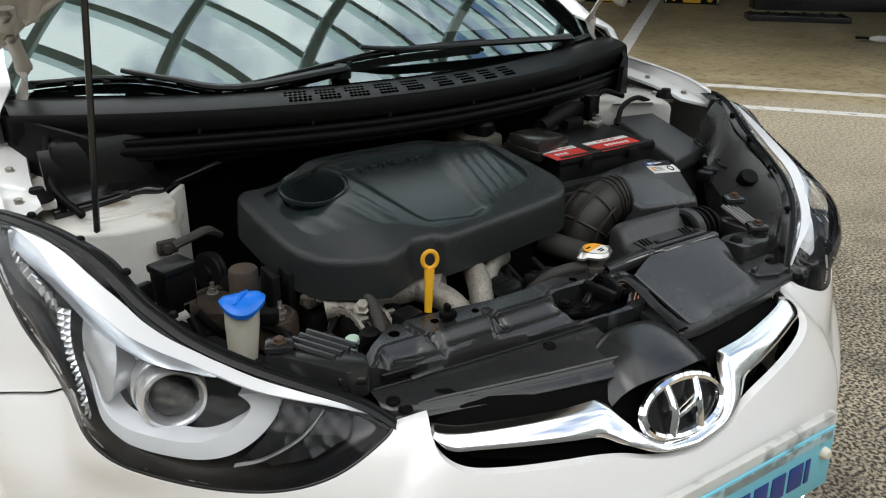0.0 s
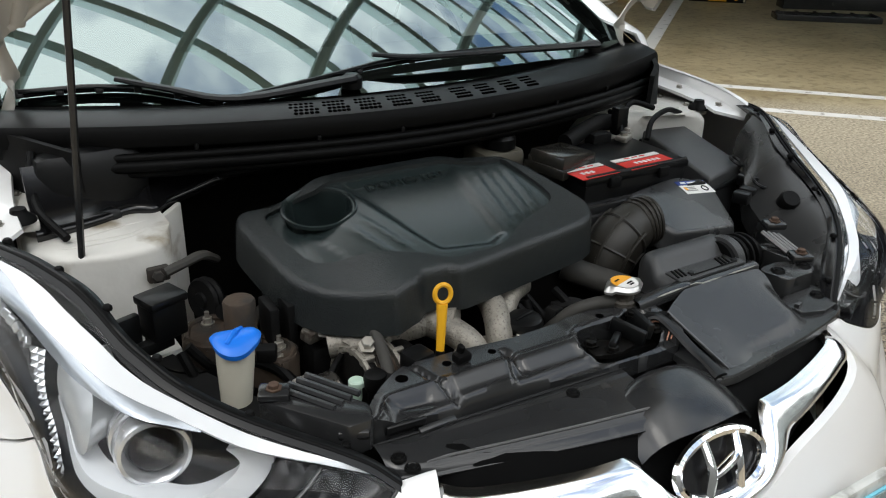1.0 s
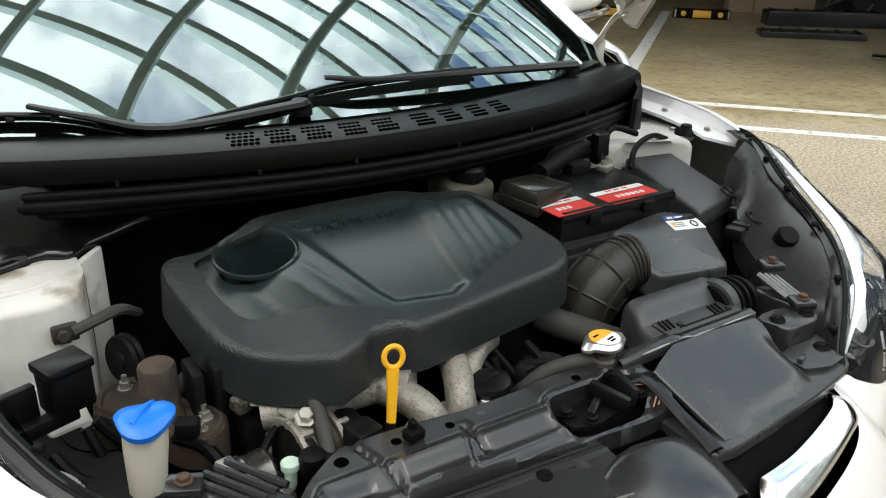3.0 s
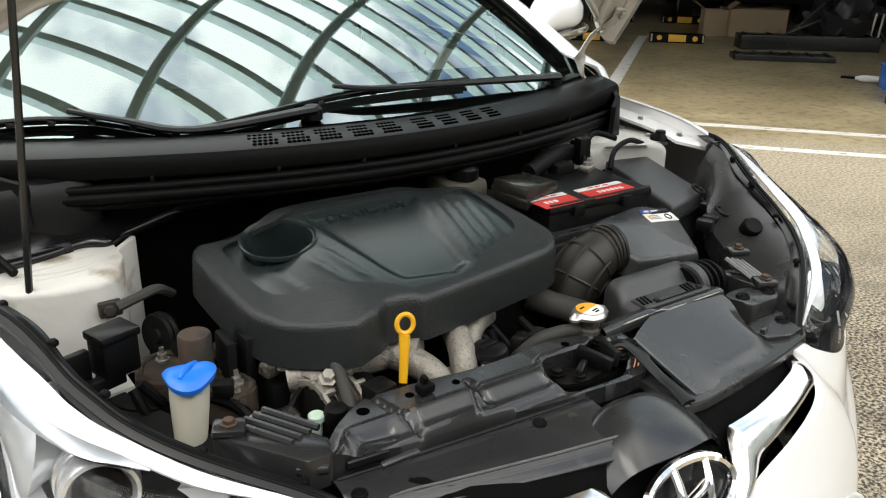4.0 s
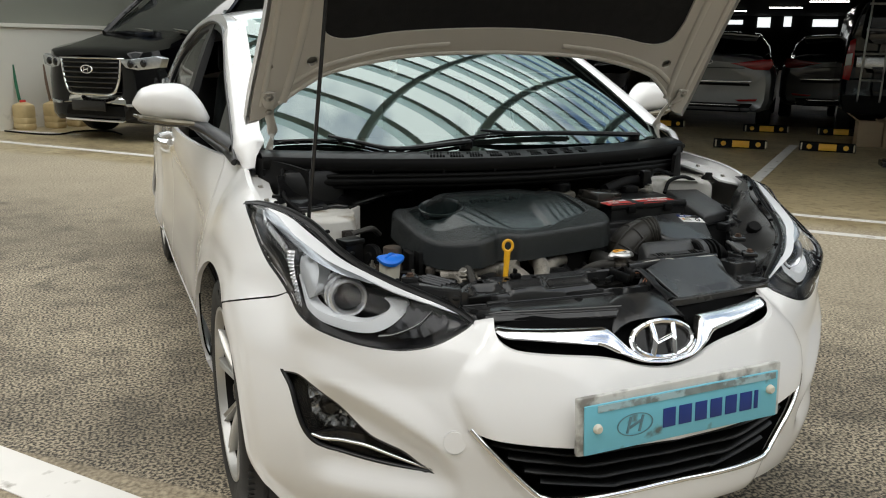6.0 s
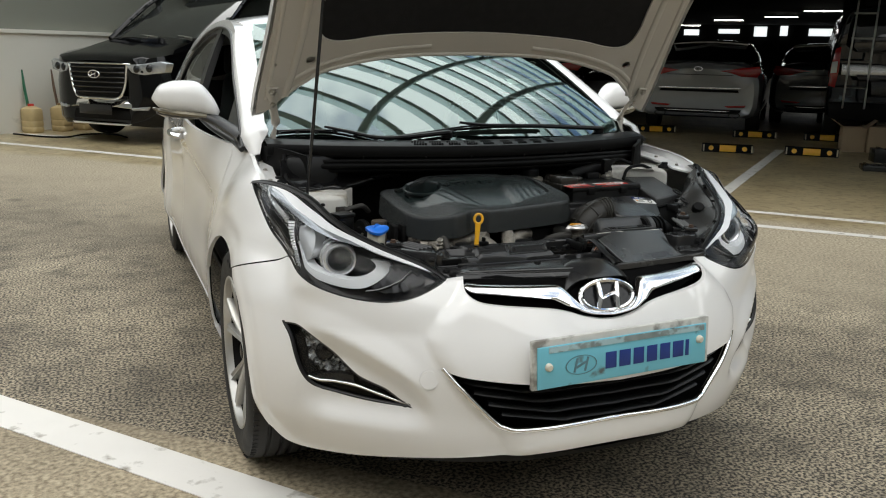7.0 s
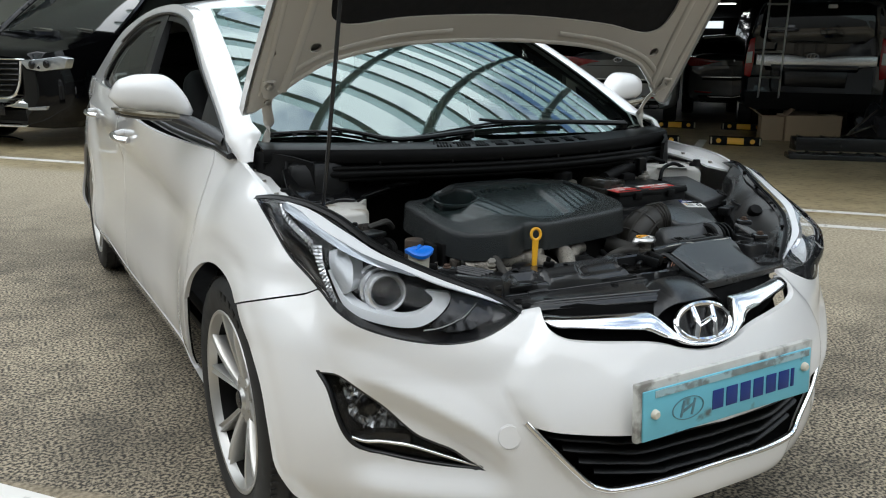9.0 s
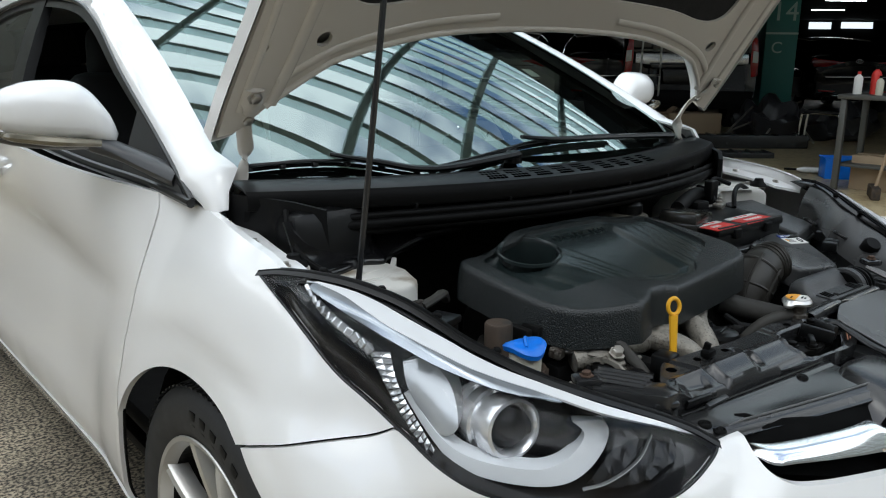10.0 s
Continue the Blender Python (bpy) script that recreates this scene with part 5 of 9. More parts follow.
# mirrors
SAILGREY = mat("grey_black_moulding", (.020, .021, .023), .36, var=.15, scale=20)
MT = (0, .06, .16, .32, .55, .78, .92, 1)
M_UP = (.004, .030, .050, .061, .062, .052, .034, .004)
M_DOWN = (.004, .026, .036, .042, .042, .036, .024, .004)
M_DEEP = (.010, .036, .052, .062, .066, .058, .040, .008)
for sx in (-1, 1):
    bm = bmesh.new()
    rows = []
    for t in np.linspace(0, 1, 25):
        up, down, deep = [float(hermite(t, MT, q)[0]) for q in (M_UP, M_DOWN, M_DEEP)]
        x = .752 + .205 * t
        zc = .998 + .030 * ease(np.array(t / .35)) + .010 * t
        row = []
        for b in np.linspace(0, 2 * math.pi, 29)[:-1]:
            cy, cz = math.copysign(abs(math.cos(b)) ** .8, math.cos(b)), math.copysign(abs(math.sin(b)) ** .75, math.sin(b))
            row.append((sx * x, 1.222 + .035 * t + deep * cy * (1.0 if cy < 0 else .5), float(zc) + (up if cz > 0 else down) * cz))
        rows.append(row)
    vs = grid(bm, rows, close=True)
    bm.faces.new(vs[0])
    bm.faces.new(vs[-1])
    mirror = part("door_mirror", bm, WHITE, car, "white door mirror on a black arm")
    bm = bmesh.new()
    rows = []
    for t in np.linspace(0, 1, 11):
        x = .760 + .185 * t
        w = math.sin(math.pi * min(1, t * .9 + .05)) ** .5
        rows.append([(sx * x, 1.222 + .03 * t + .056 * w * math.cos(b), .985 + .012 * t - .018 * w * math.sin(b)) for b in np.linspace(math.pi * .05, math.pi * 1.0, 9)][::1])
    sheet(bm, rows, .01)
    part("mirror_base", bm, TRIM, mirror)
    bm = bmesh.new()
    tube(bm, [tuple(p) for p in [(sx * .955, 1.225, 1.008), (sx * .93, 1.185, 1.003), (sx * .87, 1.163, .995), (sx * .80, 1.158, .988)]], [.004, .008, .009, .006], 8, 5)
    part("repeater_lamp", bm, mat("smoked_clear_strip", (.16, .145, .11), .12, .5, var=.2, scale=40), mirror)
    bm = bmesh.new()
    tube(bm, [(sx * .795, 1.205, .984), (sx * .755, 1.165, .965), (sx * .715, 1.09, .940), (sx * .695, 1.05, .930)], [.028, .024, .027, .034], 12, 5, flat=.62)
    part("mirror_arm", bm, SAILGREY, mirror)
    if sx > 0:
        mirror.matrix_basis = Matrix.Translation((-.07, .03, 0))
    panel("sail_panel", [(.985, .908), (1.27, .918), (1.265, 1.046), (1.17, 1.002)], SAILGREY, mirror, lambda y, z, d=0.0, w=side_wall(sx): w(y, z, d - .006), step=.06, flange=.02)
    bm = bmesh.new()
    tube(bm, [tuple(p) for p in side_wall(sx)(np.array([.96, 1.15, 1.5, 2.0, 2.6, 3.3]), np.array([.903, .912, .918, .932, .945, .97]), -.004)], .008, 8, 5)
    part("belt_moulding", bm, TRIM, car, "black belt moulding")
    bm = bmesh.new()
    tube(bm, [tuple(p) for p in side_wall(sx)(np.array([.965, 1.17, 1.4, 1.65, 1.9, 2.3, 2.7, 3.05]), np.array([.907, .999, 1.099, 1.207, 1.262, 1.284, 1.259, 1.179]), -.002)], .006, 8, 5)
    part("window_moulding", bm, TRIM, car)

# cabin
bm = bmesh.new()
rows = []
for v in np.linspace(0, 1, 8):
    rows.append([(.62 * u, .90 + .48 * v + .10 * u * u * (1 - v), .895 + .015 * v - .012 * u * u - .10 * max(0, v - .75) * 2) for u in np.linspace(-1, 1, 15)])
sheet(bm, rows, -.02)
part("dashboard", bm, CABIN, car, "dark dashboard top")
bm = bmesh.new()
box(bm, (0, 2.4, .30), (1.35, 2.9, .06), .02)
box(bm, (0, .95, .60), (1.30, .04, .62), .01)
box(bm, (0, 3.75, .70), (1.2, .05, .6), .01)
part("cabin_floor", bm, CABIN, car)
bm = bmesh.new()
sheet(bm, [[(.53 * u, y, z - .05 * u * u) for u in np.linspace(-1, 1, 9)] for y, z in ((1.74, 1.285), (2.2, 1.325), (2.8, 1.30), (3.1, 1.25))], -.01)
part("headliner", bm, GREYCLOTH, car)


def seat(x, y, wide):
    bm = bmesh.new()
    box(bm, (x, y, .50), (wide, .52, .16), .05, segs=3)
    s1 = part("seat", bm, CABIN, car, "dark cloth seat")
    bm = bmesh.new()
    box(bm, (x, y + .34, .78), (wide * .96, .16, .60), .06, (-14, 0, 0), .82, 3)
    part("seat_back", bm, CABIN, s1)
    for hx in ((x,) if wide < .8 else (x - .35, x + .35)):
        bm = bmesh.new()
        box(bm, (hx, y + .44, 1.13), (.25, .10, .17), .04, (-10, 0, 0), .9, 3)
        part("headrest", bm, CABIN, s1)


seat(-.34, 1.95, .50)
seat(.34, 1.95, .50)
seat(0, 2.85, 1.2)
bm = bmesh.new()
rows = []
sm = Matrix.Translation((.34, 1.50, .86)) @ Euler((radians(65), 0, 0)).to_matrix().to_4x4()
for a in np.linspace(0, 2 * math.pi, 37):
    rows.append([tuple(sm @ Vector((math.cos(a) * (.185 + .014 * math.cos(b)), math.sin(a) * (.185 + .014 * math.cos(b)), .014 * math.sin(b)))) for b in np.linspace(0, 2 * math.pi, 9)[:-1]])
grid(bm, rows, close=True)
box(bm, tuple(sm @ Vector((0, 0, 0))), (.15, .06, .12), .03, (-25, 0, 0))
part("steering_wheel", bm, CABIN, car)
bm = bmesh.new()
box(bm, (0, 1.66, 1.235), (.20, .03, .055), .012, (20, 0, 0))
part("inside_mirror", bm, CABIN, car)
# white quad on the glass, painted in for the reflection of a lamp
bm = bmesh.new()
q = [screen_point(np.array([u]), np.array([v]), .004)[0] for u, v in ((.45, .42), (.515, .42), (.515, .375), (.45, .375))]
grid(bm, [[tuple(q[0]), tuple(q[1])], [tuple(q[3]), tuple(q[2])]])
part("lamp_reflection_patch", bm, PAPER, car, "small white patch on the windscreen, a painted lamp reflection")

# scuttle, seal and wipers
def scuttle_y(x):
    return .715 + .40 * x * x


bm = bmesh.new()
rows = []
for x in np.linspace(-.66, .66, 45):
    y, e = scuttle_y(x), screen_point(np.array([x / .645]), np.array([.0]))[0]
    rows.append([(x, max(e[1] + .03, y + .09), e[2] - .012), (x, y + .078, .932), (x, y + .062, .937), (x, y + .050, .9365), (x, y + .030, .9335), (x, y + .006, .929), (x, y - .002, .926)])
sheet(bm, rows, .004)
scuttle = part("scuttle_panel", bm, mat("scuttle_black_plastic", (.0045, .0048, .0050), .36, var=.25, scale=8, bump=.05, bscale=300, ior=1.28), car, "black plastic scuttle panel below the windscreen")
bm = bmesh.new()
grid(bm, [[(x, scuttle_y(x) + dy, z) for dy, z in ((-.002, .9262), (-.007, .920), (-.010, .905), (-.008, .895), (.004, .892), (.008, .875))] for x in np.linspace(-.66, .66, 45)])
part("scuttle_front", bm, RUBBER, scuttle, "dull black front face")
# black discs on the surface stand in for the shade in vent holes
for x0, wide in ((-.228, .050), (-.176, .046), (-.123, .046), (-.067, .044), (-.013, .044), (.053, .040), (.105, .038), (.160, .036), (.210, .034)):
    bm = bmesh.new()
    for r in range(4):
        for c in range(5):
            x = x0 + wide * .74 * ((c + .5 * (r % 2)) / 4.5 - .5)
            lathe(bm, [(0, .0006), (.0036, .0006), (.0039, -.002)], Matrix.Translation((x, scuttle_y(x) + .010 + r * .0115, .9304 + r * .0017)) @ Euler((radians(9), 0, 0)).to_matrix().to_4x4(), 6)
    part("vent_grille", bm, mat("recess_shade", (.001, .001, .001), .9, var=.2, ior=1.02), scuttle)
for dz, dy, r in ((.884, -.012, .007), (.871, -.015, .0095), (.858, -.008, .007)):
    bm = bmesh.new()
    tube(bm, [(x, scuttle_y(x) + dy, dz - .010 * (abs(x) / .62) ** 4) for x in np.linspace(-.625, .625, 19)], r, 10, 3)
    part("bonnet_seal", bm, RUBBER, scuttle, "ribbed rubber bonnet seal")
for x in (-.40, -.22, -.08, .10, .26, .42):
    bm = bmesh.new()
    box(bm, (x, scuttle_y(x) - .010, .893), (.006, .006, .010), .0015)
    part("clip", bm, DULLBLACK, scuttle)
# near-black sheet: the shade below the scuttle is in its colour
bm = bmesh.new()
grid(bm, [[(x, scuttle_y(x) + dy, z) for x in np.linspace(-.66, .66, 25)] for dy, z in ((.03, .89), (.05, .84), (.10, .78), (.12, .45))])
part("bulkhead", bm, GRIMESHADE, car)
for name_, blade, arm in (("wiper", [(-.47, -.005), (-.30, .032), (-.03, .062), (.17, .067), (.39, .058)], [(-.08, .068), (.06, .050), (.37, .034), (.76, -.005)]),
                          ("wiper", [(-.95, .018), (-.83, .032), (-.69, .030), (-.52, -.012)], [(-.74, .036), (-.63, .008), (-.48, -.022), (-.17, .010)])):
    bm = bmesh.new()
    u, v = np.array(blade).T
    p1 = screen_point(u, v, -.006)
    tube(bm, [tuple(p) for p in p1], .004, 6, 5)
    wp = part("wiper", bm, RUBBER, car, "black wiper blade and arm at rest on the glass")
    bm = bmesh.new()
    p2 = screen_point(u, v, -.018)
    p2 = p2[0] * .06 + p2 * .94
    tube(bm, [tuple(p) for p in screen_point(np.linspace(u[0], u[-1], 7), np.interp(np.linspace(0, 1, 7), np.linspace(0, 1, len(v)), v), -.015)], .0055, 6, 3, flat=.6)
    for q in np.linspace(0, 1, 6):
        uu, vv = u[0] + (u[-1] - u[0]) * q, float(np.interp(q, np.linspace(0, 1, len(v)), v))
        box(bm, tuple(screen_point(np.array([uu]), np.array([vv]), -.010)[0]), (.012, .008, .014), .002, (-25, 0, 0))
    part("blade_frame", bm, PLASTIC, wp)
    bm = bmesh.new()
    u, v = np.array(arm).T
    tube(bm, [tuple(p) for p in screen_point(u, v, -.026)], [.007, .009, .011, .014], 8, 5, flat=.6)
    lathe(bm, [(.018, 0), (.018, .018), (.012, .024), (0, .024)], Matrix.Translation(tuple(screen_point(u[-1:], v[-1:], -.006)[0])), 14)
    part("wiper_arm", bm, PLASTIC, wp)
for sx in (-1, 1):
    bm = bmesh.new()
    rows = [[(sx * .56, .80, .90), (sx * .60, .83, .912), (sx * .64, .885, .918), (sx * .66, .95, .915)], [(sx * .555, .80, .80), (sx * .60, .82, .80), (sx * .64, .87, .80), (sx * .66, .94, .80)]]
    sheet(bm, rows, .01 * sx)
    part("scuttle_end", bm, DULLBLACK, scuttle)

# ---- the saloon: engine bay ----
# dark mass of engine, gearbox and radiator, with the bay's sides; deep shade put into their colours
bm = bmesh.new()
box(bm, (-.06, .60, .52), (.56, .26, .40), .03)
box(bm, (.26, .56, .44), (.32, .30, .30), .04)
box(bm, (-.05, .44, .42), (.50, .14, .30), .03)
part("engine_block", bm, GRIMESHADE, car, "grimy engine block, near-black for the shade low in the bay")
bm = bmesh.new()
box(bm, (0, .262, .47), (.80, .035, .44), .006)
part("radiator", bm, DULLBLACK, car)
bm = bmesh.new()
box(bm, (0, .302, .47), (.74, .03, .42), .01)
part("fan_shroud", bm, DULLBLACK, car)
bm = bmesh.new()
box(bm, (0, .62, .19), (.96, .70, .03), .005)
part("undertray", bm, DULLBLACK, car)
# unseen pan, added to deepen the shade under the car
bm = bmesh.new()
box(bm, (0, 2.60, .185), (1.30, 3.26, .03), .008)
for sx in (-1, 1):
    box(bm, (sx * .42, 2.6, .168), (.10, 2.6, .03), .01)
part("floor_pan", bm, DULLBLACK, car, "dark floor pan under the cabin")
# wings coloured near-black for the shade at the bay's sides
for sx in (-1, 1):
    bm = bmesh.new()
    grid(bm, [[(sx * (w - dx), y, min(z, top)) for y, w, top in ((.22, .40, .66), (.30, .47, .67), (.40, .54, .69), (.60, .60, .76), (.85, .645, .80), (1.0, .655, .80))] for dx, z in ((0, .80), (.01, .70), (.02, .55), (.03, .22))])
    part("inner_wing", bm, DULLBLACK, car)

# strut towers and bay ledges in body colour
bm = bmesh.new()
prism(bm, [(-.66, .93), (-.66, .70), (-.62, .655), (-.56, .637), (-.505, .638), (-.476, .660), (-.464, .715), (-.455, .90)], .40, .802, .010, segs=3, inset=.012)
tower = part("strut_tower", bm, PRIMER, car, "white strut tower with brushed seam sealer")
bm = bmesh.new()
prism(bm, [(-.466, .738), (-.432, .784), (-.428, .790), (-.434, .796), (-.470, .752)], .42, .802, .0025)
part("tower_flange", bm, PRIMER, tower)
bm = bmesh.new()
tube(bm, [(-.468, .730, .45), (-.467, .729, .60), (-.4655, .731, .72), (-.466, .733, .795)], .0035, 6, 4)
part("seam", bm, DUSTYRUBBER, tower)
bm = bmesh.new()
prism(bm, [(-.60, .6405), (-.585, .632), (-.525, .629), (-.515, .637)], .665, .700, .004)
part("pressed_step", bm, PRIMER, tower)
for q in range(3):
    bm = bmesh.new()
    tube(bm, [(-.62 + .01 * q, .690 + .014 * q, .8018), (-.58, .684 + .017 * q, .8022), (-.525, .690 + .011 * q * q, .8022), (-.488, .712 + .015 * q, .8012)], [.0010, .0018, .0014, .0008], 6, 5)
    part("sealer_bead", bm, PRIMER, tower)
bm = bmesh.new()
prism(bm, [(-.565, .615), (-.500, .612), (-.498, .572), (-.545, .560)], .58, .676, .004)
part("wing_patch", bm, PRIMER, car, "white painted inner wing")
bm = bmesh.new()
front = smooth_path([Vector(p) for p in ((-.640, .728, .812), (-.600, .742, .808), (-.552, .760, .806), (-.508, .779, .807), (-.474, .768, .806), (-.450, .790, .806), (-.405, .806, .812), (-.358, .812, .822), (-.30, .812, .828))], 5)
sheet(bm, [[tuple(p + Vector((0, dy, dz))) for dy, dz in ((.002, -.008), (-.002, -.002), (0, .003), (.006, .006), (.020, .010), (.045, .030), (.075, .075))] for p in front], .003)
part("bulkhead_moulding", bm, mat("gloss_black_moulding", (.006, .006, .0065), .16, var=.2, scale=12, bump=.03, bscale=40), car, "glossy black bulkhead moulding", smooth=60)
bm = bmesh.new()
prism(bm, [(.658, .95), (.658, .70), (.60, .738), (.50, .748), (.43, .765), (.42, .92)], .40, .832, .02, segs=4, inset=.05)
tower2 = part("strut_tower", bm, PRIMER, car, "white strut tower with brushed seam sealer")
for q in range(4):
    bm = bmesh.new()
    tube(bm, [(.62 - .01 * q, .765 + .012 * q, .8325), (.56, .775 + .013 * q, .8330), (.50, .785 + .012 * q, .8325), (.46, .80 + .01 * q, .8315)], .0028, 6, 5)
    part("sealer_bead", bm, PRIMER, tower2)
for sx in (-1, 1):
    bm = bmesh.new()
    box(bm, (sx * .652, .85, .826), (.040, .24, .016), .004, (0, -6 * sx, 0))
    ledge = part("bay_ledge", bm, PRIMER, car, "white bay ledge with bolts")
    for y in (.77, .85, .93):
        bm = bmesh.new()
        hexbolt(bm, (sx * .650, y, .834), (0, 0, 1), .006, .005)
        part("bolt", bm, STEEL, ledge)
    bm = bmesh.new()
    lathe(bm, [(0, .020), (.010, .019), (.012, .012), (.020, .006), (.022, 0)], Matrix.Translation((sx * .655, .742, .832)), 16)
    part("bump_stop", bm, RUBBER, ledge)
bm = bmesh.new()
box(bm, (-.548, .832, .838), (.17, .080, .120), .022, (-6, 0, 5), .94)
box(bm, (-.560, .776, .800), (.085, .03, .034), .012, (-14, 0, 6))
part("scuttle_drain_box", bm, PLASTIC, car, "black moulded drain box below the scuttle")
bm = bmesh.new()
tube(bm, [(-.62, .83, .90), (-.628, .80, .86), (-.628, .755, .835), (-.605, .70, .812)], .006, 8, 5)
part("drain_hose", bm, RUBBER, car)

# engine cover
TOP = [(-.385, .662), (-.370, .692), (-.275, .690), (-.235, .701), (-.180, .705), (-.019, .706), (.012, .684), (.089, .668), (.112, .620), (.136, .490), (.122, .458), (.094, .432), (-.142, .397), (-.160, .396), (-.175, .409), (-.211, .409), (-.228, .395), (-.262, .386), (-.273, .392), (-.366, .490)]
INNER = [(-.346, .664), (-.328, .520), (-.247, .472), (-.219, .462), (-.188, .447), (-.157, .420), (-.072, .426), (-.052, .436), (-.014, .466), (.092, .508), (.084, .648), (.060, .652), (.037, .650), (.007, .664), (-.019, .678), (-.129, .680), (-.226, .676), (-.256, .658), (-.300, .672)]
FLAT = [(-.211, .668), (-.166, .484), (-.154, .456), (-.075, .443), (-.046, .460), (-.010, .674)]


def cut_corners(poly, share=.16, turns=2):
    """Rounds a polygon's corners and leaves its sides straight."""
    for _ in range(turns):
        out = []
        for p, q in zip(poly, poly[1:] + poly[:1]):
            out += [(p[0] + (q[0] - p[0]) * share, p[1] + (q[1] - p[1]) * share), (q[0] + (p[0] - q[0]) * share, q[1] + (p[1] - q[1]) * share)]
        poly, share = out, .25
    return poly


def within(poly, x, y):
    """How far points lie inside an outline (minus: outside)."""
    best, odd = np.full(x.shape, 9.0), np.zeros(x.shape, bool)
    for (x0, y0), (x1, y1) in zip(poly, poly[1:] + poly[:1]):
        dx, dy = x1 - x0, y1 - y0
        t = np.clip(((x - x0) * dx + (y - y0) * dy) / (dx * dx + dy * dy), 0, 1)
        best = np.minimum(best, np.hypot(x - x0 - t * dx, y - y0 - t * dy))
        odd ^= ((y0 > y) != (y1 > y)) & (x < dx * (y - y0) / (dy or 1e-9) + x0)
    return np.where(odd, best, -best)


def cover_point(x, y, depth=0.0):
    """The cover's deck: it climbs to the back and drops at its outer end."""
    x, y = np.broadcast_arrays(np.atleast_1d(np.asarray(x, float)), np.atleast_1d(np.asarray(y, float)))
    z = .797 + .17 * (y - .42) - .030 * ease((-.24 - x) / .09)
    return np.column_stack([x, y, z - depth])


LEFT_FOLDS = (((-.300, .610), (-.272, .470)), ((-.253, .575), (-.222, .480)), ((-.222, .585), (-.190, .475)))
RIGHT_FOLDS = (((.012, .668), (-.030, .470)), ((.030, .660), (-.006, .482)), ((.048, .655), (.016, .492)), ((.068, .650), (.038, .500)))


def inset_point(x, y, depth=0.0):
    """The sunk middle of the deck with its flat and its folds."""
    p = cover_point(x, y, depth + .006)
    x, y = p[:, 0], p[:, 1]
    sunk = within(FLAT, x, y)
    p[:, 2] -= .007 * ease(sunk / .016 + .3)
    off = 1 - ease(sunk / .010 + .6)
    for folds, sgn in ((LEFT_FOLDS, -1), (RIGHT_FOLDS, 1)):
        for (x0, y0), (x1, y1) in folds:
            d = sgn * (x - (x0 + (x1 - x0) * (y - y0) / (y1 - y0)))
            p[:, 2] += off * .0022 * ease(d / .006) * (1 - ease((d - .004) / .016)) * ease((y - y1) / .03 + .5) * ease((y0 + .01 - y) / .05)
    return p


top_line, inner_line2 = cut_corners(TOP), cut_corners(INNER)
deck = []
for (x, y), (xa, ya), (xb, yb) in zip(top_line, top_line[-3:] + top_line[:-3], top_line[3:] + top_line[:3]):
    dx, dy = xb - xa, yb - ya
    ln = math.hypot(dx, dy)
    deck.append((x + .011 * dy / ln, y - .011 * dx / ln))
cup = ring2(-.267, .624, .050, .050, 36)
cover = panel("engine_cover", deck, GRAINED, car, cover_point, [inner_line2], step=0.014, flange=0.008, label="dark slate plastic engine cover with an oil filler well", smooth=40)
panel("inset_panel", inner_line2, COVER, cover, inset_point, [cup], step=0.0065, flange=0.0, label="smooth sunk middle with folds", smooth=80)
bm = bmesh.new()
rows = []
for (x1, y1), (x0, y0) in zip(deck, top_line):
    zt = float(cover_point(x1, y1)[0][2])
    ox, oy = (x0 - x1) / .011, (y0 - y1) / .011
    rows.append([(x1 + ox * o, y1 + oy * o, zt - dz) for o, dz in ((0, 0), (.004, .0008), (.008, .0035), (.0105, .008), (.0115, .014), (.0145, .060), (.0150, .064), (.008, .064))])
grid(bm, rows + rows[:1])
bmesh.ops.remove_doubles(bm, verts=bm.verts, dist=1e-6)
part("cover_skirt", bm, GRAINED, cover, "grained rounded edge", smooth=70)
bm = bmesh.new()
zc = float(inset_point(-.267, .624)[0][2])
tiltm = Matrix.Translation((-.267, .624, zc)) @ Euler((radians(9), radians(-6), 0)).to_matrix().to_4x4()
lathe(bm, [(.0575, -.001), (.0570, .004), (.0545, .005), (.0525, .002), (.0500, -.003), (.049, -.05), (.044, -.07), (0, -.072)], tiltm, 48)
part("filler_well", bm, COVER, cover)
words("raised_lettering", "DOHC 16V", .030, Matrix.Translation((-.103, .655, float(inset_point(-.103, .655)[0][2]) + .0006)) @ Euler((radians(9.6), 0, radians(2))).to_matrix().to_4x4(), mat("embossed_slate", (.012, .018, .018), .30, var=.1), cover, .0014, stretch=1.0)

# dipstick, manifold, filler
bm = bmesh.new()
dm = Matrix.Translation((-.2035, .372, .776)) @ Euler((radians(78), radians(6), radians(-18))).to_matrix().to_4x4()
rows = []
for a in np.linspace(0, 2 * math.pi, 25):
    rows.append([tuple(dm @ Vector((math.cos(a) * (.0108 + .0034 * math.cos(b)), math.sin(a) * (.0125 + .0034 * math.cos(b)), .0032 * math.sin(b)))) for b in np.linspace(0, 2 * math.pi, 9)[:-1]])
grid(bm, rows, close=True)
tube(bm, [dm @ Vector((0, -.014, 0)), dm @ Vector((.001, -.040, 0)), dm @ Vector((.002, -.078, 0))], [.0075, .0065, .0055], 8, 4, flat=.6)
dip = part("dipstick", bm, YELLOW, car, "yellow dipstick handle with a ring")
bm = bmesh.new()
tube(bm, [dm @ Vector((.002, -.078, 0)), dm @ Vector((.003, -.11, .0)), dm @ Vector((.004, -.16, .004))], .0065, 8, 4)
part("dipstick_tube", bm, GRIMESHADE, dip)
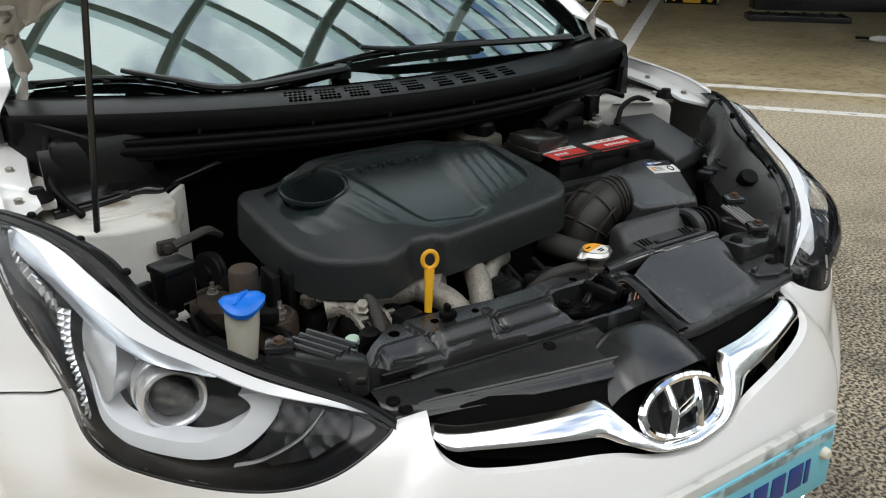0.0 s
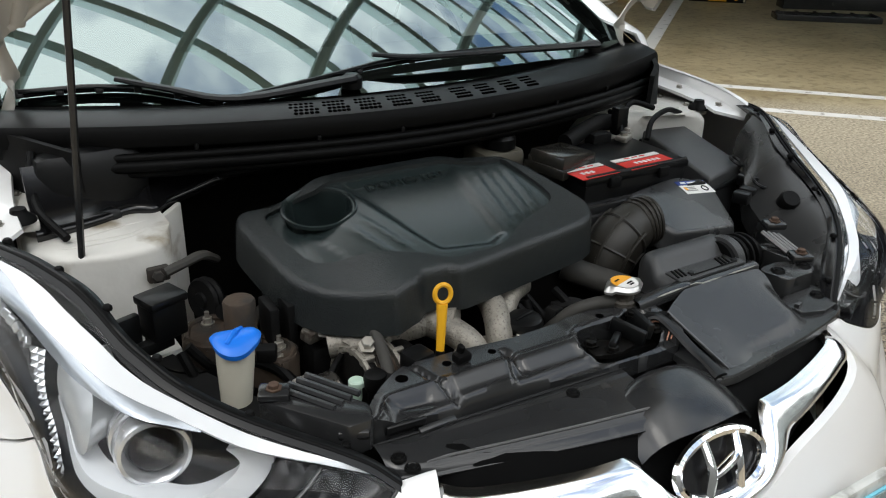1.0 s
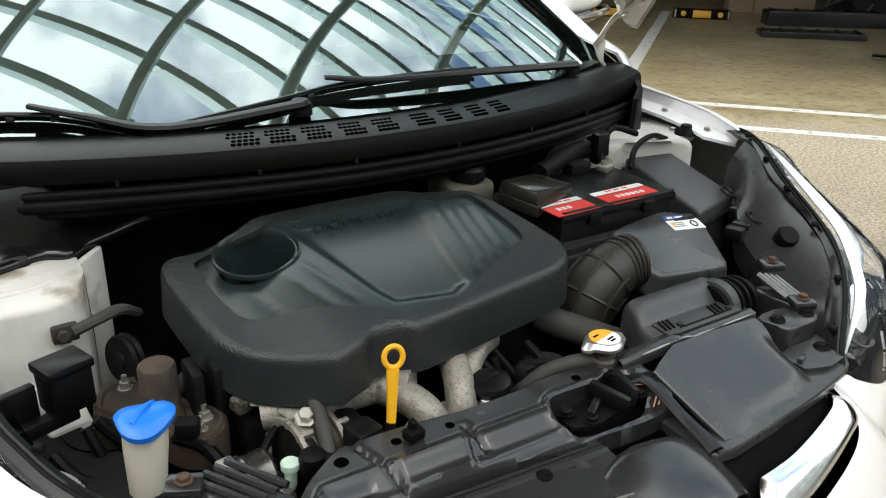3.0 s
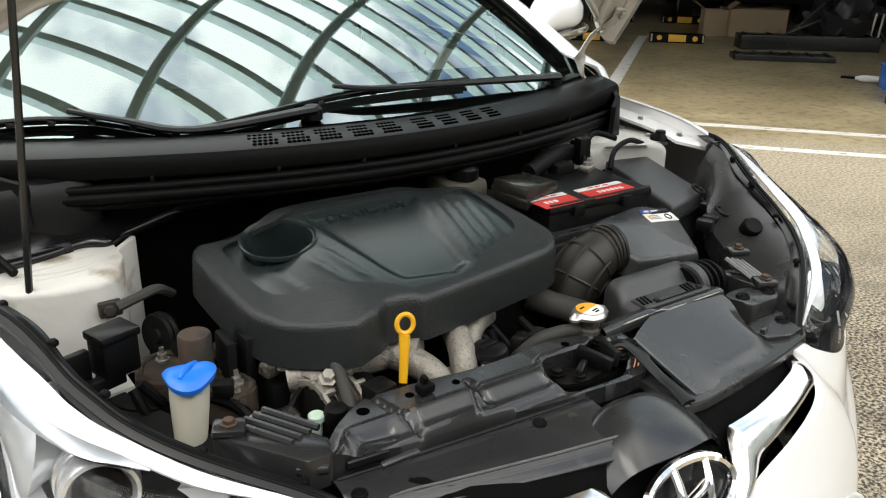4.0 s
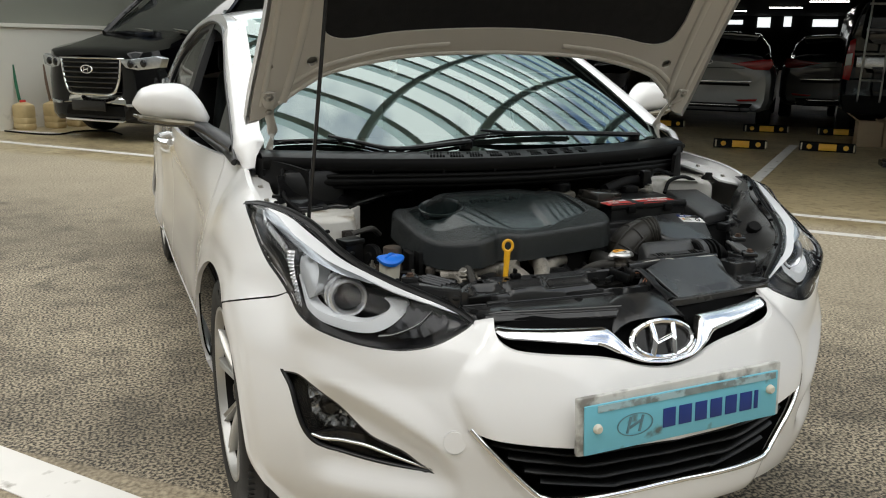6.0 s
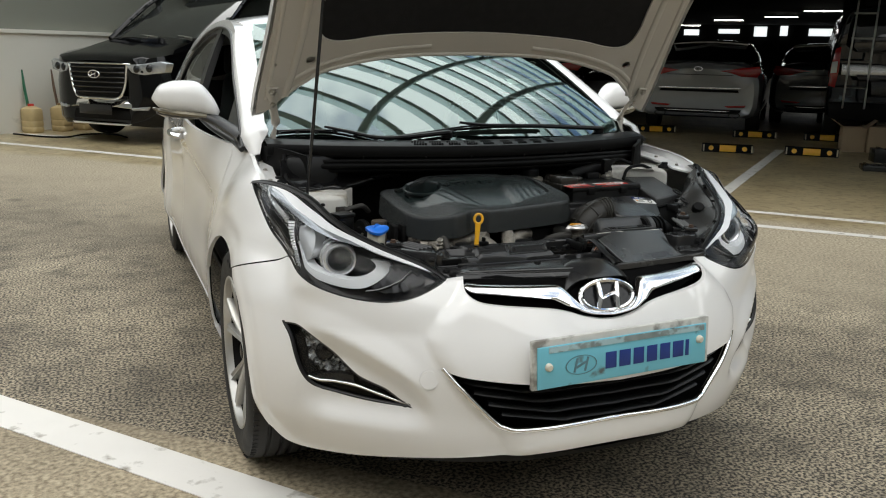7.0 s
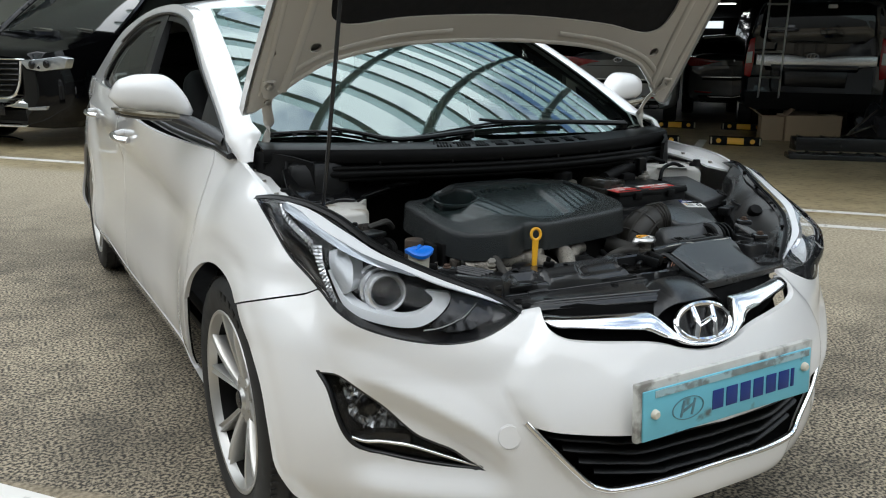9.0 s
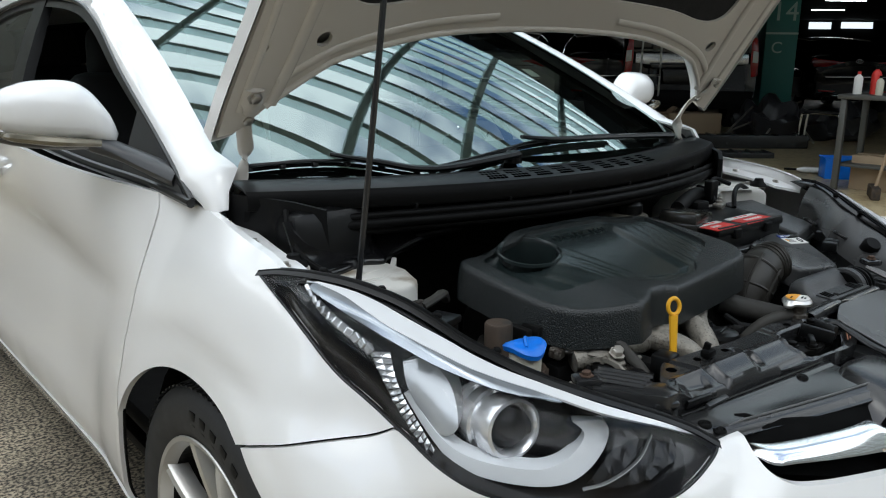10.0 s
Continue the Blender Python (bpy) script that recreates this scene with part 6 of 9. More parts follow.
for path, r in (([(-.33, .46, .69), (-.28, .440, .698), (-.225, .425, .705), (-.185, .415, .712), (-.165, .395, .715)], .019), ([(-.215, .45, .705), (-.195, .415, .708), (-.175, .385, .703), (-.162, .362, .690), (-.158, .352, .670)], .020),
                ([(-.088, .45, .715), (-.096, .415, .716), (-.106, .385, .709), (-.116, .362, .693), (-.120, .353, .670)], .019), ([(-.015, .45, .708), (-.050, .428, .712), (-.080, .402, .704), (-.108, .372, .690)], .0165)):
    bm = bmesh.new()
    tube(bm, path, r, 16, 7)
    part("manifold_runner", bm, CASTING, car, "cast aluminium manifold pipe")
bm = bmesh.new()
prism(bm, cut_corners([(-.205, .335), (-.190, .322), (-.165, .328), (-.140, .322), (-.100, .326), (-.082, .338), (-.088, .362), (-.115, .378), (-.16, .380), (-.195, .365)]), .660, .688, .004)
flange = part("manifold_flange", bm, CASTING, car)
for x, y in ((-.196, .345), (-.139, .338), (-.090, .348)):
    bm = bmesh.new()
    hexbolt(bm, (x, y, .688), (0, 0, 1), .0065, .007)
    part("bolt", bm, STEEL, flange)
bm = bmesh.new()
lathe(bm, [(0, .010), (.016, .010), (.022, .007), (.024, .001), (.022, -.005), (.016, -.009), (.016, -.04)], Matrix.Translation((-.074, .364, .702)) @ Matrix.Diagonal((1.2, 1.2, 1, 1)), 24)
box(bm, (-.074, .364, .713), (.036, .008, .004), .002, (0, 0, 15))
part("oil_filler_cap", bm, PLASTIC, car, "black oil filler cap")

# washer neck, engine mount, pulleys and alternator
bm = bmesh.new()
lathe(bm, [(.0235, .004), (.023, -.02), (.019, -.075), (.014, -.13), (.014, -.16)], Matrix.Translation((-.466, .428, .742)) @ Euler((radians(-6), radians(5), 0)).to_matrix().to_4x4(), 20)
neck = part("washer_filler", bm, MILKY, car, "milky washer filler neck with a blue cap")
bm = bmesh.new()
rows = []
for r, z in ((.0, .010), (.012, .0098), (.020, .008), (.027, .005), (.0305, .001), (.029, -.006), (.024, -.008)):
    rows.append([(-.466 + r * (1 + .09 * math.cos(3 * a)) * math.cos(a), .428 + r * (1 + .09 * math.cos(3 * a)) * math.sin(a), .752 + z + .004 * (math.cos(2 * a) if r > .015 else 0) * r / .031) for a in np.linspace(0, 2 * math.pi, 31)[:-1]])
grid(bm, rows, close=True)
tube(bm, [(-.480, .413, .759), (-.466, .428, .763), (-.452, .443, .759)], [.003, .0045, .003], 8, 5)
part("cap", bm, BLUE, neck, "bright blue cap")
bm = bmesh.new()
prism(bm, cut_corners([(-.500, .575), (-.482, .620), (-.440, .628), (-.410, .590), (-.395, .540), (-.366, .507), (-.364, .476), (-.392, .452), (-.425, .472), (-.448, .525), (-.480, .545)]), .640, .684, .006)
mount = part("engine_mount", bm, RUSTY, car, "rusty engine mount bracket")
bm = bmesh.new()
tube(bm, [(-.490, .578, .684), (-.476, .612, .685), (-.442, .618, .686), (-.418, .586, .686), (-.403, .538, .686), (-.374, .503, .685), (-.374, .478, .684), (-.394, .462, .684), (-.418, .478, .684), (-.440, .528, .684), (-.474, .552, .684), (-.490, .578, .684)], .0042, 6, 3)
part("mount_rim", bm, RUSTY, mount)
bm = bmesh.new()
lathe(bm, [(0, .0), (.0195, .0), (.0215, -.003), (.022, -.05), (.027, -.075)], Matrix.Translation((-.4285, .524, .755)), 24)
part("mount_damper", bm, RUSTY, mount)
bm = bmesh.new()
lathe(bm, [(.055, 0), (.055, -.05), (.045, -.06)], Matrix.Translation((-.48, .555, .675)), 24)
part("mount_rubber", bm, RUBBER, mount)
for p in ((-.453, .604, .684), (-.388, .493, .684), (-.400, .473, .684)):
    bm = bmesh.new()
    lathe(bm, [(0, .020), (.0035, .020), (.0035, .011), (.0065, .011), (.0065, .003), (.010, .003), (.010, 0)], Matrix.Translation(p), 8)
    part("stud_nut", bm, STEEL, mount)
bm = bmesh.new()
bmx = disc_at((-.293, .405, .650), (-1, -.12, .06))
lathe(bm, [(0, .036), (.026, .036), (.046, .028), (.050, .020), (.050, .012), (.046, .010), (.046, -.014), (.050, -.016), (.050, -.030), (.042, -.044), (0, -.044)], bmx, 32)
alt = part("alternator", bm, GRIMESHADE, car, "cast alternator with slotted end frames")
bm = bmesh.new()
lathe(bm, [(.047, .011), (.054, .010), (.054, -.014), (.047, -.015)], bmx, 32)
part("stator", bm, RUSTY, alt, "brown stator ring")
for z0, depth_ in ((.021, .020), (-.026, .018)):
    bm = bmesh.new()
    lathe(bm, [(.050, z0 + depth_ / 2), (.0565, z0 + depth_ / 2), (.0575, z0 + depth_ / 2 - .004), (.0565, z0 + depth_ / 2 - .006), (.050, z0 + depth_ / 2 - .006)], bmx, 32)
    part("end_ring", bm, CASTING, alt)
    for k in range(12):
        bm = bmesh.new()
        a = 2 * math.pi * (k + .3) / 12
        box(bm, (math.cos(a) * .052, math.sin(a) * .052, z0), (.012, .007, depth_), .002, (0, 0, math.degrees(a)))
        bmesh.ops.transform(bm, matrix=bmx, verts=bm.verts)
        part("fin", bm, CASTING, alt)
bm = bmesh.new()
lathe(bm, [(0, .050), (.012, .050), (.012, .056), (.030, .056), (.032, .060), (.031, .064), (.031, .084), (.0325, .087), (.030, .090), (.020, .088), (.016, .074), (0, .074)], bmx, 32)
part("pulley", bm, mat("dull_pulley_steel", (.15, .14, .125), .28, .9, var=.2, scale=40), alt, "dull steel belt pulley")
bm = bmesh.new()
tube(bm, [(-.338, .492, .690), (-.326, .470, .702), (-.312, .448, .703), (-.302, .424, .704), (-.298, .398, .697), (-.300, .375, .675)], [.007, .009, .011, .014, .017, .018], 10, 5, flat=.55)
part("alternator_arm", bm, CASTING, alt, "pale cast bracket arm")
for p in ((-.330, .468, .708), (-.300, .398, .713)):
    bm = bmesh.new()
    hexbolt(bm, p, (-.3, -.4, 1), .009, .010)
    part("bolt", bm, STEEL, alt)
bm = bmesh.new()
box(bm, (-.345, .478, .702), (.030, .022, .018), .004, (10, 5, 25))
part("tensioner_bracket", bm, GRIMYCAST, alt)
bm = bmesh.new()
box(bm, (-.247, .392, .664), (.030, .066, .070), .010, (0, 0, 6))
part("rear_cap", bm, DULLBLACK, alt)
bm = bmesh.new()
tube(bm, [(-.285, .455, .735), (-.284, .42, .728), (-.288, .385, .712), (-.295, .350, .695), (-.300, .325, .66)], .0085, 10, 6)
part("breather_hose", bm, DUSTYRUBBER, car)
bm = bmesh.new()
box(bm, (-.258, .342, .702), (.036, .034, .040), .006, (0, 0, 12))
plug = part("connector", bm, PLASTIC, car, "black connector with a red insert")
bm = bmesh.new()
box(bm, (-.258, .323, .706), (.014, .006, .018), .002, (0, 0, 12))
part("insert", bm, RED, plug)
bm = bmesh.new()
lathe(bm, [(0, .012), (.009, .011), (.014, .007), (.0155, 0), (.014, -.012), (.010, -.02), (.010, -.05)], Matrix.Translation((-.316, .347, .696)), 20)
part("service_port", bm, RUBBER, car, "black service port cap")
bm = bmesh.new()
lathe(bm, [(0, .012), (.006, .012), (.0075, .010), (.0075, .002), (.005, .001), (.005, -.02), (.003, -.03)], Matrix.Translation((-.338, .356, .686)) @ Matrix.Diagonal((1.4, 1.4, .9, 1)), 14)
part("service_port", bm, mat("pale_green_plastic", (.42, .55, .45), .5, var=.1), car, "pale green service port cap")
bm = bmesh.new()
tube(bm, [(-.342, .346, .665), (-.37, .34, .655), (-.40, .36, .65), (-.41, .42, .64)], .009, 8, 5)
tube(bm, [(-.313, .318, .66), (-.33, .30, .65), (-.36, .30, .645)], .010, 8, 5)
part("coolant_pipe", bm, DUSTYRUBBER, car)
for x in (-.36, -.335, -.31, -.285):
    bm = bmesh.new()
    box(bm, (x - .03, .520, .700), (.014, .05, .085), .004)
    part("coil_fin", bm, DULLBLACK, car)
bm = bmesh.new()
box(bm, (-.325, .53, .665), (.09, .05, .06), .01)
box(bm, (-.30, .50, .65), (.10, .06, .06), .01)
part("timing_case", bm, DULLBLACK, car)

bm = bmesh.new()
lathe(bm, [(0, .016), (.016, .016), (.020, .012), (.046, .012), (.050, .006), (.046, 0), (.050, -.006), (.046, -.012), (0, -.012)], disc_at((-.440, .650, .700), (-.9, -.4, .1)) @ Matrix.Diagonal((.66, .66, .8, 1)), 36)
part("belt_pulley", bm, DULLBLACK, car)

# relays, straps and hoses on the right side of the bay
bm = bmesh.new()
box(bm, (-.522, .552, .742), (.050, .040, .056), .005, (0, 0, 18))
relay = part("relay_box", bm, PLASTIC, car, "small black relay box on a bracket")
for name_, at, size in (("relay_lid", (-.522, .550, .770), (.054, .044, .012)), ("bracket_arm", (-.575, .540, .732), (.046, .012, .050)), ("bracket_arm", (-.548, .535, .710), (.07, .016, .018))):
    bm = bmesh.new()
    box(bm, at, size, .003, (0, 0, 20))
    part(name_, bm, PLASTIC, relay)
for path in ([(-.512, .52, .70), (-.50, .50, .66), (-.49, .51, .62)], [(-.50, .53, .70), (-.475, .52, .665), (-.46, .55, .64)]):
    bm = bmesh.new()
    tube(bm, path, .007, 8, 5)
    part("wiring", bm, RUBBER, relay)
bm = bmesh.new()
tube(bm, [(-.498, .624, .768), (-.470, .628, .774), (-.440, .645, .773), (-.415, .668, .752)], [.009, .008, .009, .008], 8, 5, flat=.8)
strap = part("ground_strap", bm, DUSTYRUBBER, car, "brown taped earth strap bolted to the tower")
bm = bmesh.new()
box(bm, (-.506, .629, .766), (.030, .012, .022), .003, (0, 0, 4))
hexbolt(bm, (-.508, .624, .766), (-.1, -1, .15), .008, .008)
part("terminal", bm, RUSTY, strap)
for path, r, mt in (([(-.43, .60, .70), (-.41, .64, .68), (-.40, .70, .66)], .012, RUBBER), ([(-.44, .56, .65), (-.40, .60, .66), (-.36, .64, .665), (-.33, .66, .67)], .010, DUSTYRUBBER), ([(-.42, .66, .60), (-.40, .60, .60), (-.43, .55, .58)], .014, RUBBER)):
    bm = bmesh.new()
    tube(bm, path, r, 10, 5)
    part("hose", bm, mt, car)
bm = bmesh.new()
tube(bm, [(-.446, .80, .79), (-.42, .84, .80), (-.36, .815, .825), (-.28, .79, .835)], .006, 8, 5)
part("bulkhead_wire", bm, DULLBLACK, car)
bm = bmesh.new()
lathe(bm, [(0, .014), (.018, .013), (.022, .006), (.022, -.02)], Matrix.Translation((-.555, .395, .700)), 16)
part("lamp_rear_cap", bm, PLASTIC, car)
bm = bmesh.new()
prism(bm, [(-.58, .62), (-.55, .47), (-.49, .37), (-.42, .30), (-.39, .32), (-.45, .41), (-.49, .51), (-.53, .62)], .655, .672, .004)
part("lamp_support_panel", bm, DULLBLACK, car)

# wiring, pipes and fittings low in front of the engine
CLUTTER = (([(-.36, .40, .66), (-.34, .42, .68), (-.31, .44, .69), (-.28, .455, .70)], .005, RUBBER), ([(-.40, .43, .66), (-.37, .40, .655), (-.34, .38, .66), (-.30, .375, .665)], .006, DULLBLACK),
           ([(-.05, .41, .70), (-.04, .385, .68), (-.045, .36, .65), (-.03, .345, .62)], .006, RUBBER), ([(-.02, .43, .70), (-.005, .40, .67), (-.012, .375, .64), (.01, .35, .61)], .0055, RUBBER),
           ([(-.06, .42, .69), (-.02, .41, .675), (.02, .40, .66), (.05, .385, .655)], .006, DULLBLACK), ([(.03, .425, .70), (.035, .395, .685), (.03, .37, .66), (.04, .35, .63)], .007, RUBBER),
           ([(-.43, .47, .69), (-.40, .46, .67), (-.385, .43, .65), (-.38, .40, .62)], .008, RUBBER), ([(-.30, .36, .68), (-.28, .35, .655), (-.275, .34, .62)], .006, DUSTYRUBBER),
           ([(-.55, .50, .69), (-.53, .47, .67), (-.50, .46, .66), (-.47, .47, .64)], .007, RUBBER), ([(-.585, .52, .70), (-.57, .49, .68), (-.56, .45, .66), (-.53, .41, .65)], .006, RUBBER))
for path, r, mt in CLUTTER:
    bm = bmesh.new()
    tube(bm, path, r, 8, 6)
    part("wiring", bm, mt, car)
for at, size, turn, mt in (((-.300, .345, .690), (.026, .022, .020), (10, 0, 30), DULLBLACK), ((-.375, .375, .660), (.030, .026, .018), (0, 15, -20), RUSTY), ((-.245, .385, .665), (.030, .022, .026), (0, 0, 15), GRIMESHADE), ((-.010, .375, .690), (.024, .018, .026), (0, 10, 20), DULLBLACK), ((.015, .345, .680), (.020, .020, .020), (0, 0, 40), PLASTIC),
                           ((-.415, .465, .700), (.026, .020, .020), (0, 0, -25), DULLBLACK), ((-.530, .560, .715), (.030, .018, .028), (0, 0, 20), RUBBER), ((-.360, .335, .665), (.022, .030, .014), (0, 8, 10), CASTING), ((-.395, .395, .680), (.020, .020, .024), (0, 0, 10), STEEL)):
    bm = bmesh.new()
    box(bm, at, size, .003, turn)
    part("fitting", bm, mt, car)
bm = bmesh.new()
lathe(bm, [(.020, .030), (.046, .030), (.050, .024), (.044, .018), (.050, .012), (.044, .006), (.050, 0), (.046, -.006), (.020, -.006)], disc_at((.045, .400, .640), (-.5, -.8, .2)), 32)
part("belt_pulley", bm, DULLBLACK, car)

# radiator support, latch and shields
WELL = cut_corners([(-.052, .281), (-.064, .254), (-.055, .229), (-.030, .221), (.040, .219), (.068, .236), (.070, .266), (.046, .288), (.020, .278)])


def beam_point(x, y, depth=0.0):
    """The beam: a flat strip at the back, a face that falls forward, pressings on that face."""
    x, y = np.broadcast_arrays(np.atleast_1d(np.asarray(x, float)), np.atleast_1d(np.asarray(y, float)))
    crest = .268 - .030 * ease((-.335 - x) / .035)
    z = .7235 - .0125 * ease((crest - y) / .030) - .010 * ease((.236 - y) / .010) - .006 * ease((-.33 - x) / .06)
    z = z + .0030 * (1 - ease(np.abs(y - crest) / .0045)) * (1 - ease((x + .262) / .012)) - .0030 * ease((y - crest - .004) / .006) * (1 - ease((x + .06) / .02))
    slant = x - .22 * (.27 - y)
    face = within([(-.262, .229), (-.258, .266), (-.172, .268), (-.181, .234)], x, y)
    z = z + .0065 * ease(face / .005 + .4) - .0055 * (1 - ease(np.abs(slant + .270) / .006))
    z = z - .007 * (1 - ease(np.abs(x + .160) / .007)) * ease((y - .235) / .02) * (1 - ease((y - .288) / .008))
    z = z - .0045 * ease(within([(-.340, .246), (-.335, .262), (-.285, .262), (-.290, .240)], x, y) / .008)
    lip = -within(WELL, x, y)
    z = z + .0035 * (1 - ease(np.abs(lip - .005) / .005))
    return np.column_stack([x, y, z - depth])


beam_line = cut_corners([(-.376, .238), (-.343, .236), (-.261, .229), (-.16, .230), (-.066, .216), (.037, .210), (.088, .214), (.098, .300), (.069, .318), (-.039, .314), (-.137, .311), (-.21, .320), (-.295, .323), (-.345, .288), (-.378, .255)], .12)
beam = panel("radiator_support", beam_line, SATIN, car, beam_point, [WELL], step=0.0045, flange=0.040, label="glossy black radiator support beam with pressings", smooth=50)
# black plate and discs put the shade of well and drain holes into colour
SHADEBLACK = mat("recess_shade", (.002, .002, .002), .9, ior=1.1)
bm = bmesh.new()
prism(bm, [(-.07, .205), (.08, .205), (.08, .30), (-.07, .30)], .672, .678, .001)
part("latch_well", bm, SHADEBLACK, beam)
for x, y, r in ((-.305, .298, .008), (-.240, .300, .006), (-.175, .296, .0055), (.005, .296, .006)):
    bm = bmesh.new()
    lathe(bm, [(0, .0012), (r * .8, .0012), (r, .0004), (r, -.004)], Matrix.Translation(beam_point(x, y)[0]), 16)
    part("hole_shade_disc", bm, SHADEBLACK, beam)
bm = bmesh.new()
box(bm, (-.222, .294, .728), (.022, .016, .012), .003, (0, 0, 8))
box(bm, (-.222, .297, .736), (.007, .010, .016), .002, (12, 0, 8))
part("harness_clip", bm, RUBBER, beam)
bm = bmesh.new()
box(bm, (-.335, .232, .7055), (.050, .005, .014), .002, (18, 0, -4))
part("edge_clip", bm, PLASTIC, beam)

# the latch in its well
bm = bmesh.new()
prism(bm, cut_corners([(-.050, .240), (-.045, .268), (-.012, .270), (.004, .252), (.016, .272), (.030, .268), (.022, .236), (-.020, .228)]), .700, .706, .0015)
latch = part("bonnet_latch", bm, GRIMESHADE, car, "black bonnet latch in its well")
for at, size, turn in (((.018, .252, .718), (.010, .052, .022), (8, 0, 24)), ((.044, .256, .720), (.012, .050, .024), (0, 12, -12)), ((-.010, .246, .714), (.034, .010, .014), (0, 0, 35))):
    bm = bmesh.new()
    box(bm, at, size, .003, turn)
    part("latch_plate", bm, PLASTIC, latch)
for p in ((-.038, .262, .708), (.046, .276, .724), (.060, .245, .712), (-.020, .238, .707)):
    bm = bmesh.new()
    hexbolt(bm, p, (0, 0, 1), .0075, .006)
    part("bolt", bm, GRIMESHADE, latch)
bm = bmesh.new()
tube(bm, [(.048, .262, .722), (.068, .252, .728), (.080, .228, .716), (.083, .195, .702), (.082, .165, .696), (.080, .140, .690)], [.007, .009, .009, .0085, .009, .011], 8, 6, flat=.5)
part("release_lever", bm, PLASTIC, latch)
for dx in (0, .008):
    bm = bmesh.new()
    tube(bm, [(.048 + dx, .262, .716), (.068 + dx, .246, .722), (.074 + dx, .232, .716), (.060 + dx, .220, .708)], .0012, 5, 5)
    part("cable", bm, mat("copper_wire", (.35, .16, .10), .5, .5, var=.1), latch)

# shield between beam and grille


def shield_point(u, v, depth=0.0):
    """u along the car's width, v from the back edge to the front edge."""
    u, v = np.broadcast_arrays(np.atleast_1d(np.asarray(u, float)), np.atleast_1d(np.asarray(v, float)))
    yb = np.interp(u, [-.376, -.30, -.10, -.005], [.234, .230, .222, .220])
    yf = np.interp(u, [-.376, -.372, -.333, -.223, -.145, -.048, -.02], [.200, .190, .172, .147, .130, .112, .110])
    z = .693 - .002 * v - .009 * v ** 3
    rim = 1 - ease(np.abs(v - .80) / .045)
    z = z + .0035 * rim * ease((u + .345) / .03) - .006 * ease((v - .90) / .05)
    z = z + .0025 * (1 - ease(np.abs(v - .14) / .035)) * ease((u + .33) / .05)
    z = z - .003 * np.sin(np.clip((u + .33) / .27, 0, 1) * math.pi) * np.sin(np.clip((v - .2) / .55, 0, 1) * math.pi)
    return np.column_stack([u, yb + (yf - yb) * v, z - depth])


bm = bmesh.new()
sheet(bm, [[tuple(shield_point(u, v)[0]) for v in np.linspace(0, 1, 33)] for u in np.linspace(-.376, -.026, 48)], .004)
shield = part("radiator_shield", bm, SATIN, car, "flat glossy black shield over the radiator", smooth=60)
bm = bmesh.new()
tube(bm, [tuple(shield_point(u, .80)[0] + np.array((0, 0, .0004))) for u in np.linspace(-.335, -.030, 14)], [.0008] + [.0017] * 12 + [.0024], 6, 2)
part("worn_edge", bm, mat("worn_grey_edge", (.10, .10, .10), .35, var=.4, scale=60), shield, "scuffed grey front ridge")
bm = bmesh.new()
tube(bm, [tuple(shield_point(u, .05)[0] + np.array((0, 0, .0015))) for u in np.linspace(-.372, -.010, 12)], .0016, 6, 2)
part("back_edge", bm, SATIN, shield)
for u, v in ((-.115, .20), (-.360, .60), (-.352, .88), (-.036, .55)):
    bm = bmesh.new()
    lathe(bm, [(0, .0035), (.0035, .0035), (.0045, .0018), (.0065, .0018), (.0075, .003), (.0090, .001), (.0095, -.001)], Matrix.Translation(shield_point(u, v)[0]), 18)
    part("push_rivet", bm, RUBBER, shield)
bm = bmesh.new()
box(bm, (-.296, .228, .6955), (.050, .008, .006), .002, (20, 0, 2))
part("clip_rail", bm, DUSTBLACK, shield)

# air intake duct: a flat tray with a wedge-shaped lid
bm = bmesh.new()
tray = cut_corners([(.068, .172), (.074, .136), (.105, .132), (.181, .140), (.285, .153), (.374, .172), (.402, .196), (.425, .250), (.394, .289), (.303, .292), (.132, .285), (.086, .279), (.070, .225)], .08, 2)
prism(bm, tray, .676, .688, .003)
duct = part("air_duct", bm, DUSTBLACK, car, "broad black air intake duct")
bm = bmesh.new()
tube(bm, [(.080, .138, .6885), (.105, .135, .689), (.181, .143, .689), (.285, .156, .689), (.372, .175, .689), (.400, .200, .689)], .0028, 6, 4)
part("front_lip", bm, DUSTBLACK, duct)


def lid_point(x, y, depth=0.0):
    x, y = np.broadcast_arrays(np.atleast_1d(np.asarray(x, float)), np.atleast_1d(np.asarray(y, float)))
    z = .689 + .352 * (y - .148)
    edge_in = within(LID, x, y)
    inner_tip = ease((x - .135) / .05)
    z = z - (.012 * inner_tip) * (1 - ease(edge_in / .022)) * ease((.262 - y) / .03)
    z = z + .0012 * np.sin(x * 21 + y * 9)
    return np.column_stack([x, y, np.maximum(z, .687) - depth])


LID = [(.106, .147), (.195, .153), (.262, .160), (.306, .178), (.304, .228), (.306, .277), (.150, .281), (.094, .257)]
panel("duct_lid", cut_corners(LID, .05, 2), DUSTBLACK, duct, lid_point, step=0.009, flange=0.006, label="flat sloping lid of the duct", smooth=50)
bm = bmesh.new()
for run in ([(.150, .2815), (.306, .2775)], [(.306, .2775), (.304, .228), (.306, .178)]):
    grid(bm, [[(x, y, float(lid_point(x, y)[0][2]) - .001) for x, y in run], [(x, y, .686) for x, y in run]])
part("lid_wall", bm, DUSTBLACK, duct)
# only this wall is black: the shade under the lid's edge painted in
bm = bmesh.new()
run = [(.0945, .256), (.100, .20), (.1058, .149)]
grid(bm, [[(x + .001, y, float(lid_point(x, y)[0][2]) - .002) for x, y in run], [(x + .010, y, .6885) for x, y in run]])
